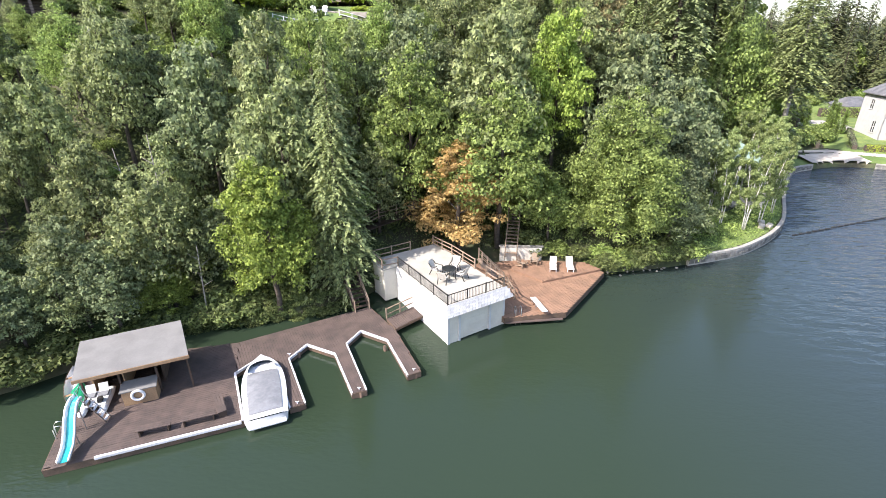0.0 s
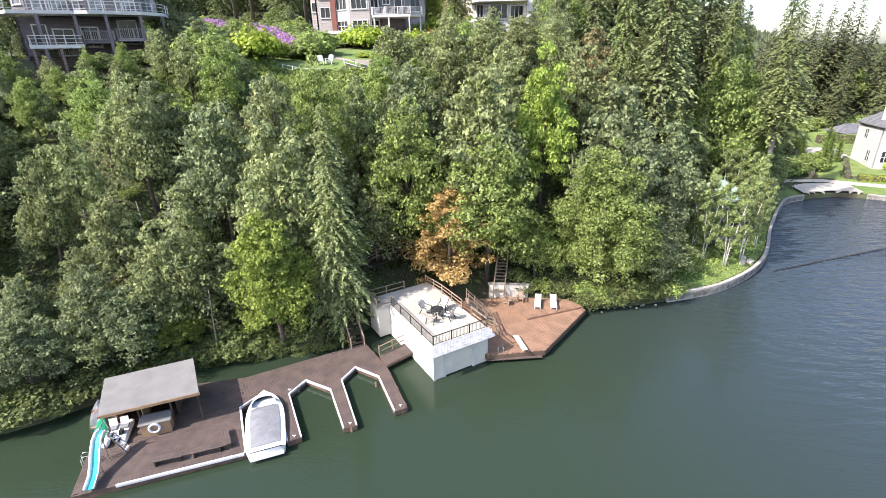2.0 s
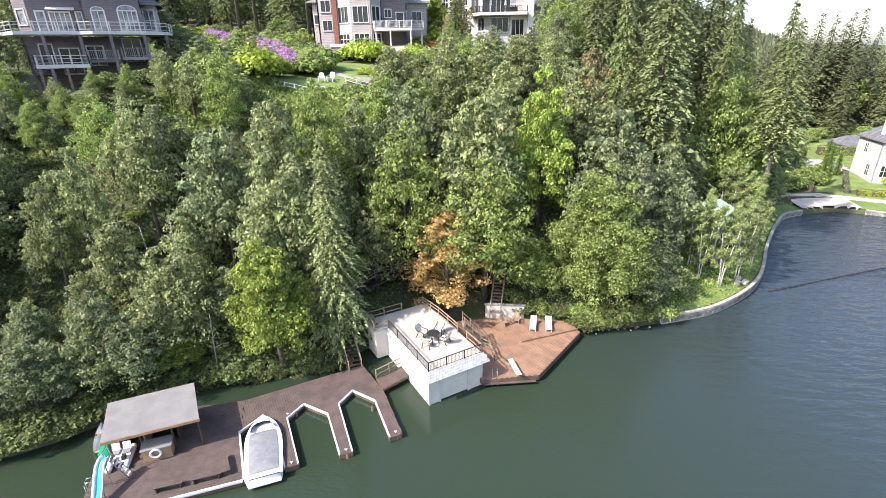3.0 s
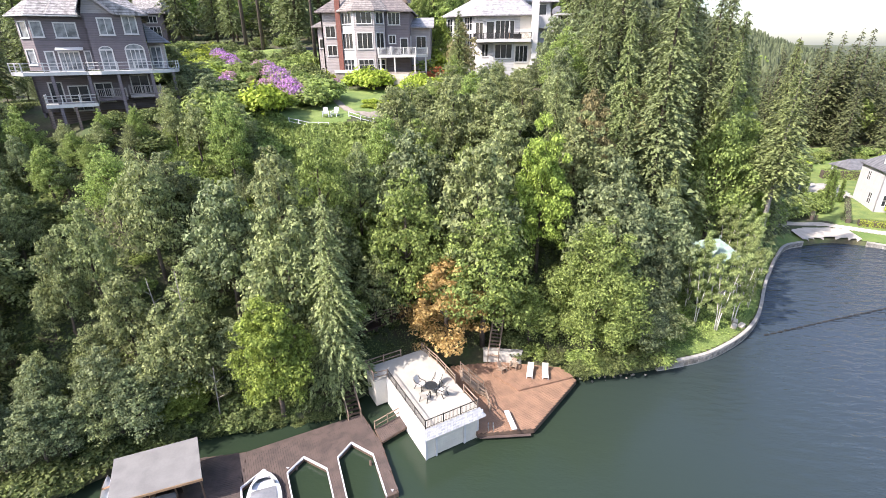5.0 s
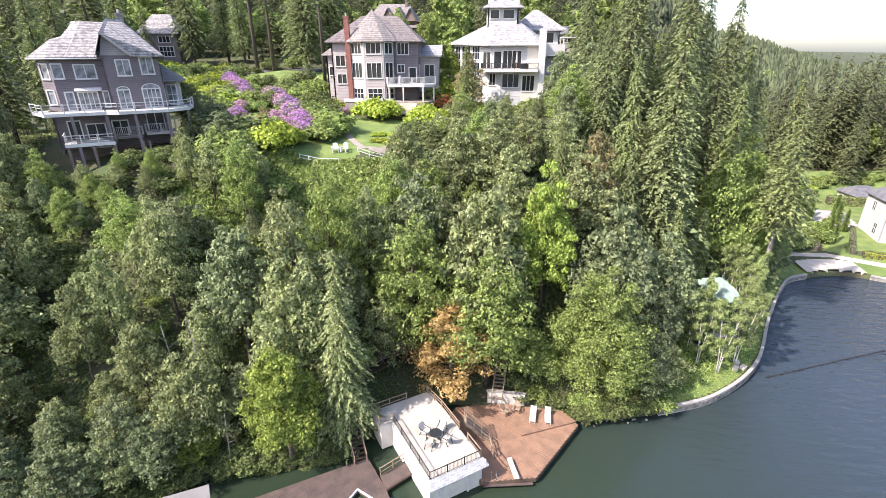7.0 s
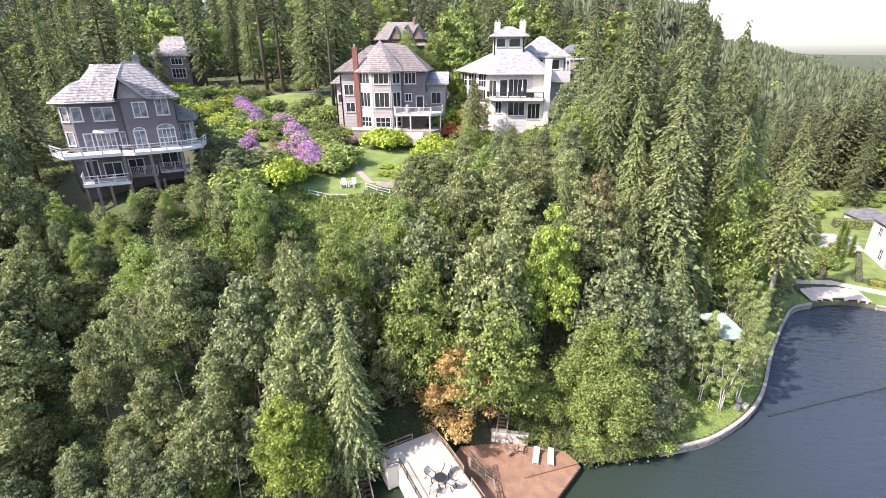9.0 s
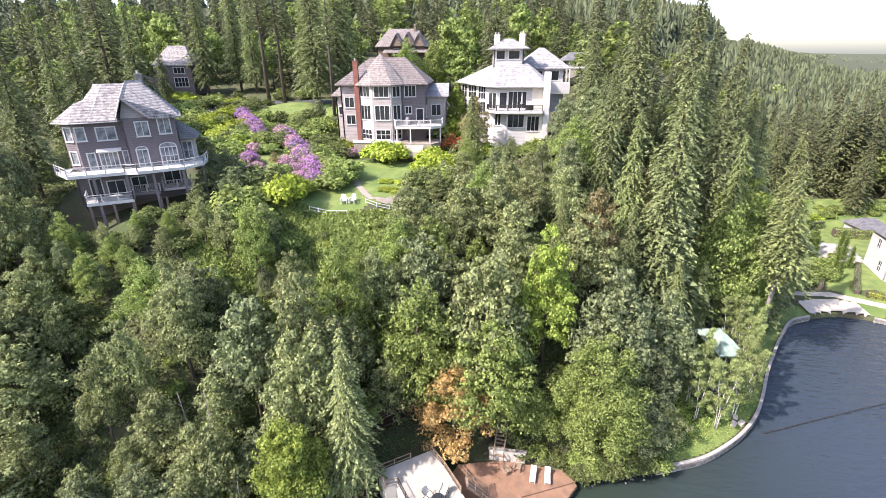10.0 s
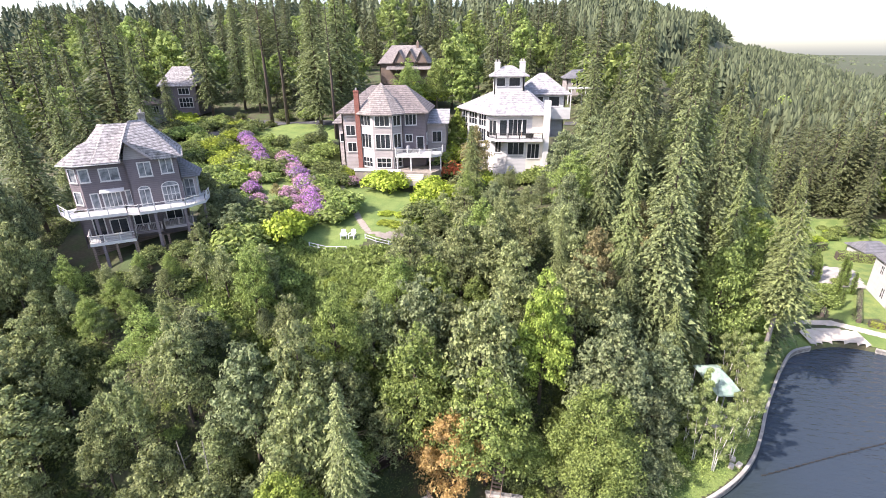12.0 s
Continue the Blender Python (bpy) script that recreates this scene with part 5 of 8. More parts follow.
def stair(name, a, b, width, steps, wood, label, rail=True):
    """An open flight from a up to b."""
    a, b = Vector(a), Vector(b)
    root = thing(name, label, "stairs")
    d = Vector((b.x - a.x, b.y - a.y, 0)).normalized()
    s = d.cross(Vector((0, 0, 1)))
    an = math.degrees(math.atan2(d.y, d.x))
    run = (b - a).length / steps
    tread = Geo().box(-0.14, 0.14, -width / 2, width / 2, -0.045, 0).mesh("tread", M[wood])
    for i in range(1, steps + 1):
        p = a.lerp(b, i / steps)
        part("tread", tread, None, root, m=pose(*p, 0, 0, an))
    for k in (-1, 1):
        o = s * k * (width / 2 + 0.03)
        part("stringer", Geo().bar(a + o + Vector((0, 0, 0.05)), b + o + Vector((0, 0, 0.05)), 0.05, 0.26), M[wood], root)
        if rail:
            up = Vector((0, 0, 0.95))
            part("top_rail", Geo().bar(a + o + up, b + o + up, 0.08, 0.06), M["rail_wood"], root)
            part("mid_rail", Geo().bar(a + o + up * 0.55, b + o + up * 0.55, 0.05, 0.06), M["rail_wood"], root)
            for i in range(4):
                p = a.lerp(b, i / 3) + o
                part("post", Geo().box(p.x - 0.045, p.x + 0.045, p.y - 0.045, p.y + 0.045, p.z - 0.5, p.z + 1.0), M["rail_wood"], root)


stair("dock_stairs", (-7.03, 43.9, 0.5), (-9.74, 49.8, 3.9), 1.15, 16, "dark_wood", "dark wooden stairs from the dock up the bank")
# ---- sun deck ----
DECK = [(4.59, 41.9), (9.7, 42.6), (15.07, 49.6), (13.87, 51.5), (7.01, 52.6), (2.07, 51.8), (0.75, 49.4)]
deck = thing("sun_deck", "red-brown stained plank sun deck on the shore", "deck")
boards(deck, "redwood", DECK, 30, 0.19, 0.78)
part("rim", rim(DECK, 0.75, h=0.5), M["dock_edge"], deck)
UP = [(8.87, 47.7), (14.81, 49.9), (13.77, 51.4), (7.22, 52.3), (6.42, 50.2)]
boards(deck, "redwood", UP, 30, 0.19, 1.0)
part("riser", rim(UP, 0.97, h=0.2), M["redwood"], deck)
for x, y in ((5.1, 42.4), (7.42, 42.6), (9.52, 43), (11.86, 45.9), (14.16, 48.9)):
    part("pile", Geo().tube([(x, y, -2), (x, y, 0.5)], 0.13, 8), M["dock_edge"], deck, smooth=True)
part("low_step", Geo().box(0, 4.7, -0.22, 0.05, 0.32, 0.38, pose(4.69, 41.9, 0, 0, 0, 5.5)), M["dock"], deck)

board = thing("diving_board", "white diving board over the deck edge", "diving board", pose(7.33, 44.5, 0.78, 0, 0, -79))
part("plank", Geo().slab([(0, -0.24, 0.36), (2.6, -0.24, 0.5), (2.6, 0.24, 0.5), (0, 0.24, 0.36)], 0.06), M["gelcoat"], board, bevel=0.01)
part("stand", Geo().box(0.1, 0.25, -0.2, 0.2, 0, 0.32).box(1.0, 1.12, -0.2, 0.2, 0, 0.36), M["steel"], board)

rail2 = thing("deck_railing", "weathered wooden railing beside the boathouse stairs", "railing")
railing(rail2, [(4.39, 47.4, 0.78), (5.55, 46.5, 0.78), (5.8, 44.7, 0.78)], h=0.95, rails=2)
stair("terrace_stairs", (5.43, 47.5, 0.78), (3.07, 47.1, 3.4), 1.0, 13, "rail_wood", "weathered wooden stairs between the deck and the roof terrace")
stair("hill_stairs", (6.6, 52.3, 1.4), (8.42, 61.2, 7.77), 1.1, 26, "rail_wood", "long wooden stairs climbing the wooded bank")


def lounger(x, y, an, label):
    root = thing("sun_lounger", label, "sun lounger", pose(x, y, 1.0, 0, 0, an), group="loungers on the sun deck")
    part("frame", Geo().box(-0.33, 0.33, -0.95, 0.35, 0.26, 0.32), M["gelcoat"], root, bevel=0.01)
    part("mattress", Geo().box(-0.32, 0.32, -0.93, 0.33, 0.325, 0.4), M["fabric"], root, bevel=0.025)
    part("backrest", Geo().slab([(-0.32, 0.35, 0.38), (0.32, 0.35, 0.38), (0.32, 0.85, 0.86), (-0.32, 0.85, 0.86)], 0.09), M["fabric"], root)
    for sx in (-0.3, 0.26):
        for sy in (-0.9, 0.28):
            part("leg", Geo().box(sx, sx + 0.05, sy, sy + 0.05, 0, 0.27), M["gelcoat"], root)


lounger(10.36, 50.3, -12, "pale cushioned sun lounger on the raised deck")
lounger(11.93, 50.2, -8, "pale cushioned sun lounger on the raised deck")


def slat_chair(name, m, mt, label, group=""):
    """A low lawn chair of slats with broad arms."""
    root = thing(name, label, "lawn chair", m, group)
    for i in range(5):
        part("back_slat", Geo().slab([(-0.27 + 0.11 * i, 0.28, 0.28), (-0.18 + 0.11 * i, 0.28, 0.28), (-0.18 + 0.11 * i, 0.58, 1.0 - 0.03 * abs(i - 2)), (-0.27 + 0.11 * i, 0.58, 1.0 - 0.03 * abs(i - 2))], 0.03), M[mt], root)
    for i in range(4):
        part("seat_slat", Geo().box(-0.28, 0.28, -0.3 + 0.15 * i, -0.17 + 0.15 * i, 0.38 - 0.025 * i, 0.41 - 0.025 * i), M[mt], root)
    for s in (-1, 1):
        part("arm", Geo().box(s * 0.35 - 0.07, s * 0.35 + 0.07, -0.4, 0.4, 0.56, 0.59), M[mt], root)
        part("front_leg", Geo().box(s * 0.33 - 0.04, s * 0.33 + 0.04, -0.36, -0.28, 0, 0.56), M[mt], root)
        part("back_leg", Geo().bar((s * 0.3, -0.3, 0.4), (s * 0.3, 0.55, 0.06), 0.05, 0.1), M[mt], root)


slat_chair("wooden_chair", pose(7.46, 50.7, 1.0, 0, -0.15, 39.5), "rail_wood", "weathered wooden lawn chair on the raised deck")
slat_chair("wooden_chair", pose(8.69, 51.2, 1.0, 0, 0, -15), "rail_wood", "weathered wooden lawn chair on the raised deck")
wall = thing("retaining_wall", "low cream retaining wall behind the deck", "wall")
part("wall_body", Geo().bar((5.57, 53, 2.2), (9.73, 52.6, 2.2), 0.3, 1.6), M["cream"], wall, bevel=0.02)
part("coping", Geo().bar((5.47, 53, 2.28), (9.84, 52.6, 2.28), 0.4, 0.08), M["stone"], wall)

# path fence on the bank above the boathouse
path = thing("path_fence", "weathered wooden fence along the path above the boathouse", "fence")
railing(path, [(-10.3, 52.2, 3.35), (-6.52, 54.6, 4.75), (0.47, 57.8, 5.37)], h=1.0, rails=2, post_gap=2.0)
part("boardwalk", Geo().slab([(-10.4, 52, 3.43), (0.47, 57.6, 5.45), (-0.1, 59.4, 5.21), (-10.93, 53.8, 3.17)], 0.1), M["dark_wood"], path)
path2 = thing("path_fence", "weathered wooden fence on the upper path", "fence")
railing(path2, [(-10.42, 55.3, 6.78), (-5.52, 57, 7.5), (0.62, 60.6, 8.05)], h=1.0, rails=2, post_gap=2.0)
# rubble at the water's edge
rubble = Geo()
random.seed(3)
for i in range(22):
    x = random.uniform(15.5, 25)
    y = shore_y(x) + random.uniform(-0.9, 0.9)
    r = random.uniform(0.06, 0.16)
    rubble.box(-r, r, -r * 0.8, r * 0.8, -r * 0.6, r * 0.6, pose(x, y, random.uniform(-0.1, 0.45), random.uniform(-30, 30), random.uniform(-30, 30), random.uniform(0, 180)))
single("shore_rocks", rubble, M["stone"], "loose grey rocks along the water's edge", "rocks", kind="stuff", bevel=0.06)

# ---- houses ----
def wall_geo(ln, z0, z1, thick, holes):
    """A wall along local x with openings (x0, x1, z0, z1) cut through."""
    xs = sorted({0, ln, *(h[0] for h in holes), *(h[1] for h in holes)})
    zs = sorted({z0, z1, *(h[2] for h in holes), *(h[3] for h in holes)})
    g = Geo()
    nx, nz = len(xs), len(zs)
    g.v = [(x, y, z) for y in (0, thick) for z in zs for x in xs]
    at = lambda i, k, y: y * nx * nz + k * nx + i
    solid = {(i, k) for i in range(nx - 1) for k in range(nz - 1)
             if not any(h[0] <= xs[i] and xs[i + 1] <= h[1] and h[2] <= zs[k] and zs[k + 1] <= h[3] for h in holes)}
    for i, k in solid:
        g.f.append((at(i, k, 0), at(i + 1, k, 0), at(i + 1, k + 1, 0), at(i, k + 1, 0)))
        g.f.append((at(i, k + 1, 1), at(i + 1, k + 1, 1), at(i + 1, k, 1), at(i, k, 1)))
        for di, dk, p, q in ((-1, 0, (i, k + 1), (i, k)), (1, 0, (i + 1, k), (i + 1, k + 1)), (0, -1, (i, k), (i + 1, k)), (0, 1, (i + 1, k + 1), (i, k + 1))):
            if (i + di, k + dk) not in solid:
                g.f.append((at(*q, 0), at(*p, 0), at(*p, 1), at(*q, 1)))
    used = sorted({v for f in g.f for v in f})
    back = {v: n for n, v in enumerate(used)}
    g.v, g.f = [g.v[v] for v in used], [tuple(back[v] for v in f) for f in g.f]
    return g


PANE = ["dark_glass"]


def window(parent, m, w, h, cols=1, rows=1, arched=False, name="window", trim="white"):
    """Frame with pane and bars in an opening w by h, its lower left corner at m."""
    f = 0.12
    k = 0.035
    holes = [(f + w * i / cols + (k if i else 0), f + w * (i + 1) / cols - (k if i < cols - 1 else 0), h * j / rows + (k if j else 0), h * (j + 1) / rows - (k if j < rows - 1 else 0))
             for i in range(cols) for j in range(rows)]
    g = wall_geo(w + 2 * f, -f, h + f, 0.11, holes)
    g.v = [(x - f, y - 0.05, z) for x, y, z in g.v]
    ob = part(name, g, M[trim], parent, "white framed window", m=m)
    part("pane", Geo().box(0, w, 0.055, 0.07, 0, h), M[PANE[0]], ob)
    part("sill", Geo().box(-f - 0.05, w + f + 0.05, -0.12, -0.05, -f - 0.03, -f + 0.03), M[trim], ob)
    if arched:
        a = Geo()
        n = 8
        for i in range(n):
            t0, t1 = math.pi * i / n, math.pi * (i + 1) / n
            r0, r1 = w / 2 - 0.02, w / 2 + 0.1
            pts = [(w / 2 + r * math.cos(t), y, h + 0.1 + r * 0.55 * math.sin(t)) for y in (-0.05, 0.03) for t, r in ((t0, r0), (t0, r1), (t1, r1), (t1, r0))]
            a.add(pts, [(0, 1, 2, 3), (7, 6, 5, 4), (0, 4, 5, 1), (1, 5, 6, 2), (2, 6, 7, 3), (3, 7, 4, 0)])
        part("arch", a, M[trim], ob)
        fan = Geo()
        fan.v = [(w / 2, -0.012, h + 0.1)] + [(w / 2 + (w / 2) * math.cos(math.pi * i / n), -0.012, h + 0.1 + w / 2 * 0.55 * math.sin(math.pi * i / n)) for i in range(n + 1)]
        fan.f = [(0, i, i + 1) for i in range(1, n + 1)]
        part("fanlight", fan, M[PANE[0]], ob)
    return ob


def facade(parent, p0, p1, z0, z1, wins, wallmat, thick=0.2):
    """A wall from p0 to p1 (left to right seen from outside) with windows (x, z, w, h, cols, rows, arched)."""
    ln = math.hypot(p1[0] - p0[0], p1[1] - p0[1])
    m = pose(p0[0], p0[1], 0, 0, 0, math.degrees(math.atan2(p1[1] - p0[1], p1[0] - p0[0])))
    part("wall", wall_geo(ln, z0, z1, thick, [(w[0], w[0] + w[2], w[1], w[1] + w[3]) for w in wins]), M[wallmat], parent, m=m)
    for w in wins:
        window(parent, m @ pose(w[0], 0, w[1]), w[2], w[3], *(w[4:]))


def roof(parent, faces, material, t=0.18, name="roof", label=""):
    for f in faces:
        part(name, Geo().slab(f, t), M[material], parent, label)


def hip(x0, x1, y0, y1, z, top, inset):
    """Faces of a hip roof over a rectangle, ridge along x."""
    ym = (y0 + y1) / 2
    a, b = (x0 + inset, ym, top), (x1 - inset, ym, top)
    return [[(x0, y0, z), (x1, y0, z), b, a], [(x1, y1, z), (x0, y1, z), a, b], [(x0, y1, z), (x0, y0, z), a], [(x1, y0, z), (x1, y1, z), b]]


def balcony(parent, poly, z, rail_pts, t=0.35, mt="white", floor="white", infill="rails", rail="white", h=0.9, rails=2):
    part("balcony_floor", Geo().prism(poly, z - t, z), M[floor], parent, bevel=0.015)
    ob = new("balcony_rail")
    ob.parent = parent
    railing_flat(ob, [(*p, z) for p in rail_pts], h, rail, rails, infill)


def railing_flat(ob, pts, h, mt, rails, infill):
    """A railing as one part with its posts, rails and bars as pieces."""
    post = Geo().box(-0.05, 0.05, -0.05, 0.05, 0, h + 0.05).mesh("post", M[mt])
    for a, b in zip(pts, pts[1:]):
        a, b = Vector(a), Vector(b)
        n = max(1, round((b - a).length / 1.7))
        for i in range(n + 1):
            part("post", post, None, ob, m=Matrix.Translation(a.lerp(b, i / n)))
        g = Geo().bar(a + Vector((0, 0, h)), b + Vector((0, 0, h)), 0.09, 0.06)
        if infill == "bars":
            k = int((b - a).length / 0.16)
            for j in range(k):
                c = a.lerp(b, (j + 0.5) / k)
                g.box(c.x - 0.02, c.x + 0.02, c.y - 0.02, c.y + 0.02, c.z + 0.08, c.z + h - 0.05)
            g.bar(a + Vector((0, 0, 0.12)), b + Vector((0, 0, 0.12)), 0.05, 0.05)
        else:
            for r in range(rails):
                z = Vector((0, 0, h * (r + 0.5) / (rails + 0.3)))
                g.bar(a + z, b + z, 0.03, 0.04)
        tagged(part("rail", g, M[mt], ob), kind="stuff" if infill == "bars" else "")


def chimney(parent, x0, x1, y0, y1, z0, z1, mt="brick", pots=1):
    part("chimney", Geo().box(x0, x1, y0, y1, z0, z1).box(x0 - 0.06, x1 + 0.06, y0 - 0.06, y1 + 0.06, z1 - 0.25, z1 - 0.05), M[mt], parent)
    for i in range(pots):
        x = x0 + (x1 - x0) * (i + 0.5) / pots
        part("chimney_pot", Geo().tube([(x, (y0 + y1) / 2, z1), (x, (y0 + y1) / 2, z1 + 0.35)], 0.13, 8), M["concrete"], parent)


def stilts(parent, m, pts, z1, mt, r=0.1):
    inv_low = 0
    for x, y in pts:
        w = m @ Vector((x, y, 0))
        z0 = ground_z(w.x, w.y) - m.translation.z - 0.4
        if z0 < z1 - 0.3:
            part("stilt", Geo().box(x - r, x + r, y - r, y + r, z0, z1), M[mt], parent)


def house_on_stilts():
    m = pose(-49.0, 68.3, 30.9, 0, 0, 32) @ Matrix.Scale(1.2, 4)
    root = thing("hillside_house", "tall grey shingled house on stilts with white balconies", "house", m)
    W, D, E = 10.5, 7.6, 5.2
    PANE[0] = "pale_glass"
    # left corner is cut off at an angle
    facade(root, (-0.1, 1.3), (1.1, 0.0), 0, E, [(0.35, 3.2, 1.0, 1.35, 1, 1), (0.35, 0.7, 1.0, 1.3, 1, 1)], "grey_siding")
    facade(root, (1.1, 0), (5.6, 0), 0, E, [(0.15, 3.25, 0.75, 1.3, 1, 1), (2.0, 3.2, 1.7, 1.25, 2, 1), (0.65, 0.05, 0.6, 1.75, 1, 1), (1.75, 0.1, 1.6, 1.65, 4, 1), (3.95, 0.3, 0.4, 1.5, 1, 1)], "grey_siding")
    facade(root, (5.6, 0), (5.6, -0.9), 0, E, [], "grey_siding")
    facade(root, (5.6, -0.9), (8.4, -0.9), 0, E + 0.2, [(1.3, 3.45, 1.15, 1.45, 2, 1), (0.85, 0.05, 1.0, 1.85, 2, 1, True)], "grey_siding")
    facade(root, (8.4, -0.9), (10.8, -0.6), 0, E + 0.2, [(0.7, 3.55, 1.1, 1.6, 2, 1), (0.35, 0.1, 1.6, 1.85, 4, 2, True)], "grey_siding")
    facade(root, (10.8, -0.6), (10.8, D), 0, E + 0.2, [(0.8, 0.2, 1.4, 2.0, 2, 1), (4, 3.2, 1.2, 1.4, 2, 1)], "grey_siding")
    facade(root, (1.6, D), (-0.1, 1.3), 0, E, [(2, 3.2, 1.0, 1.3, 1, 1), (4.0, 0.7, 1.2, 1.4, 2, 1)], "grey_siding")
    facade(root, (10.8, D), (1.6, D), 0, E, [], "grey_siding")
    # awning over the middle window
    part("awning", Geo().slab([(2.65, -0.03, 2.25), (5.0, -0.03, 2.25), (5.0, -0.75, 2.0), (2.65, -0.75, 2.0)], 0.06), M["white"], root)
    # roofs
    e = E
    roof(root, [[(-0.75, 1.0, e), (1.0, -0.65, e), (1.5, 1.7, e + 1.75)], [(1.0, -0.65, e), (2.7, -0.65, e), (3.3, 1.9, e + 1.9), (1.5, 1.7, e + 1.75)],
                [(0.2, 4.2, e), (-0.75, 1.0, e), (1.5, 1.7, e + 1.75), (3.3, 1.9, e + 1.9), (3.3, 4.2, e + 2.4)]], "shake", name="wing_roof")
    roof(root, [[(2.3, 1.6, e + 1.0), (2.7, -0.75, e + 0.03), (4.3, 3.9, e + 3.6), (3.4, 4.6, e + 3.6)], [(2.7, -0.75, e + 0.03), (6.2, -0.75, e + 0.03), (6.4, 4.2, e + 3.6), (4.3, 3.9, e + 3.6)],
                [(1.2, D + 0.6, e), (0.2, 3.0, e), (2.3, 1.6, e + 1.0), (3.4, 4.6, e + 3.6)], [(11.4, D + 0.6, e), (1.2, D + 0.6, e), (3.4, 4.6, e + 3.6), (8.0, 4.6, e + 3.6)]], "shake", name="roof")
    roof(root, [[(6.15, -1.5, e + 2.45), (8.55, -1.5, e + 0.2), (11.5, -1.15, e + 0.2), (11.5, 4.5, e + 0.2), (8.0, 4.6, e + 3.9), (6.6, 3.6, e + 3.9)],
                [(5.2, -1.5, e + 0.1), (6.15, -1.5, e + 2.45), (6.6, 3.6, e + 3.9), (5.3, 3.6, e + 2.0)], [(11.5, 4.5, e + 0.2), (11.4, D + 0.6, e), (8.0, 4.6, e + 3.9)]], "shake")
    part("gable_wall", Geo().add([(5.6, -0.88, e + 0.1), (8.4, -0.88, e + 0.2), (6.2, -0.88, e + 2.2), (5.6, -0.7, e + 0.1), (8.4, -0.7, e + 0.2), (6.2, -0.7, e + 2.2)],
                                 [(0, 1, 2), (5, 4, 3), (0, 3, 4, 1), (1, 4, 5, 2), (2, 5, 3, 0)]), M["light_siding"], root)
    part("gutter", Geo().tube([(-0.78, 0.95, e - 0.1), (0.98, -0.7, e - 0.1), (5.3, -0.7, e - 0.1)], 0.07, 6), M["white"], root)
    part("barge_board", Geo().bar((6.15, -1.54, e + 2.45), (8.55, -1.54, e + 0.2), 0.05, 0.22), M["light_siding"], root)
    chimney(root, 7.6, 8.3, 4.8, 5.6, e + 2.5, e + 4.6, "stone")
    # bay with its own skirt roof
    facade(root, (10.8, 1.2), (12.3, 0.6), 0, 2.7, [(0.3, 0.2, 1.0, 2.0, 2, 2)], "light_siding")
    facade(root, (12.3, 0.6), (12.6, 3.5), 0, 2.7, [(0.5, 0.2, 1.6, 2.0, 3, 2)], "light_siding")
    facade(root, (12.6, 3.5), (10.8, 4.6), 0, 2.7, [], "light_siding")
    roof(root, [[(10.82, 0.5, 4.6), (10.9, -0.2, 2.75), (12.8, 0.0, 2.75)], [(10.82, 0.5, 4.6), (12.8, 0.0, 2.75), (13.3, 3.8, 2.75), (10.82, 4.2, 4.6)], [(10.82, 4.2, 4.6), (13.3, 3.8, 2.75), (10.9, 5.4, 2.75)]], "slate", t=0.12, name="skirt_roof")
    PANE[0] = "dark_glass"
    # main balcony and lower balconies
    front = [(-1.7, 1.2), (-0.2, -2.3), (5.0, -2.6), (6.2, -3.2), (10.8, -2.9), (12.9, -1.4), (13.5, 1.2)]
    balcony(root, front + [(13.2, 4.0), (10.6, 4.0), (10.6, 0.2), (-0.3, 0.2), (-0.3, 2.4)], -0.05, front, t=0.32, rails=2, h=0.85)
    low = [(0.6, 0.6), (0.8, -2.4), (5.2, -2.6)]
    balcony(root, [(0.6, 0.6), (0.8, -2.4), (5.2, -2.6), (5.2, 0.6)], -3.1, low + [(5.2, -1.0)], t=0.35, h=0.85)
    balcony(root, [(5.25, 0.6), (5.25, -1.6), (7.9, -1.8), (7.9, 0.6)], -2.7, [(5.25, -1.6), (7.9, -1.8)], t=0.3, mt="light_siding", floor="grey_siding", rail="light_siding", infill="bars")
    balcony(root, [(8.2, 0.6), (8.2, -1.8), (11.2, -1.8), (11.2, 0.6)], -2.5, [(8.2, 0.2), (8.2, -1.8), (11.2, -1.8), (11.2, 0.2)], t=0.3, rail="light_siding", floor="light_siding", infill="bars")
    facade(root, (-0.1, 0.9), (10.8, 0.9), -4.1, -0.45, [(1.2, 0.7 - 4.1, 1.0, 2.2, 1, 1), (2.8, 0.1 - 4.1, 1.6, 2.4, 2, 1), (5.2, 0.9 - 4.1, 1.4, 1.8, 2, 1), (8.6, 0.3 - 3.2, 1.6, 2.2, 2, 1)], "grey_siding")
    facade(root, (10.8, 0.9), (10.8, D), -4.6, -0.45, [], "grey_siding")
    facade(root, (-0.1, D), (-0.1, 0.9), -4.6, -0.45, [], "grey_siding")
    # brown panel added to stand in for the dark shade under the floor
    part("under_wall", Geo().box(0.2, 10.6, 1.3, 1.5, -9.5, -4.1), M["brown_siding"], root)
    stilts(root, m, [(1.0, -2.2), (3.2, -2.4), (5.1, -2.4), (7.7, -1.6), (8.3, -1.7), (11.0, -1.7)], -3.4, "brown_siding", 0.12)
    for x, y in ((5.0, -2.3), (7.6, -2.9), (10.6, -2.7), (12.7, -1.3), (2.0, -2.3)):
        w = m @ Vector((x, y, 0))
        part("column", Geo().box(x - 0.14, x + 0.14, y - 0.14, y + 0.14, (ground_z(w.x, w.y) - 31.5) / 1.2, -0.36), M["grey_siding"], root)


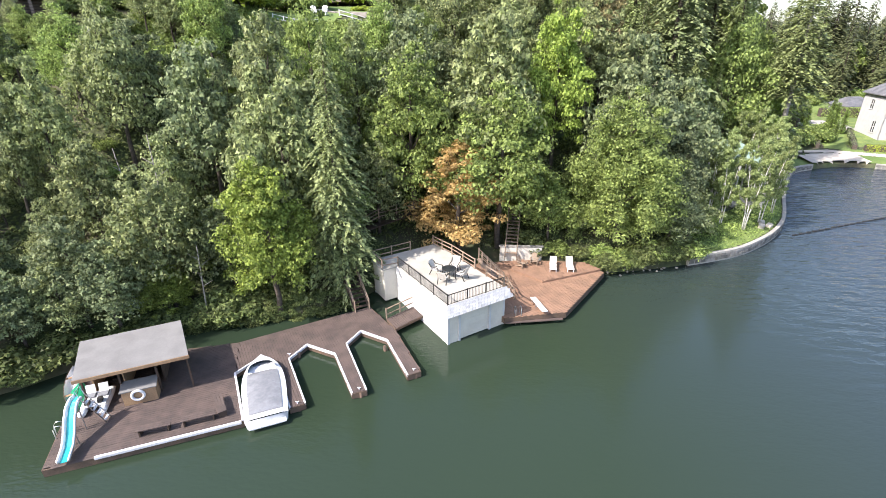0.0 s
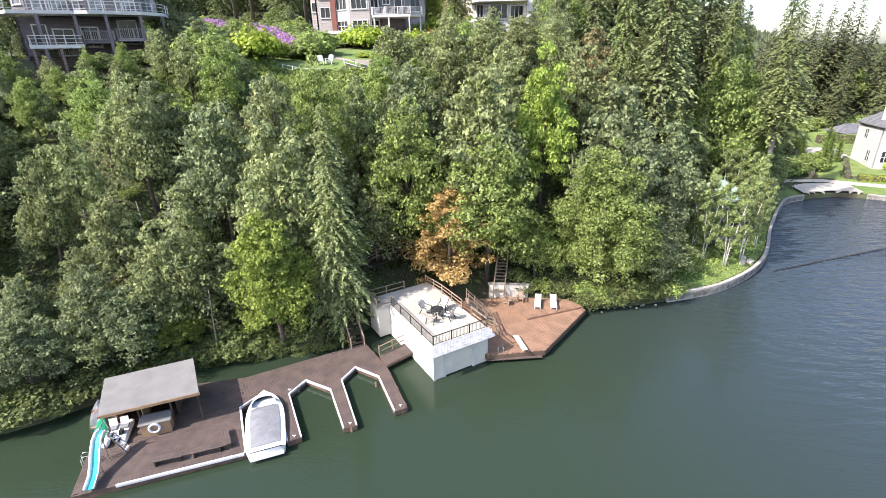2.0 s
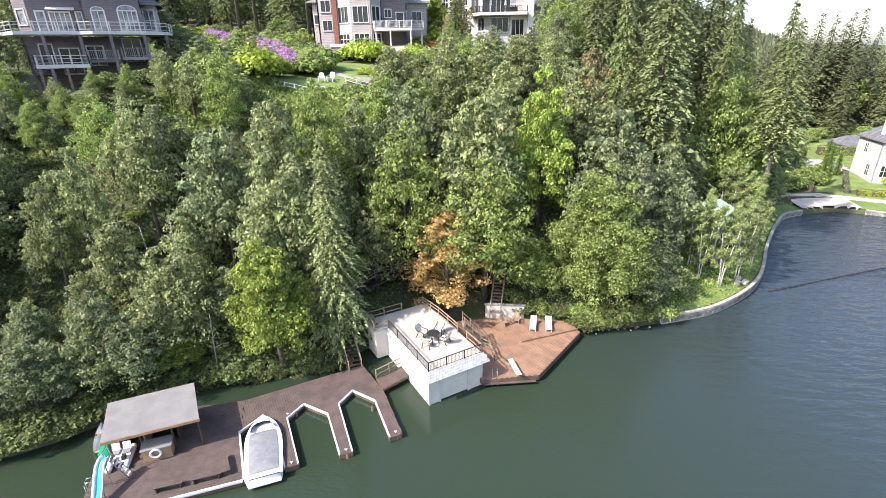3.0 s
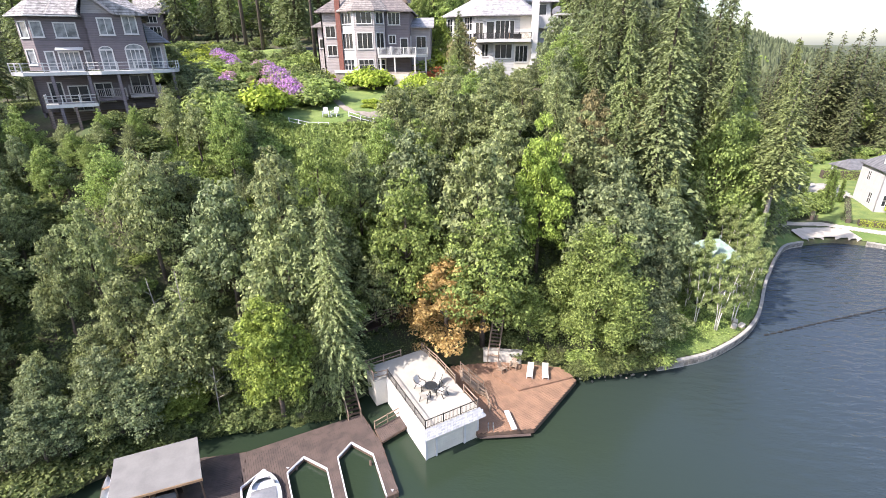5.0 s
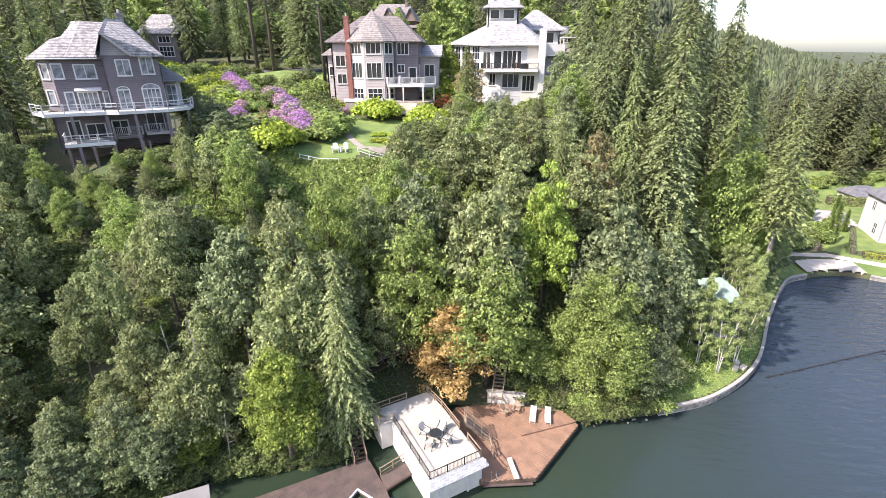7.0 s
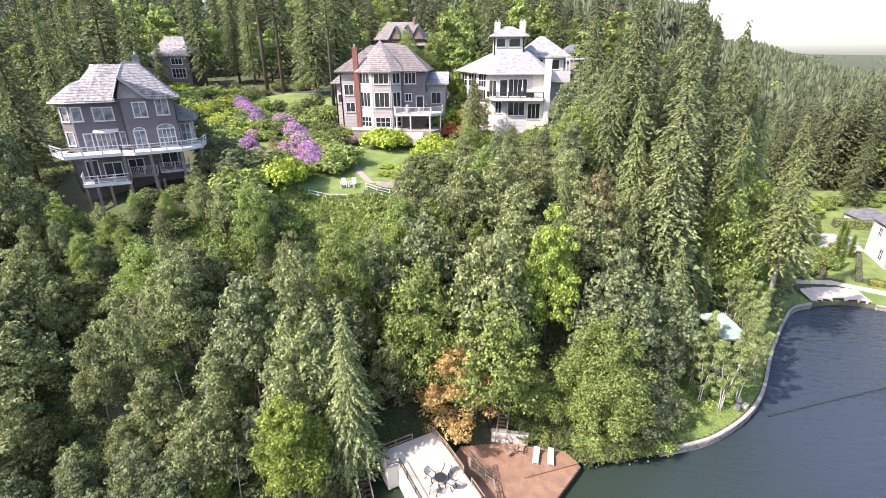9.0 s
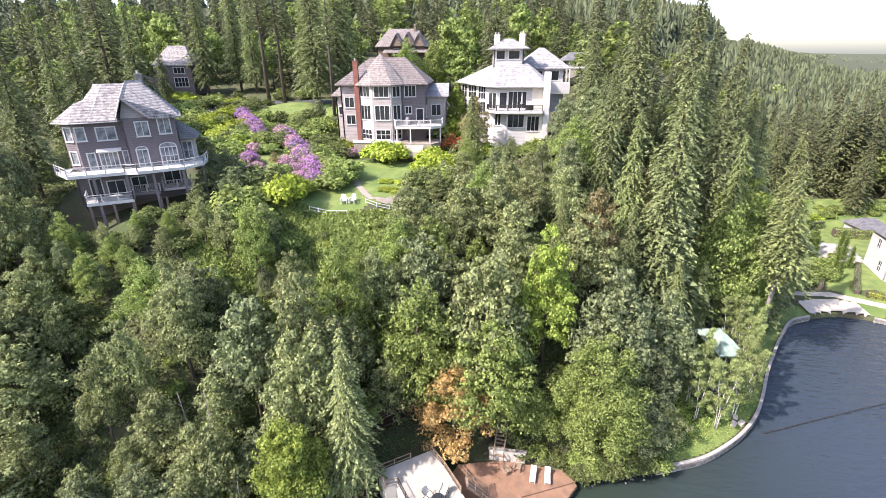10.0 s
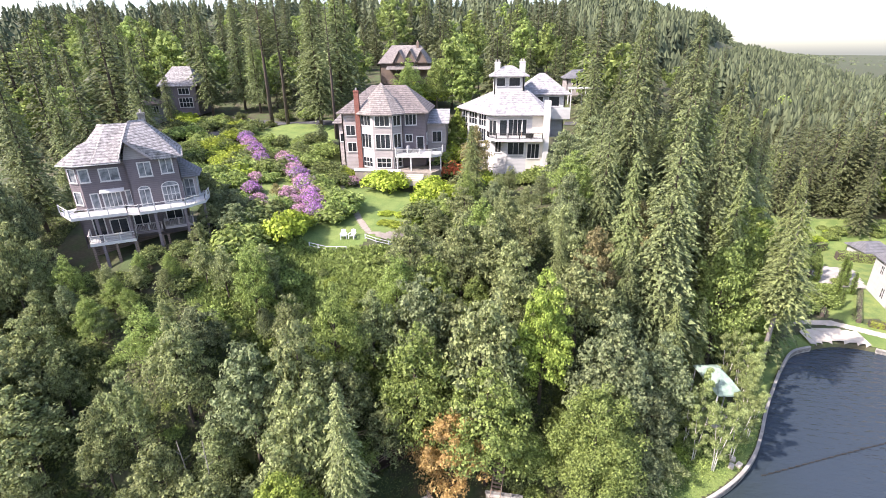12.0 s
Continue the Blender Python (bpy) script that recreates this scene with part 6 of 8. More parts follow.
def turret_house():
    m = pose(-16.4, 103.6, 29.2) @ Matrix.Scale(1.28, 4)
    root = thing("turret_house", "pale grey three-storey house with a faceted turret and shake roof", "house", m)
    H = 8.2
    bay = [(-2.2, 1.6), (0.1, 0.0), (3.0, 0.0), (4.3, 1.4)]
    storey = lambda n, w0, w, c: [(w0, 0.3, w, 1.35, c, 2), (w0, 3.2, w, 2.0, c, 1), (w0, 6.5, w, 1.4, c, 1)]
    facade(root, bay[0], bay[1], 0, H, storey(3, 0.35, 2.0, 3), "white_siding")
    facade(root, bay[1], bay[2], 0, H, storey(3, 0.4, 2.1, 3), "light_siding")
    facade(root, bay[2], bay[3], 0, H, storey(3, 0.3, 1.3, 2), "light_siding")
    apex = (1.0, 3.6, H + 4.3)
    over = [(-2.9, 2.0), (-2.6, 1.2), (0.0, -0.55), (3.2, -0.55), (4.9, 1.2), (5.0, 2.4)]
    roof(root, [[(*a, H), (*b, H), apex] for a, b in zip(over, over[1:])], "shake_dark", name="turret_roof")
    # main body
    facade(root, (-5.2, 2.4), (-2.2, 2.4), -0.6, H, [(0.7, 2.3, 1.3, 1.3, 2, 1), (0.6, 4.8, 1.35, 1.45, 2, 1)], "light_siding")
    facade(root, (4.3, 1.9), (7.7, 2.9), 0, H, [(0.5, 6.4, 1.6, 1.5, 3, 1), (0.5, 3.9, 0.9, 1.0, 2, 1), (2.2, 2.4, 1.0, 2.1, 1, 1)], "grey_siding")
    facade(root, (7.7, 2.9), (7.7, 13), 0, H, [(1, 3.2, 1.4, 1.6, 2, 1)], "grey_siding")
    facade(root, (-5.2, 13), (-5.2, 2.4), -0.6, H, [(5, 4.8, 1.4, 1.4, 2, 1)], "light_siding")
    facade(root, (7.7, 13), (-5.2, 13), 0, H, [], "light_siding")
    facade(root, (-6.9, 5.5), (-5.2, 5.5), -0.6, 6.4, [(0.4, 3.4, 0.8, 1.2, 1, 1)], "light_siding")
    facade(root, (-6.9, 12), (-6.9, 5.5), -0.6, 6.4, [], "light_siding")
    roof(root, [[(-7.5, 4.9, 6.4), (-5.2, 4.9, 6.4), (-5.2, 12, 7.6), (-7.5, 12, 7.6)]], "shake_dark")
    r0, r1 = (-1.4, 7.8, H + 3.7), (4.2, 7.8, H + 3.7)
    roof(root, [[(-5.9, 1.8, H), (-2.2, 1.8, H), (1.0, 4.4, H + 2.2), (1.2, 7.7, H + 3.7), r0], [(4.6, 1.3, H), (8.3, 2.4, H), r1, (1.2, 7.7, H + 3.7), (1.0, 4.4, H + 2.2)],
                [(8.3, 2.4, H), (8.3, 13.6, H), r1], [(8.3, 13.6, H), (-5.9, 13.6, H), r0, r1], [(-5.9, 13.6, H), (-5.9, 1.8, H), r0]], "shake_shaded")
    chimney(root, -2.75, -2.05, 1.2, 1.8, -0.4, H + 3.3, "brick")
    # wing at the back, balcony and terrace
    facade(root, (7.7, 6), (10.6, 6.5), 0, 6.2, [(0.8, 3.2, 1.4, 1.6, 2, 1)], "light_siding")
    roof(root, [[(7.6, 5.4, 6.2), (11.2, 5.9, 6.2), (11.0, 12, 7.8), (7.6, 12, 7.8)]], "pale_roof")
    facade(root, (10.6, 6.5), (10.6, 12), 0, 6.2, [], "light_siding")
    bal = [(3.3, 0.1), (3.6, -0.9), (8.9, -0.9), (10.4, 0.4), (10.4, 2.6)]
    balcony(root, bal + [(7.7, 2.9), (4.3, 1.6)], 2.3, bal, t=0.35, infill="bars", h=0.95)
    for x, y in ((3.7, -0.7), (5.8, -0.8), (8.7, -0.8), (10.2, 0.6)):
        part("column", Geo().box(x - 0.09, x + 0.09, y - 0.09, y + 0.09, -0.4, 2.0), M["white"], root)
    facade(root, (4.3, 2.6), (7.7, 3.2), 0, 2.0, [(0.3, 0.1, 1.2, 1.8, 2, 1), (1.9, 0.1, 1.2, 1.8, 2, 1)], "grey_siding")
    part("terrace", Geo().prism([(-3.0, 0.9), (-2.9, -0.9), (9.0, -2.2), (10.2, 0), (10.2, 3), (-3, 2.4)], -1.4, -0.05), M["gravel"], root, "red-brown brick terrace")
    part("terrace_wall", Geo().bar((-3.0, -0.95, 0.35), (4.4, -1.7, 0.35), 0.14, 0.42), M["white"], root)
    for i in range(4):
        part("step", Geo().box(4.6, 8.0, -2.6 - 0.38 * i, -2.2 - 0.38 * i, -0.9 - 0.22 * i, -0.18 - 0.22 * i, pose(0, 0, 0, 0, 0, -2)), M["sand"], root)
    # garden furniture on the balcony
    set_ = thing("balcony_table", "small dark table on the balcony", "table", m @ pose(6.6, 0.6, 2.3))
    part("tabletop", Geo().tube([(0, 0, 0.7), (0, 0, 0.74)], 0.5, 14), M["dark_glass"], set_)
    part("leg", Geo().tube([(0, 0, 0), (0, 0, 0.7)], 0.05, 8), M["black_metal"], set_)
    grill = thing("barbecue", "covered grey barbecue on the balcony", "barbecue", m @ pose(5.2, 1.0, 2.3))
    part("cover", Geo().tube([(0, 0, 0), (0, 0, 0.8), (0, 0, 1.05), (0, 0, 1.15)], 0.42, 10, 0.2), M["boat_cover"], grill, smooth=True)


def white_house():
    m = pose(8.2, 107.8, 30.4) @ Matrix.Scale(1.25, 4)
    root = thing("white_villa", "white villa with pale hipped roofs and a square cupola", "house", m)
    # lower storey under the deck
    facade(root, (-0.9, 1.2), (1.0, 0.0), -3.4, 3.1, [(0.3, 1.0, 1.0, 1.7, 2, 1)], "white_siding")
    facade(root, (-1.9, 2.6), (-0.9, 1.2), -3.4, 3.1, [], "white_siding")
    facade(root, (1.0, 0), (4.2, 0), -3.4, 3.1, [(0.3, 0.75, 2.5, 1.9, 3, 1)], "white_siding")
    facade(root, (4.2, 0), (7.0, 0), -3.4, 3.1, [(0.2, 0.2, 1.8, 2.2, 3, 1)], "cream")
    balc = [(-2.0, 1.6), (-1.8, 0.4), (-0.6, -1.4), (6.5, -1.4)]
    balcony(root, balc + [(6.9, 0.4), (6.9, 2.2), (-1.0, 2.2)], 3.4, balc, t=0.42, infill="bars", rail="black_metal", h=0.85)
    # upper storey behind the deck
    facade(root, (-1.9, 2.6), (-0.4, 1.6), 3.4, 6.9, [(0.3, 0.1 + 3.4, 1.3, 2.3, 2, 1)], "white_siding")
    facade(root, (-0.4, 1.6), (6.9, 1.6), 3.4, 6.9, [(0.4, 3.5, 1.1, 2.4, 1, 1), (1.8, 3.5, 2.8, 2.5, 4, 1)], "white_siding")
    part("side_panel", Geo().box(5.1, 6.9, 1.5, 1.58, 3.5, 6.7), M["cream"], root)
    part("pier", Geo().box(6.75, 7.6, -0.6, 1.0, -3.4, 9.0), M["white"], root, "tall white chimney pier")
    # left side running back
    facade(root, (-6.4, 10.2), (-1.9, 2.6), -3.4, 7.2, [(0.5, 4.8, 1.6, 1.9, 2, 2), (0.5, 2.4, 1.6, 1.9, 2, 1), (2.7, 4.8, 2.6, 1.9, 3, 2), (2.7, 2.4, 2.6, 1.9, 3, 1), (6.0, 4.8, 2.2, 1.9, 3, 2), (6.0, 2.4, 2.2, 1.9, 3, 1), (6.0, -0.6, 1.6, 1.7, 2, 1)], "white_siding")
    facade(root, (7.0, 0), (7.3, 9), -3.4, 6.9, [], "white_siding")
    facade(root, (7.3, 12), (-6.4, 10.2), -3.4, 7.0, [], "white_siding")
    # roofs
    e = 6.95
    top = [(0.2, 7.2, e + 3.6), (4.2, 7.2, e + 3.6)]
    roof(root, [[(-7.3, 10.4, e + 0.3), (-2.6, 2.0, e), top[0]], [(-2.6, 2.0, e), (-0.9, 0.6, e - 0.1), top[0]], [(-0.9, 0.6, e - 0.1), (7.3, 0.6, e - 0.1), (7.6, 4.5, e + 0.9), top[1], top[0]],
                [(7.6, 4.5, e + 0.9), (7.9, 12.4, e), top[1]], [(7.9, 12.4, e), (-7.3, 10.4, e + 0.3), top[0], top[1]]], "pale_roof")
    # cupola
    for a, b in (((-1.0, 6.2), (3.9, 6.2)), ((3.9, 6.2), (3.9, 10.6)), ((3.9, 10.6), (-1.0, 10.6)), ((-1.0, 10.6), (-1.0, 6.2))):
        facade(root, a, b, e + 2.2, e + 5.5, [(0.5, e + 3.9, 1.3, 1.2, 1, 1), (2.5, e + 3.9, 1.7, 1.2, 1, 1)] if a[1] == b[1] else [], "white_siding")
    roof(root, hip(-1.8, 4.7, 5.4, 11.4, e + 5.5, e + 7.0, 2.6), "pale_roof", name="cupola_roof")
    chimney(root, -0.9, 0.0, 7.4, 8.2, e + 4, e + 7.6, "white", 2)
    chimney(root, 3.2, 4.1, 7.4, 8.2, e + 4, e + 7.7, "white", 2)
    # rear wing
    facade(root, (4.0, 10.2), (11.4, 10.2), 2, 9.3, [(1.6, 7.3, 2.0, 1.5, 2, 1), (4.6, 7.3, 1.8, 1.5, 1, 1)], "white_siding")
    facade(root, (11.4, 10.2), (11.4, 18), 2, 9.3, [], "white_siding")
    part("bay", Geo().box(7.6, 12.2, 8.8, 10.2, 5.2, 7.0), M["white"], root)
    roof(root, hip(3.0, 12.3, 9.4, 18.6, 9.3, 12.6, 4.2), "pale_roof")
    umbrella = thing("garden_umbrella", "closed white umbrella on the villa balcony", "umbrella", m @ pose(3.4, 0.3, 3.4))
    part("pole", Geo().tube([(0, 0, 0), (0, 0, 2.4)], 0.03, 6), M["tan_wood"], umbrella)
    part("canopy", Geo().tube([(0, 0, 0.9), (0, 0, 1.5), (0, 0, 2.45)], 0.2, 8, 0.04), M["white"], umbrella, smooth=True)
    table = thing("balcony_table", "dark table on the villa balcony", "table", m @ pose(4.6, -0.2, 3.4))
    part("tabletop", Geo().box(-0.7, 0.7, -0.4, 0.4, 0.7, 0.74), M["dark_glass"], table)
    part("leg", Geo().box(-0.6, 0.6, -0.05, 0.05, 0, 0.7), M["black_metal"], table)


def plain_house(name, label, m, w, d, h, ridge, wallmat, roofmat, wins, over=0.5, extra=None):
    root = thing(name, label, "house", m)
    facade(root, (0, 0), (w, 0), -1.5, h, wins, wallmat)
    facade(root, (w, 0), (w, d), -1.5, h, [(d * 0.4, h * 0.45, 1.2, 1.3, 2, 1)], wallmat)
    facade(root, (w, d), (0, d), -1.5, h, [], wallmat)
    facade(root, (0, d), (0, 0), -1.5, h, [], wallmat)
    roof(root, hip(-over, w + over, -over, d + over, h, h + ridge, min(w, d) * 0.32), roofmat)
    return root


house_on_stilts()
turret_house()
white_house()
H4 = plain_house("cottage", "grey cottage with pale gabled roof among firs", pose(-86.7, 147.8, 36.7, 0, 0, 12) @ Matrix.Scale(1.27, 4), 7.6, 9, 5.0, 4.0, "grey_siding", "shake", [(3.6, 0.4, 2.8, 1.9, 4, 2), (3.8, 3.2, 2.2, 1.2, 3, 1)])
G4 = plain_house("garage", "grey garage with brown roof beside the drive", pose(-94.2, 141, 34.3, 0, 0, -12) @ Matrix.Scale(1.27, 4), 6.0, 6, 3.4, 1.7, "light_siding", "brown_siding", [(3.0, 0.0, 2.2, 2.0, 2, 1)])
H5 = plain_house("timber_house", "dark brown timbered house with many gables in the forest", pose(-31.9, 192.4, 42.9) @ Matrix.Scale(1.3, 4), 13.6, 10, 4.0, 4.6, "brown_siding", "shake_dark", [(4.6, 2.0, 1.2, 1.4, 2, 1), (8.5, 2.0, 1.8, 1.4, 3, 1)])
for k, (x, z) in enumerate(((5.6, 4.0), (8.6, 4.2), (11.6, 4.0))):
    roof(H5, [[(x - 1.9, -1.2, z), (x, -1.2, z + 3.2), (x, 4.6, z + 3.6), (x - 1.9, 2.0, z)], [(x, -1.2, z + 3.2), (x + 1.9, -1.2, z), (x + 1.9, 2.0, z), (x, 4.6, z + 3.6)]], "shake_dark", name="gable_roof")
    part("gable_wall", Geo().add([(x - 1.6, -0.9, z), (x + 1.6, -0.9, z), (x, -0.9, z + 2.8), (x - 1.6, -0.7, z), (x + 1.6, -0.7, z), (x, -0.7, z + 2.8)],
                                 [(0, 1, 2), (5, 4, 3), (0, 3, 4, 1), (1, 4, 5, 2), (2, 5, 3, 0)]), M["brown_siding"], H5)
part("porch_roof", Geo().slab([(2, -2.6, 2.4), (14.2, -2.6, 2.4), (14.2, 0, 3.2), (2, 0, 3.2)], 0.15), M["shake_dark"], H5)
chimney(H5, 9.8, 10.5, 4, 4.7, 6, 9.4, "brown_siding")
H6 = plain_house("small_house", "small grey house behind the white villa", pose(31.7, 174.6, 39.8) @ Matrix.Scale(1.28, 4), 7, 7, 2.6, 1.9, "light_siding", "slate", [(1.5, 0.8, 1.6, 1.4, 2, 1)])
pergola = thing("pergola", "white pergola beside the small house", "pergola", pose(28.6, 149.4, 38.1) @ Matrix.Scale(1.26, 4))
part("roof", Geo().box(0, 6.5, 0, 4, 2.5, 2.75), M["white"], pergola)
for x in (0.2, 3.2, 6.3):
    for y in (0.2, 3.8):
        part("post", Geo().box(x - 0.1, x + 0.1, y - 0.1, y + 0.1, -1.5, 2.5), M["white"], pergola)


def bay_villa():
    m = pose(84.5, 100.5, 2.4, 0, 0, -14) @ Matrix.Scale(0.95, 4)
    root = thing("bay_villa", "large white villa with slate roofs behind clipped gardens", "house", m)
    facade(root, (0, 0), (5.0, 0), -1, 8.6, [(1.0, 5.6, 1.1, 1.8, 2, 2), (3.2, 5.6, 1.1, 1.8, 2, 2), (1.0, 1.4, 1.3, 2.2, 2, 2)], "white_siding")
    facade(root, (0, 9), (0, 0), -1, 8.6, [(3, 5.6, 1.2, 1.8, 2, 2), (5.6, 1.2, 1.2, 2.2, 2, 2)], "white_siding")
    facade(root, (5, 0), (5, -4.5), -1, 5.4, [], "white_siding")
    facade(root, (5, -4.5), (20, -4.5), -1, 5.4, [(1.5, 0.6, 1.4, 2.2, 2, 2), (4.5, 0.6, 2.2, 2.4, 3, 2), (9, 0.6, 2.2, 2.4, 3, 2), (1.5, 3.4, 1.2, 1.4, 2, 1), (5, 3.4, 1.2, 1.4, 2, 1)], "white_siding")
    facade(root, (5, 0), (20, 0), 5, 8.6, [(2, 6, 1.2, 1.7, 2, 2), (6, 6, 1.2, 1.7, 2, 2)], "white_siding")
    roof(root, hip(-0.5, 20.5, -0.5, 9.5, 8.6, 12.2, 4), "slate")
    roof(root, [[(4.4, -5.1, 5.4), (20.5, -5.1, 5.4), (20.5, 0, 7.2), (4.4, 0, 7.2)]], "pale_roof")
    chimney(root, 0.6, 1.8, 2, 3, 7, 13, "white", 2)
    chimney(root, 8, 9.2, 4, 5, 9, 14, "white", 2)
    gar = plain_house("garden_pavilion", "low white outbuilding with a slate roof by the villa", pose(95, 121.8, 2.8), 6, 6, 3.2, 1.8, "white_siding", "slate", [(1, 0.6, 1.2, 1.8, 2, 2), (3.6, 0.6, 1.2, 1.8, 2, 2)])


bay_villa()


def lake_pavilion():
    m = pose(38.1, 69.6, 4.6, 0, 0, 4)
    root = thing("garden_gazebo", "white gazebo with pale green copper roof under the trees", "gazebo", m)
    ring = [(1.7, -3.4), (1.7, 0), (1.7, 3.4), (-1.7, 3.4), (-1.7, 0), (-1.7, -3.4)]
    n = len(ring)
    for x, y in ring:
        part("post", Geo().box(x * 0.9 - 0.07, x * 0.9 + 0.07, y * 0.9 - 0.07, y * 0.9 + 0.07, -4.2, 2.4), M["white"], root)
    for i in range(n):
        a, b = ring[i], ring[(i + 1) % n]
        part("roof_panel", Geo().slab([(*a, 2.4), (*b, 2.4), (b[0] * 0.45, b[1] * 0.45, 3.6), (a[0] * 0.45, a[1] * 0.45, 3.6)], 0.08), M["copper"], root)
        part("roof_panel", Geo().slab([(a[0] * 0.45, a[1] * 0.45, 3.6), (b[0] * 0.45, b[1] * 0.45, 3.6), (0, 0, 4.2)], 0.08), M["copper"], root)
        part("fascia", Geo().bar((*a, 2.42), (*b, 2.42), 0.08, 0.22), M["copper"], root)
    part("floor_slab", Geo().prism([(x * 0.98, y * 0.98) for x, y in ring], -4.4, -3.0), M["concrete"], root)
    part("finial", Geo().tube([(0, 0, 4.1), (0, 0, 4.7)], 0.06, 6), M["copper"], root)


lake_pavilion()

# ---- gardens and shore ----
drape("lawn", in_poly([(-25.56, 77), (-20.59, 75), (-14.72, 75.3), (-12.32, 77.8), (-6.72, 79.1), (-4.52, 82.4), (-6.28, 96.8), (-22.7, 100.3), (-23.94, 85.6)]), (-31, -1, 67, 104), 0.5, 0.07, M["lawn"], "mown bright green garden lawn", "lawn")
drape("garden_ground", in_poly([(-66, 122), (-40, 88), (-31, 79), (-24, 78), (-20, 100), (-24, 121), (-58, 130)]), (-68, -18, 76, 132), 0.8, 0.05, M["meadow"], "rough green grass between the garden shrubs", "grass")
drape("upper_lawn", in_poly([(-55.2, 127.2), (-31.1, 121), (-26.53, 149.3), (-47.5, 141)]), (-57, -21, 117, 144), 1.0, 0.08, M["lawn"], "sunlit green lawn beside the drive", "lawn")
drape("drive", near_line([(-74.5, 103.8), (-64.4, 123.5), (-58.9, 143), (-34.8, 139.4), (5.15, 147.8), (35.3, 151.1)], 2.3), (-81, 39, 87, 159), 0.7, 0.14, M["asphalt"], "dark asphalt drive between the houses", "road")
drape("garden_path", near_line([(-22.13, 99.5), (-19.24, 92.9), (-15.25, 84.6), (-12.53, 79.4), (-10.14, 78.9), (-7.04, 80.8)], 0.5), (-24, -1, 68, 102), 0.3, 0.12, M["gravel"], "narrow gravel garden path", "path")
drape("rough_grass", in_poly([(-33, 63), (-22.6, 60), (-9, 61), (-4, 68), (-6.5, 78.4), (-12, 76.6), (-20, 75.2), (-27, 78), (-35, 80)]), (-37, -2, 58, 83), 0.8, 0.06, M["meadow"], "rough grass on the steep bank below the garden", "grass")
drape("dry_bank", in_poly([(-53.1, 55.2), (-42.1, 54), (-41.4, 61.6), (-53.6, 63.1)]), (-59, -37, 51, 66), 0.8, 0.06, M["meadow"], "dry pale grass patch on the bank", "grass")


def grass_tufts():
    rng = np.random.default_rng(21)
    pos, nor, s = [], [], []
    test = in_poly([(-33, 63), (-22.6, 60), (-9, 61), (-4, 68), (-6.5, 78.4), (-12, 76.6), (-20, 75.2), (-27, 78), (-35, 80)])
    while len(pos) < 42000:
        x, y = rng.uniform(-36, -3), rng.uniform(57, 81)
        if test(x, y):
            pos.append((x, y, ground_z(x, y) + rng.uniform(0.1, 0.5)))
            nor.append((rng.normal(), rng.normal() - 0.3, 0.5))
            s.append(rng.uniform(0.1, 0.3))
    tagged(new("long_grass", leaf_mesh("long_grass", np.array(pos), np.array(nor), np.array(s), M["l_grass"], rng, 1.3)), "long pale grass and weeds on the bank", "grass", kind="stuff")


grass_tufts()


def ivy():
    """Ground cover over the wooded bank."""
    rng = np.random.default_rng(22)
    pos, nor, s = [], [], []
    while len(pos) < 110000:
        x, y = rng.uniform(-68, 52), rng.uniform(35, 100)
        d = y - shore_y(x)
        if d < 0.8 or -10 < x < 14.5 and d < 1.6 or x > 27 and d < 9:
            continue
        if d > 23 and any(z(x, y) for z in HOUSE_ZONES[:3]) or noise.noise((x * 0.2, y * 0.2, 5)) < -0.35:
            continue
        pos.append((x, y, ground_z(x, y) + rng.uniform(0.02, 0.45)))
        nor.append((rng.normal() * 0.6, rng.normal() * 0.6 - 0.4, 1))
        s.append(rng.uniform(0.08, 0.19) * (0.55 if d < 6 else 1))
    tagged(new("ground_cover", leaf_mesh("ground_cover", np.array(pos), np.array(nor), np.array(s), M["l_ground"], rng)), "ivy and ferns covering the ground under the trees", "undergrowth", kind="stuff")


ivy()
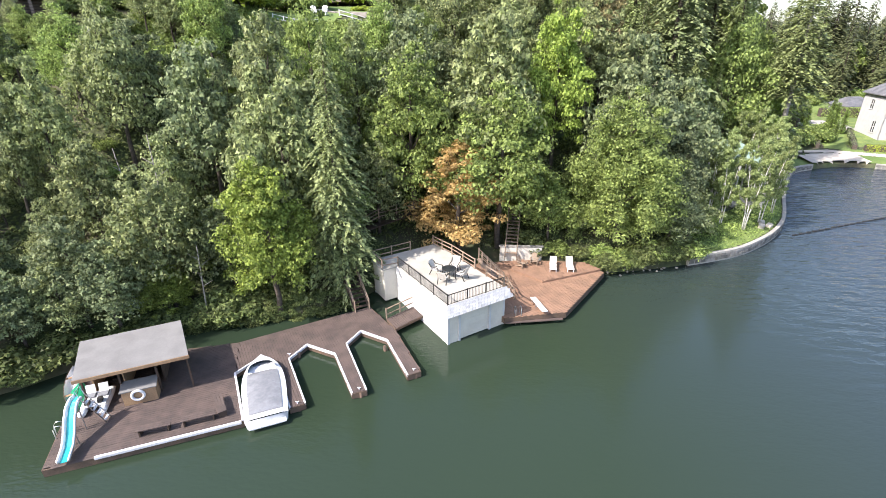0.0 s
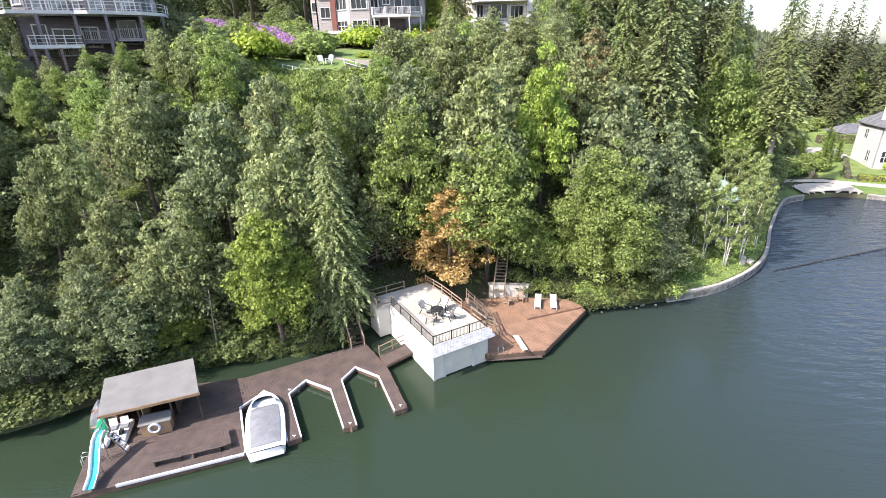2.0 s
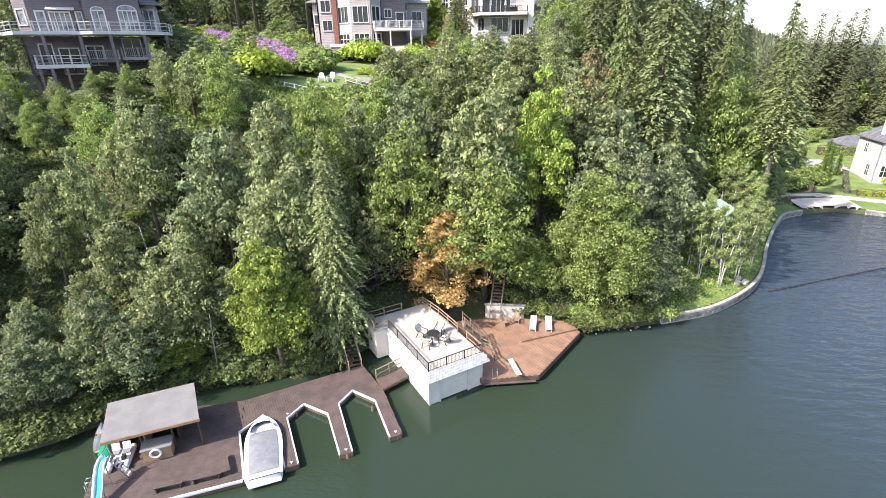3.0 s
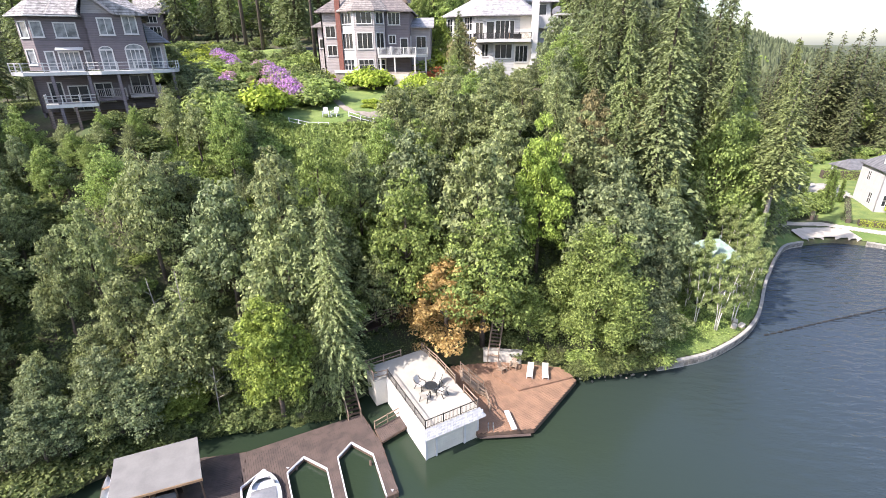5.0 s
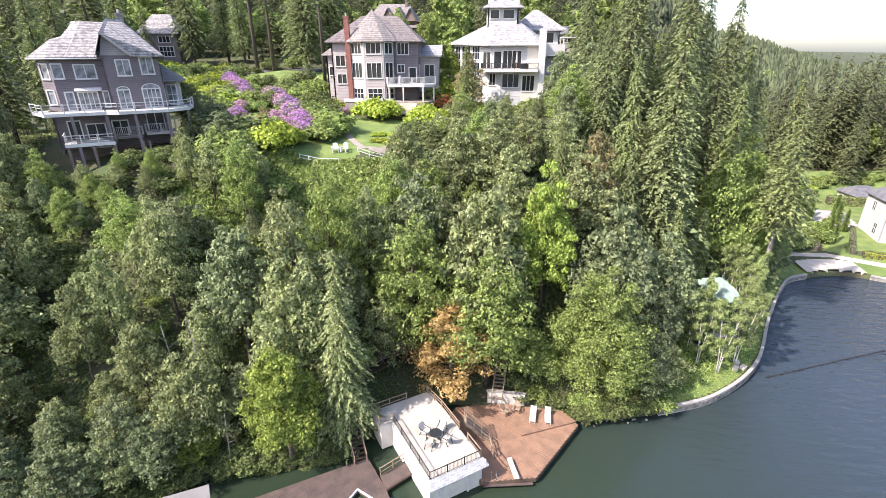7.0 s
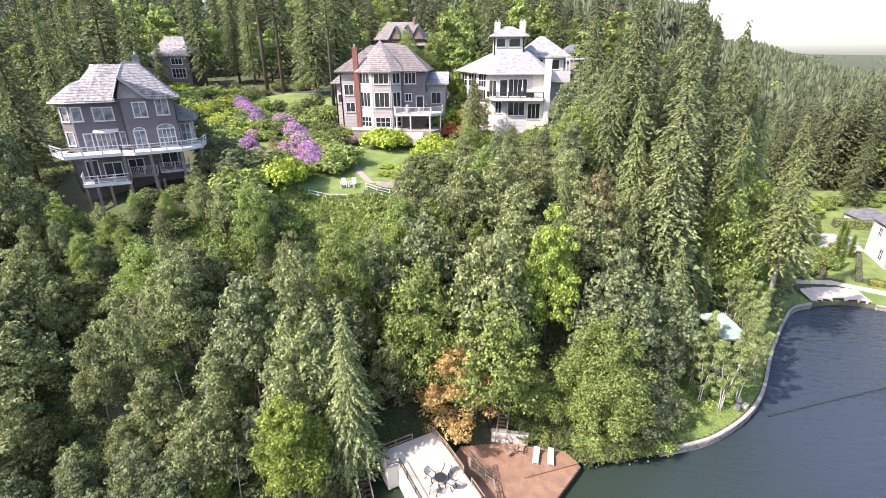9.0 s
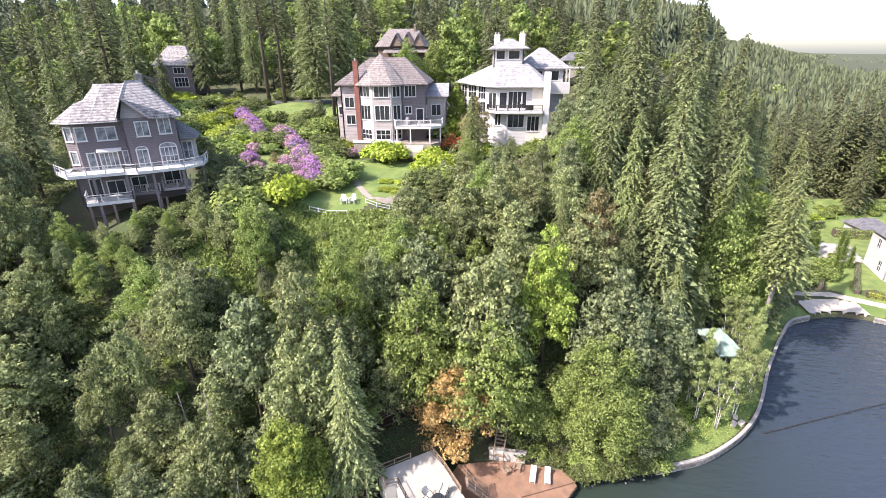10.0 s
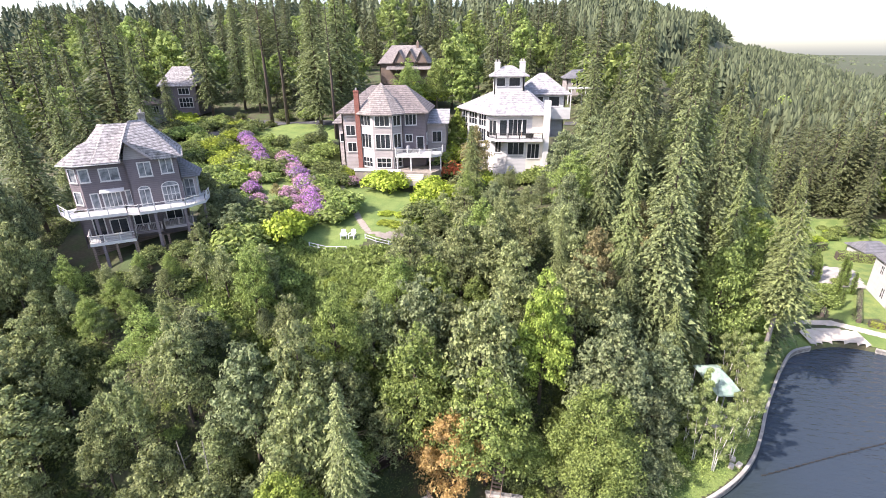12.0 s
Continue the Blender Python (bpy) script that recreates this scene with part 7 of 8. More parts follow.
# flowering shrubs and garden bushes: source, x, y, size, width
random.seed(11)
BEDS = [(RHODO, -51.4, 123.3, 1.50, 0.95), (RHODO2, -47.7, 117.5, 1.55, 0.95), (RHODO, -44.3, 112.2, 1.60, 0.95), (RHODO, -41.5, 108, 1.50, 0.95), (RHODO2, -38.1, 97.7, 1.20, 0.95), (RHODO, -36.8, 93.1, 1.30, 0.95), (RHODO2, -33.8, 88.6, 1.20, 0.95), (RHODO2, -31.2, 85.2, 1.10, 0.95), (RHODO, -49.4, 120.4, 1.40, 0.95), (RHODO, -46, 114.8, 1.50, 0.95), (RHODO2, -42.8, 110, 1.50, 0.95), (RHODO2, -37.3, 110.6, 1.50, 0.95), (RHODO, -35, 106.8, 1.60, 0.95), (RHODO2, -32.6, 103, 1.60, 0.95), (RHODO, -30.1, 99.6, 1.60, 0.95), (RHODO, -27.6, 95.4, 1.60, 0.95), (RHODO2, -25.4, 91.5, 1.50, 0.95), (RHODO, -23.5, 87.4, 1.50, 0.95), (RHODO, -22.2, 84.4, 1.40, 0.95), (RHODO2, -29.5, 91.6, 1.30, 0.95), (RHODO2, -27.3, 87.7, 1.30, 0.95), (RHODO2, -25.4, 85, 1.20, 0.95), (RHODO2, -28.9, 97.5, 1.40, 0.95), (RHODO2, -36.2, 108.6, 1.50, 0.95), (RHODO, -33.8, 105, 1.50, 0.95), (RHODO2, -31.4, 101.4, 1.50, 0.95), (RHODO, -26.4, 93.4, 1.50, 0.95), (RHODO, -24.4, 89.4, 1.50, 0.95),
        (GARDEN, -49.1, 107.5, 1.6, 1.3), (GARDEN, -52.5, 112.5, 1.6, 1.3), (GARDEN, -56.6, 117.5, 1.6, 1.3), (GARDEN, -46.5, 104.2, 1.5, 1.3), (GARDEN2, -43.5, 99.5, 1.6, 1.3), (GARDEN2, -41.5, 95.0, 1.6, 1.3), (GARDEN2, -46.0, 97.5, 1.8, 1.4), (GARDEN, -24.1, 75.6, 2.1, 0.95), (GARDEN2, -19.6, 88.0, 1.4, 1.4), (GARDEN2, -23.0, 80.2, 1.2, 1.2),
        (REDBUSH, -1.9, 107.6, 2.3, 1.10), (REDBUSH, -0.6, 108.6, 2.3, 1.10),
        (GARDEN, -14.52, 98.4, 1.88, 1.15), (GARDEN, -11.98, 97.4, 1.87, 1.15), (GARDEN, -4.62, 98.2, 1.84, 1.10), (GARDEN, -2.57, 94.6, 1.82, 1.10), (GARDEN, -5.35, 91.6, 1.45, 1.10), (GARDEN2, -7.2, 76.4, 0.8, 1.0),
        (GARDEN2, -5.6, 76.8, 0.9, 1.0), (GARDEN, -23.91, 77.4, 1.93, 1.00), (GARDEN, -23.16, 79.6, 1.45, 1.00),
        (GARDEN2, -22.0, 69.2, 1.3, 1.2), (GARDEN2, -27.2, 69.4, 1.9, 1.2), (GARDEN2, -29.0, 71.5, 2.0, 1.2), (GARDEN2, -29.6, 74.8, 1.6, 1.2), (GARDEN, -43.3, 99.9, 1.58, 1.50), (GARDEN, -45.7, 105.9, 1.60, 1.50),
        (GARDEN2, -31.4, 77.2, 1.4, 1.3), (GARDEN, -48.8, 113.2, 1.64, 1.50), (GARDEN2, -37.5, 88.5, 1.2, 1.4), (GARDEN, -55.6, 125.1, 1.41, 1.40), (GARDEN, -73.4, 139.4, 1.46, 1.60), (GARDEN, -79.3, 144.2, 1.48, 1.60),
        (GARDEN2, -19.5, 84.0, 1.6, 1.2), (GARDEN2, -18.6, 88.0, 1.8, 1.2), (GARDEN, -22.72, 103.7, 1.16, 1.30), (GARDEN, -0.35, 114.6, 2.55, 1.10), (GARDEN2, 2.2, 84.0, 1.8, 1.1), (GARDEN, 4.03, 103.7, 1.59, 1.00),
        (GARDEN, -10.47, 82.8, 0.36, 2.60), (GARDEN, -8.53, 82, 0.36, 2.60), (GARDEN, -8.25, 86.2, 0.42, 2.40), (GARDEN, -11.16, 86.8, 0.36, 2.60), (GARDEN, -6.01, 84.2, 0.47, 2.00), (GARDEN2, -10.2, 75.0, 0.4, 2.0), (GARDEN2, -9.4, 70.4, 0.3, 2.0), (GARDEN2, -30, 100.5, 1.2, 1.6), (GARDEN, -58.3, 134, 1.29, 1.30), (GARDEN2, -25, 103, 1.2, 1.5), (RHODO2, -20.5, 101, 1.0, 1.2), (GARDEN, -14.36, 167.9, 3.07, 1.80), (GARDEN2, -4.5, 117, 2.6, 1.6), (GARDEN, -20.59, 162.9, 2.55, 1.60)]
BEDS += [(OLIVE, -31.6, 91.4, 0.24, 1.1), (GARDEN2, -25.3, 94.9, 1.7, 1.2), (GARDEN2, -21.7, 90.7, 1.5, 1.3), (GARDEN2, -18.9, 86.2, 1.5, 1.4), (BUSH[0], -26.3, 102.9, 1.9, 1.3), (GARDEN2, -30.8, 108.1, 1.6, 1.2), (BUSH[0], -22.4, 99.5, 1.6, 1.2), (BUSH[0], -30.1, 82.2, 2.0, 1.3), (BUSH[0], -27.3, 79.6, 1.8, 1.2), (GARDEN2, -28.5, 85.8, 1.3, 1.1), (BUSH[0], -31.0, 78.8, 2.2, 1.4),
         (DARK[1], -35.4, 78.9, 0.5, 1.15), (DARK[0], -31.3, 75.7, 0.48, 1.2), (DARK[1], -35.5, 82.2, 0.5, 1.15), (OAK[0], -35.1, 75.6, 0.45, 1.1), (BUSH[0], -34.2, 121.3, 1.8, 1.3), (GARDEN2, -29.6, 114.5, 1.7, 1.3), (DARK[0], -32.4, 121.2, 0.45, 0.9), (BUSH[0], -4.8, 84.5, 1.9, 1.3), (BUSH[0], -3.0, 83.9, 1.9, 1.3), (GARDEN2, -2.0, 86.5, 1.8, 1.2), (OAK[1], -2.3, 82.7, 0.5, 1.0)]
for src, x, y, k, w in BEDS:
    plant(src, x, y, tall=k, width=w, sink=0.1)
PLACED_BEDS = [(q[1], q[2]) for q in BEDS]
bed = in_poly([(-66.3, 103.3), (-36.3, 95.7), (-31.2, 108.8), (-29.66, 136), (-32.3, 141), (-66.5, 155.1), (-82.2, 128.9)])
lane = near_line([(-74.5, 103.8), (-64.4, 123.5), (-58.9, 143), (-34.8, 139.4)], 3.4)
for _ in range(900):
    x, y = random.uniform(-80, -18), random.uniform(92, 146)
    if not bed(x, y) or lane(x, y) or any((x - a) ** 2 + (y - c) ** 2 < 5 for a, c in PLACED_BEDS) or in_poly([(-53, 124), (-33, 121), (-27, 136), (-50, 143)])(x, y):
        continue
    PLACED_BEDS.append((x, y))
    plant(random.choice([GARDEN2, GARDEN2, BUSH[0], BUSH[0], BUSH[1]]), x, y, tall=random.uniform(0.8, 1.9), width=random.uniform(0.9, 1.4), sink=0.2)
# bright shrubs at the foot of the maple and small trees below the garden
for i_bush, (x, y, k) in enumerate(((-14.14, 44.5, 0.6), (-12.39, 44.8, 0.6), (-10.94, 45.3, 0.6), (-15.9, 44.4, 0.6), (-17.75, 44.4, 0.7), (-9.48, 46.4, 0.6), (-13.2, 45.6, 0.7), (-19.4, 44.1, 0.7), (-16.7, 45.5, 0.8), (-14.84, 45.8, 0.7), (9.69, 53.3, 0.8), (11.34, 53.1, 0.9), (13.42, 52.7, 0.8), (15.83, 52.3, 0.9), (8.81, 54.9, 1), (18.42, 52.4, 0.8), (21.53, 52.9, 0.8), (24.59, 54.1, 0.9))):
    plant(BUSH[i_bush % 2] if x < -9 else random.choice(BUSH + BUSH2[:1]), x, y, tall=k, width=1.2, sink=0.2)
for x, y, top in ((-28.59, 66.4, 25.39), (-24.07, 67.7, 27.08), (-35.3, 63.5, 25.51), (-38.4, 60.5, 23.94), (-34.7, 71.6, 27.96), (-38, 80.8, 34.3), (-41.9, 58.1, 24.14), (-5.37, 73.2, 29.26)):
    plant(random.choice(OAK + GREEN), x, y, top, width=0.9)
for x, y, top in ((-27.28, 70, 26.92), (-32.4, 67.3, 26.46), (-40.9, 61.7, 24.99)):
    plant(GREEN[1], x, y, top, width=1.0)
for x, k in ((4.4, 1.3), (6.6, 0.9), (8.8, 1.0), (11.0, 0.8), (13.2, 1.1), (15.6, 1.4), (17.5, 1.5)):
    plant(random.choice([GARDEN, GARDEN2, GARDEN2]), x * 1.05, 104.4 + random.uniform(-0.6, 0.6), tall=k * 1.25, width=1.2)
for i in range(26):
    x, y = random.uniform(-25, -6), random.uniform(62, 75)
    plant(random.choice(BUSH + BUSH2), x, y, tall=random.uniform(0.3, 0.75), width=1.2, sink=0.2)
for i in range(26):
    x = -46 + 1.25 * i + random.uniform(-0.4, 0.4)
    plant(random.choice(BUSH), x, shore_y(x) + random.uniform(0.1, 0.9), tall=random.uniform(0.7, 1.3), width=1.25, sink=0.3)
for i in range(60):
    x, y = random.uniform(-57, -33), random.uniform(54, 73)
    if y < 66.3 + (x + 47.8) * 0.57:
        plant(random.choice(BUSH), x, y, tall=random.uniform(0.5, 1.2), width=1.3, sink=0.3)
for i in range(14):
    x = -20.5 + 0.9 * i
    plant(random.choice(BUSH), x, shore_y(x) + random.uniform(-0.1, 0.3), tall=random.uniform(0.4, 0.65), width=1.4, sink=0.35)
for i in range(15):
    x = 15.4 + 0.7 * i
    plant(random.choice(BUSH + BUSH2[:1]), x, shore_y(x) + random.uniform(0.2, 0.9), tall=random.uniform(0.8, 1.35), width=1.15, sink=0.35)
# two pines with bare stems on the upper lawn, and the leafy garden tree
PINE = sized(conifer("pine_tree", 77, 24, 4.6, "l_fir", "tall pine with a long bare trunk on the lawn", step=0.5, per=12, bare=0.52, size=1.1, droop=0.2), 24)
plant(PINE, -50.9, 138.1, 71, width=0.9)
plant(PINE, -47, 139, 68.4, width=0.9)
plant(PINE, -30.2, 125.9, 63.3, width=0.85)
SOURCES += [PINE, BARE]


def plank_fence(pts, label):
    root = thing("lawn_fence", label, "fence")
    railing(root, [(x, y, ground_z(x, y)) for x, y in pts], h=0.75, wood="bumper", rails=1, post_gap=1.5, post=0.1, top=0.08)


plank_fence([(-20.64, 75.5), (-18.04, 75.5), (-15.24, 75.8)], "white rail fence at the lawn edge")
plank_fence([(-12.81, 78), (-11.12, 77.6), (-9.24, 77.8), (-6.95, 79.1)], "white rail fence along the garden path")
slat_chair("white_lawn_chair", pose(-16.1, 77.9, ground_z(-16.1, 77.9) + 0.05, 0, 0, 12) @ Matrix.Scale(1.25, 4), "gelcoat", "white slatted lawn chair on the garden lawn", "pair of white lawn chairs")
slat_chair("white_lawn_chair", pose(-14.81, 78, ground_z(-14.81, 78) + 0.05, 0, 0, -10) @ Matrix.Scale(1.25, 4), "gelcoat", "white slatted lawn chair on the garden lawn", "pair of white lawn chairs")


def snag(x, y, h, lean, label):
    g = Geo()
    z = ground_z(x, y)
    top = Vector((x + lean, y, z + h))
    g.tube([(x, y, z - 0.3), Vector((x, y, z)).lerp(top, 0.5), top], 0.085, 6, 0.03)
    for k in range(6):
        a = Vector((x, y, z)).lerp(top, 0.5 + 0.08 * k)
        an = k * 2.3
        g.tube([a, a + Vector((math.cos(an) * 0.9, math.sin(an) * 0.9, 0.5))], 0.04, 4, 0.01)
    single("dead_tree", g, M["bark_grey"], label, "dead tree", smooth=True)


snag(-22.75, 46.1, 12.6, 0.3, "bare grey dead trunk standing among the oaks")
snag(-25.31, 47, 10.0, -0.6, "bare grey dead trunk standing among the oaks")
snag(-19.34, 42.7, 7.0, 0.5, "bare grey dead trunk standing among the oaks")

# birches on the shore lawn
drape("shore_lawn", lambda x, y: 0.35 < y - shore_y(x) < (5.5 if x < 40 else 3.5) and x > 24.5, (23, 66, 50, 115), 0.4, 0.06, M["lawn"], "sunlit green shore lawn behind the sea wall", "lawn")
for i, (x, y, h) in enumerate(((32, 60.3, 9.57), (33.9, 59, 10.32), (37, 61, 10.72), (40, 65.7, 9.23), (42, 67.9, 11.21), (31.7, 62.6, 9.3), (44, 72.3, 10.8), (40.9, 64.7, 8.29), (44.8, 76.2, 10.96), (41.7, 69.9, 9.91), (34.5, 65, 10.21), (41.5, 74, 11.09))):
    plant(BIRCH[i % 2], x, y, ground_z(x, y) + h, width=random.uniform(0.85, 1.05))
for x, y, k in ((29.91, 60.2, 0.9), (31.5, 62.5, 1), (34.3, 65.9, 1), (37.5, 68.2, 0.8), (28.83, 58.1, 1.1), (39.6, 71.6, 1), (41.1, 75.4, 1.1), (43.8, 78.2, 1.2), (30.1, 65.3, 1.2)):
    plant(BUSH2[1] if k < 1 else BUSH2[0], x, y, tall=k, width=1.2, sink=0.2)
def lawn_tufts():
    rng = np.random.default_rng(33)
    pos, nor, s = [], [], []
    while len(pos) < 7000:
        x, y = rng.uniform(24.5, 47), rng.uniform(52, 78)
        d = y - shore_y(x)
        if 0.5 < d < 7 and rng.uniform() < 0.25 + 0.12 * d:
            pos.append((x, y, ground_z(x, y) + rng.uniform(0.05, 0.16) + 0.02 * d))
            nor.append((rng.normal(), rng.normal(), 0.6))
            s.append(rng.uniform(0.05, 0.12) * (0.7 + 0.15 * d))
    tagged(new("shore_grass", leaf_mesh("shore_grass", np.array(pos), np.array(nor), np.array(s), M["l_green"], rng, 1.3)), "longer grass and low weeds on the shore lawn", "grass", kind="stuff")


lawn_tufts()
for x, y in ((36.5, 59.8), (37.2, 60.9), (37.6, 60.1)):
    g = Geo().box(-0.42, 0.42, -0.3, 0.3, -0.15, 0.35, pose(0, 0, 0, 8, -6, random.uniform(0, 90)))
    single("boulder", g, M["sand"], "pale rounded boulder on the shore lawn", "boulder", group="boulders on the shore lawn", bevel=0.13, m=pose(x, y, ground_z(x, y) + 0.1))


def sea_wall(x0, x1, label, top):
    root = thing("sea_wall", label, "retaining wall", kind="structure")
    xs, d = [], x0
    while d < x1:
        xs.append(d)
        d += 0.62
    pts = [(x, shore_y(x) - 0.05) for x in xs]
    body = Geo()
    for a, b in zip(pts, pts[1:]):
        body.bar((*a, top - 0.12), (*b, top - 0.12), 0.34, 1.9)
    part("wall_core", body, M["concrete"], root)
    for r in range(2):
        for i, (a, b) in enumerate(zip(pts, pts[1:])):
            v = Vector((b[0] - a[0], b[1] - a[1], 0))
            n = v.cross(Vector((0, 0, 1))).normalized()
            z = top - 0.16 - 0.34 * r
            p, q = Vector((*a, z)) + n * 0.16, Vector((*b, z)) + n * 0.16
            p, q = p.lerp(q, 0.02 + 0.3 * random.random() * r), p.lerp(q, 0.97)
            part("stone", Geo().bar(p, q, 0.12 + random.uniform(0, 0.06), 0.3), M["stone"], root)
    for a, b in zip(pts, pts[1:]):
        p, q = Vector((*a, top + random.uniform(-0.02, 0.03))), Vector((*b, top))
        part("cap_stone", Geo().bar(p.lerp(q, 0.02), q, 0.38, 0.14), M["concrete"], root)


sea_wall(24.5, 63.8, "curved grey stone sea wall along the shore lawn", 1.0)
sea_wall(74.7, 104.0, "low pale stone wall along the bay lawn", 0.85)

# bay: beach, lawns, paths and clipped hedges
drape("beach", lambda x, y: 0.3 < y - shore_y(x) < 4.2 and 63.8 < x < 74.4, (60, 78, 84, 100), 0.4, 0.45, M["sand"], "pale sand beach at the head of the bay", "beach")
drape("bay_lawn", lambda x, y: 0.5 < y - shore_y(x) < 9 and 74.7 < x < 116, (71, 123, 57, 104), 0.7, 0.08, M["lawn"], "clipped green lawn sloping to the bay", "lawn")
drape("villa_lawn", in_poly([(74.5, 100.2), (97, 86.4), (156.3, 67.9), (122.5, 142.9), (85.4, 149.5), (74.7, 122.9)]), (65, 158, 65, 151), 1.8, 0.05, M["meadow"], "green grass round the villa", "lawn")
drape("lawn_strip", in_poly([(72.4, 97.9), (75.7, 96.4), (83.7, 107.7), (80.1, 109.3)]), (68, 89, 93, 113), 0.4, 0.1, M["lawn"], "narrow green lawn between clipped hedges", "lawn")
drape("garden_walk", near_line([(57.8, 92.2), (65.2, 96.4), (72.2, 96.1), (78.9, 91.7), (95.5, 83.2), (114.5, 71.6)], 0.8), (51, 119, 62, 105), 0.25, 0.13, M["sand"], "pale paved garden walk above the beach", "path")
drape("terrace", in_poly([(78.8, 110), (86.9, 108.3), (89.9, 117.8), (80.8, 120.4)]), (73, 95, 105, 123), 0.6, 0.12, M["concrete"], "pale paved terrace by the villa", "terrace")
drape("far_lawn", in_poly([(91.2, 125.1), (131.2, 118.8), (132.6, 142.9), (93.2, 146.6)]), (82, 143, 107, 151), 1.5, 0.15, M["lawn"], "bright lawn behind the villa", "lawn")


def hedge(pts, w, h, label, leaf="l_green"):
    rng = np.random.default_rng(int(abs(pts[0][0] * 10)))
    root = thing("clipped_hedge", label, "hedge")
    core = Geo()
    pos, nor, s = [], [], []
    for (ax, ay), (bx, by) in zip(pts, pts[1:]):
        za, zb = ground_z(ax, ay), ground_z(bx, by)
        core.bar((ax, ay, za + h * 0.9), (bx, by, zb + h * 0.9), w * 0.8, h)
        ln = math.hypot(bx - ax, by - ay)
        n = Vector((ay - by, bx - ax, 0)).normalized()
        for _ in range(int(ln * (w + 2 * h) * 26)):
            t, u = rng.uniform(), rng.uniform(0, w + 2 * h)
            side, z = (-w / 2, u) if u < h else (w / 2, u - h) if u < 2 * h else (u - 2 * h - w / 2, h)
            o = Vector((ax + (bx - ax) * t, ay + (by - ay) * t, za + (zb - za) * t + z)) + n * side
            pos.append(tuple(o))
            v = n * (side * 1.5) + Vector((rng.normal() * 0.3, rng.normal() * 0.3, 0.9 if z >= h else 0.25))
            nor.append(tuple(v))
            s.append(rng.uniform(0.07, 0.15))
    part("woody_core", core, M["bark"], root)
    part("leaves", leaf_mesh("leaves", np.array(pos), np.array(nor), np.array(s), M[leaf], rng), None, root)


hedge([(71.5, 98.3), (79.4, 109.7)], 0.8, 0.8, "low clipped dark hedge beside the lawn", "l_dark")
hedge([(76.6, 96), (84.5, 107.5)], 0.9, 0.9, "low clipped dark hedge beside the lawn", "l_dark")
hedge([(77.8, 95.2), (85.8, 91.4), (99, 86.4)], 1.4, 1.1, "rounded yellow-green hedge before the villa", "l_yellow")
hedge([(89.7, 123.3), (120.6, 114.9)], 2.0, 2.0, "tall clipped green hedge behind the villa")
hedge([(78.1, 113.8), (72.8, 122.9), (90.4, 128.6)], 1.6, 2.0, "tall clipped green hedge behind the terrace")
CYPRESS = sized(conifer("cypress", 120, 5, 0.6, "l_green", "slim clipped cypress in the villa garden", step=0.16, per=7, bare=0.02, size=1.3, droop=-0.6, category="cypress"), 5)
SOURCES.append(CYPRESS)
for x, y, k in ((82, 106.4, 1), (85.2, 104.5, 1.1), (78.7, 112.2, 1), (80.4, 115.1, 1), (81.8, 118, 1), (85.6, 100.5, 0.9), (89.3, 100.7, 0.9), (92, 99.2, 0.9), (86.6, 108.1, 1), (78.2, 104.9, 0.9), (79.9, 107.4, 0.9), (83.3, 110.4, 1.1), (87, 102.6, 1.1), (90.5, 102.5, 1.1), (77.2, 102, 0.8), (84.2, 112.8, 1.2)):
    if not in_poly([(83.5, 101), (88, 94), (106, 92), (108, 108), (86, 110)])(x, y):
        plant(CYPRESS, x, y, tall=k, rz=0)
for x, y, k in ((75.2, 102.3, 1.2), (77.5, 106.7, 1.2), (87.4, 99.2, 0.9), (90.5, 97.3, 0.9), (93.8, 95.3, 0.9), (68.6, 100.1, 1.4), (64.9, 98.4, 1.5), (61.3, 95.8, 1.6), (58.6, 93.7, 1.5), (72.2, 102.6, 1.5), (66.1, 103.9, 1.9)):
    plant(GARDEN2 if k > 1 else GARDEN, x, y, tall=k, width=1.2)
for i in range(46):
    x, y = random.uniform(80, 124), random.uniform(86, 142)
    if y - shore_y(x) > 10 and not (84 < x < 110 and 92 < y < 126):
        plant(random.choice([GARDEN, GARDEN2, GARDEN2, BUSH[0]]), x, y, tall=random.uniform(0.5, 1.3), width=1.2)
for x, y, k in ((112.4, 160.9, 1.8), (114.9, 161.8, 1.8), (117.2, 163.5, 1.8), (110.7, 159.4, 1.5)):
    plant(RHODO2, x, y, tall=k, width=1.3)
for x, y, top in ((56.7, 101.6, 22.56), (54.4, 95.6, 20.53), (61.8, 106.7, 18.6), (68.9, 111.7, 15.7), (53.9, 91.5, 14.49), (74.3, 113.7, 12.82), (80, 124.9, 13.97)):
    plant(random.choice(GREEN + MAPLE), x, y, top, width=1.0)
for x, y, top in ((57.6, 109.4, 34.6), (64.2, 117.2, 33.4), (54.3, 104.4, 38.9), (71.9, 128.2, 30.2), (49.8, 100.8, 41.1)):
    plant(random.choice(FIR + CEDAR), x, y, top, width=0.9)

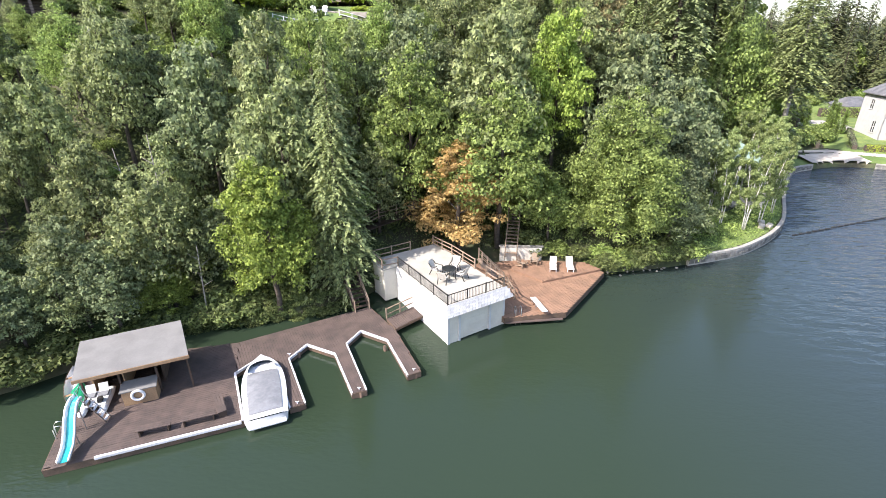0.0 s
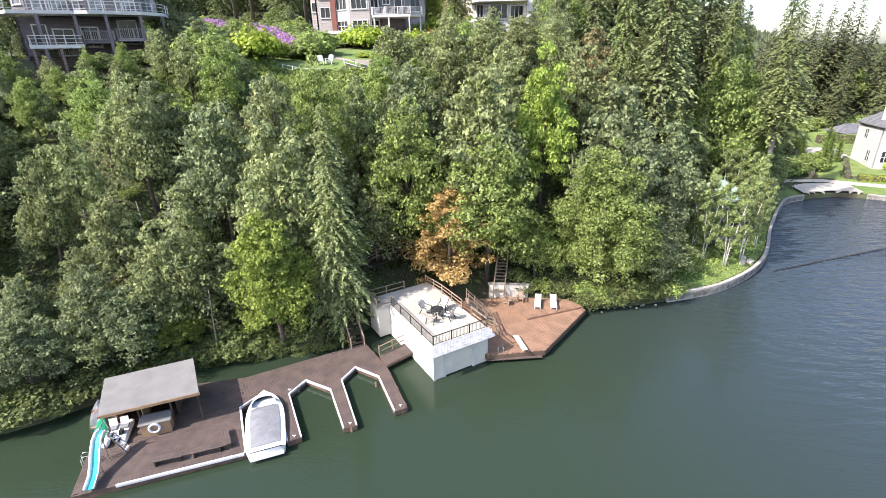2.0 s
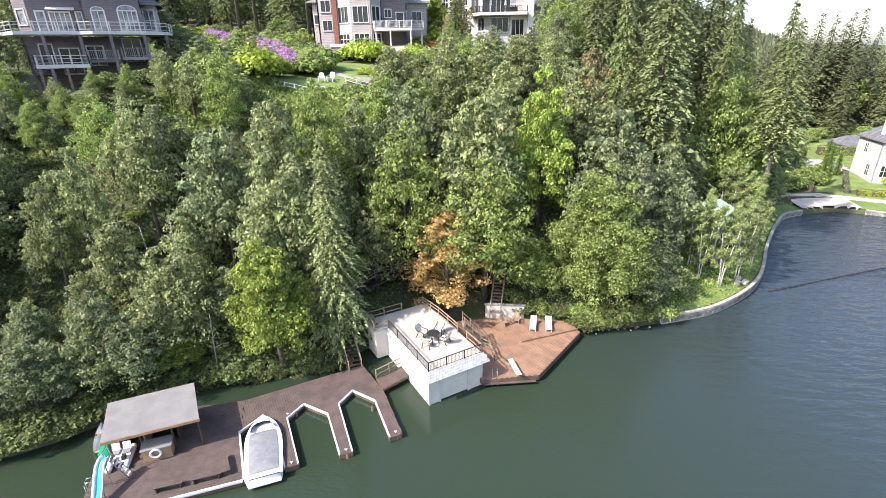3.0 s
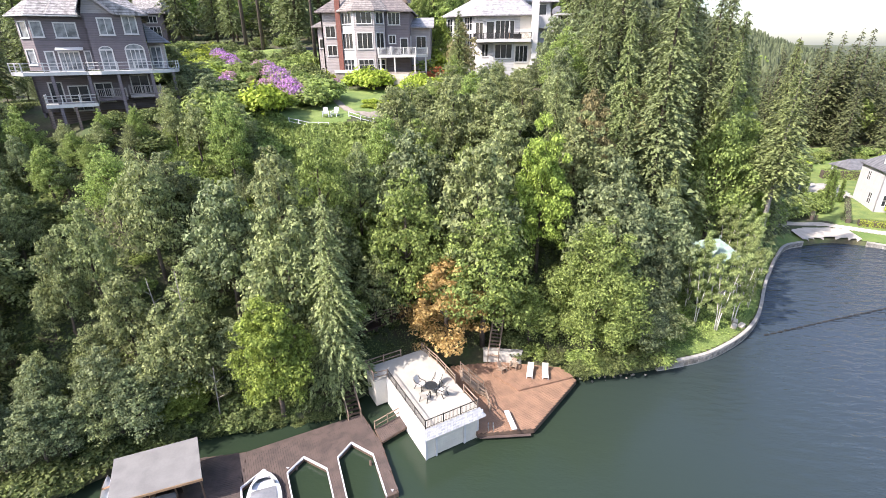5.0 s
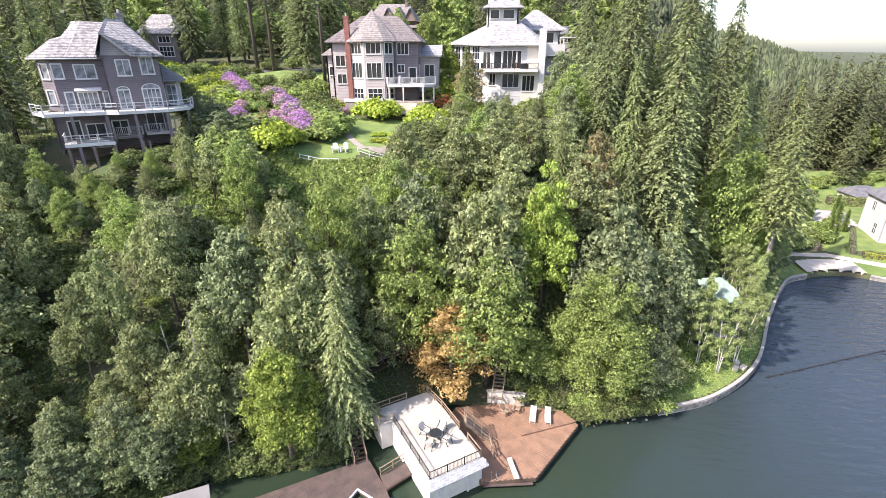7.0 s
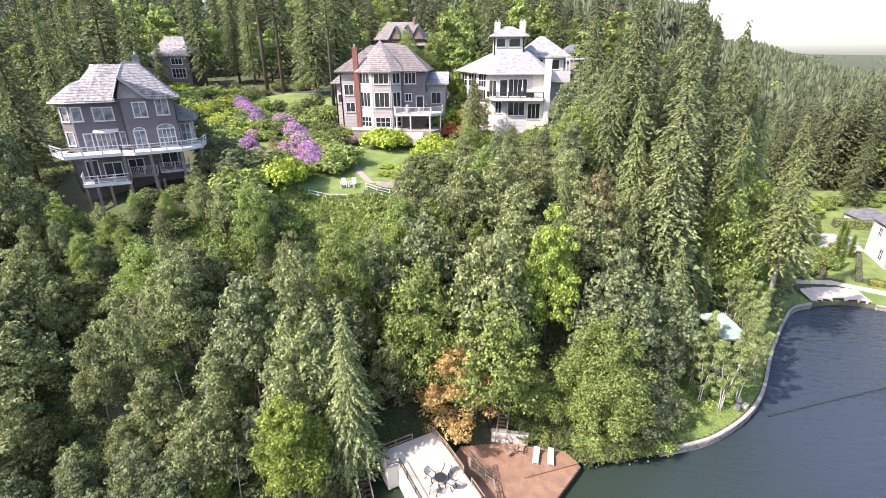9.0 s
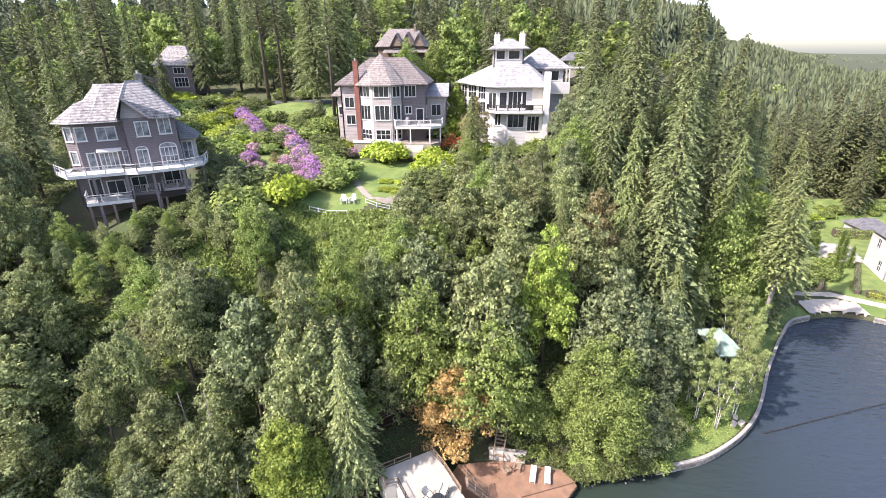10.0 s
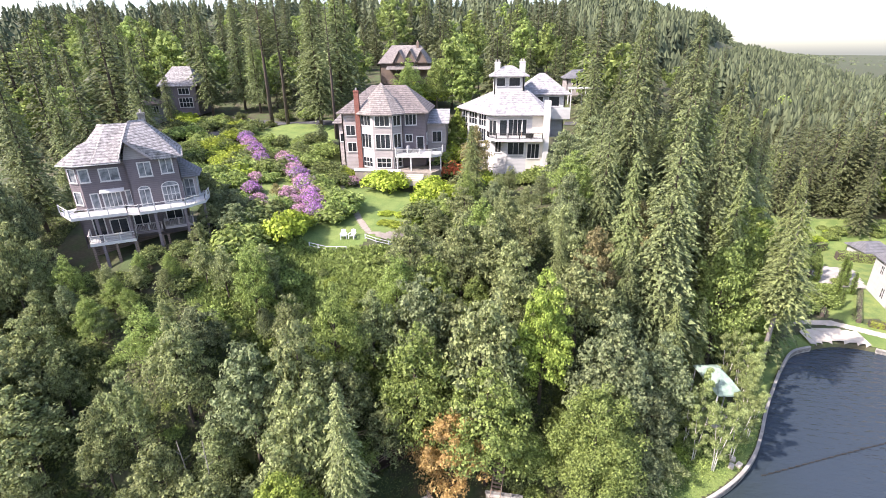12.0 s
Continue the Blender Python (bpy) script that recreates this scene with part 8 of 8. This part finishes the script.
# tall firs standing behind the villa
for x, y, top in ((104.8, 149.9, 32.7), (108.7, 154.5, 36.2), (108.3, 150, 33.6), (114, 151.6, 37.2), (115.5, 157.6, 37), (120.6, 153.3, 32.5), (123.4, 157.8, 29.75), (99.9, 154.3, 29.87), (120, 142, 28.01), (120.2, 147.1, 29.78), (94.3, 155.7, 29.87), (90.3, 151.1, 28.12), (109.1, 161, 36.9), (120.3, 163.3, 32.4)):
    plant(random.choice(FARFIR), x, y, top, width=random.uniform(0.75, 0.95))
for x, y, top in ((115.3, 165.0, 20.6), (109.8, 150.0, 16.4), (128.3, 175.0, 17.9)):
    pole = thing("utility_pole", "tall weathered wooden utility pole by the far road", "utility pole", pose(x, y, ground_z(x, y)))
    h = top - ground_z(x, y)
    part("pole", Geo().tube([(0, 0, -0.5), (0, 0, h)], 0.3, 8, 0.2), M["bark_grey"], pole, smooth=True)
    part("cross_arm", Geo().bar((-1.4, 0, h - 0.8), (1.4, 0.3, h - 0.8), 0.16, 0.18), M["bark_grey"], pole)
# buoy line across the bay
line = thing("buoy_line", "line of dark floats strung across the bay", "buoy line")
pts = [Vector((40.6 + t * 62, 59.6 + t * 18 + 1.2 * math.sin(t * 3), 0.03)) for t in (i / 60 for i in range(61))]
part("rope", Geo().tube(pts, 0.03, 5), M["black_metal"], line)
fl = Geo().tube([(-0.3, 0, 0.02), (-0.2, 0, 0.02), (0.2, 0, 0.02), (0.3, 0, 0.02)], 0.1, 8).mesh("float", M["black_metal"], smooth=True)
for i, p in enumerate(pts[:-1]):
    part("float", fl, None, line, m=pose(*p, 0, 0, 10))

# moored boat and sheds at the wooded edge of the bay
shack = thing("lake_hut", "low dark hut under the trees by the beach", "hut", pose(60, 94.4, 1.6, 0, 0, 20))
part("wall", Geo().box(0, 6, 0, 3, -0.6, 1.6), M["brown_siding"], shack)
part("roof", Geo().slab([(-0.3, -0.3, 1.6), (6.3, -0.3, 1.6), (6.3, 3.3, 2.3), (-0.3, 3.3, 2.3)], 0.12), M["slate"], shack)

remove_source(SOURCES)
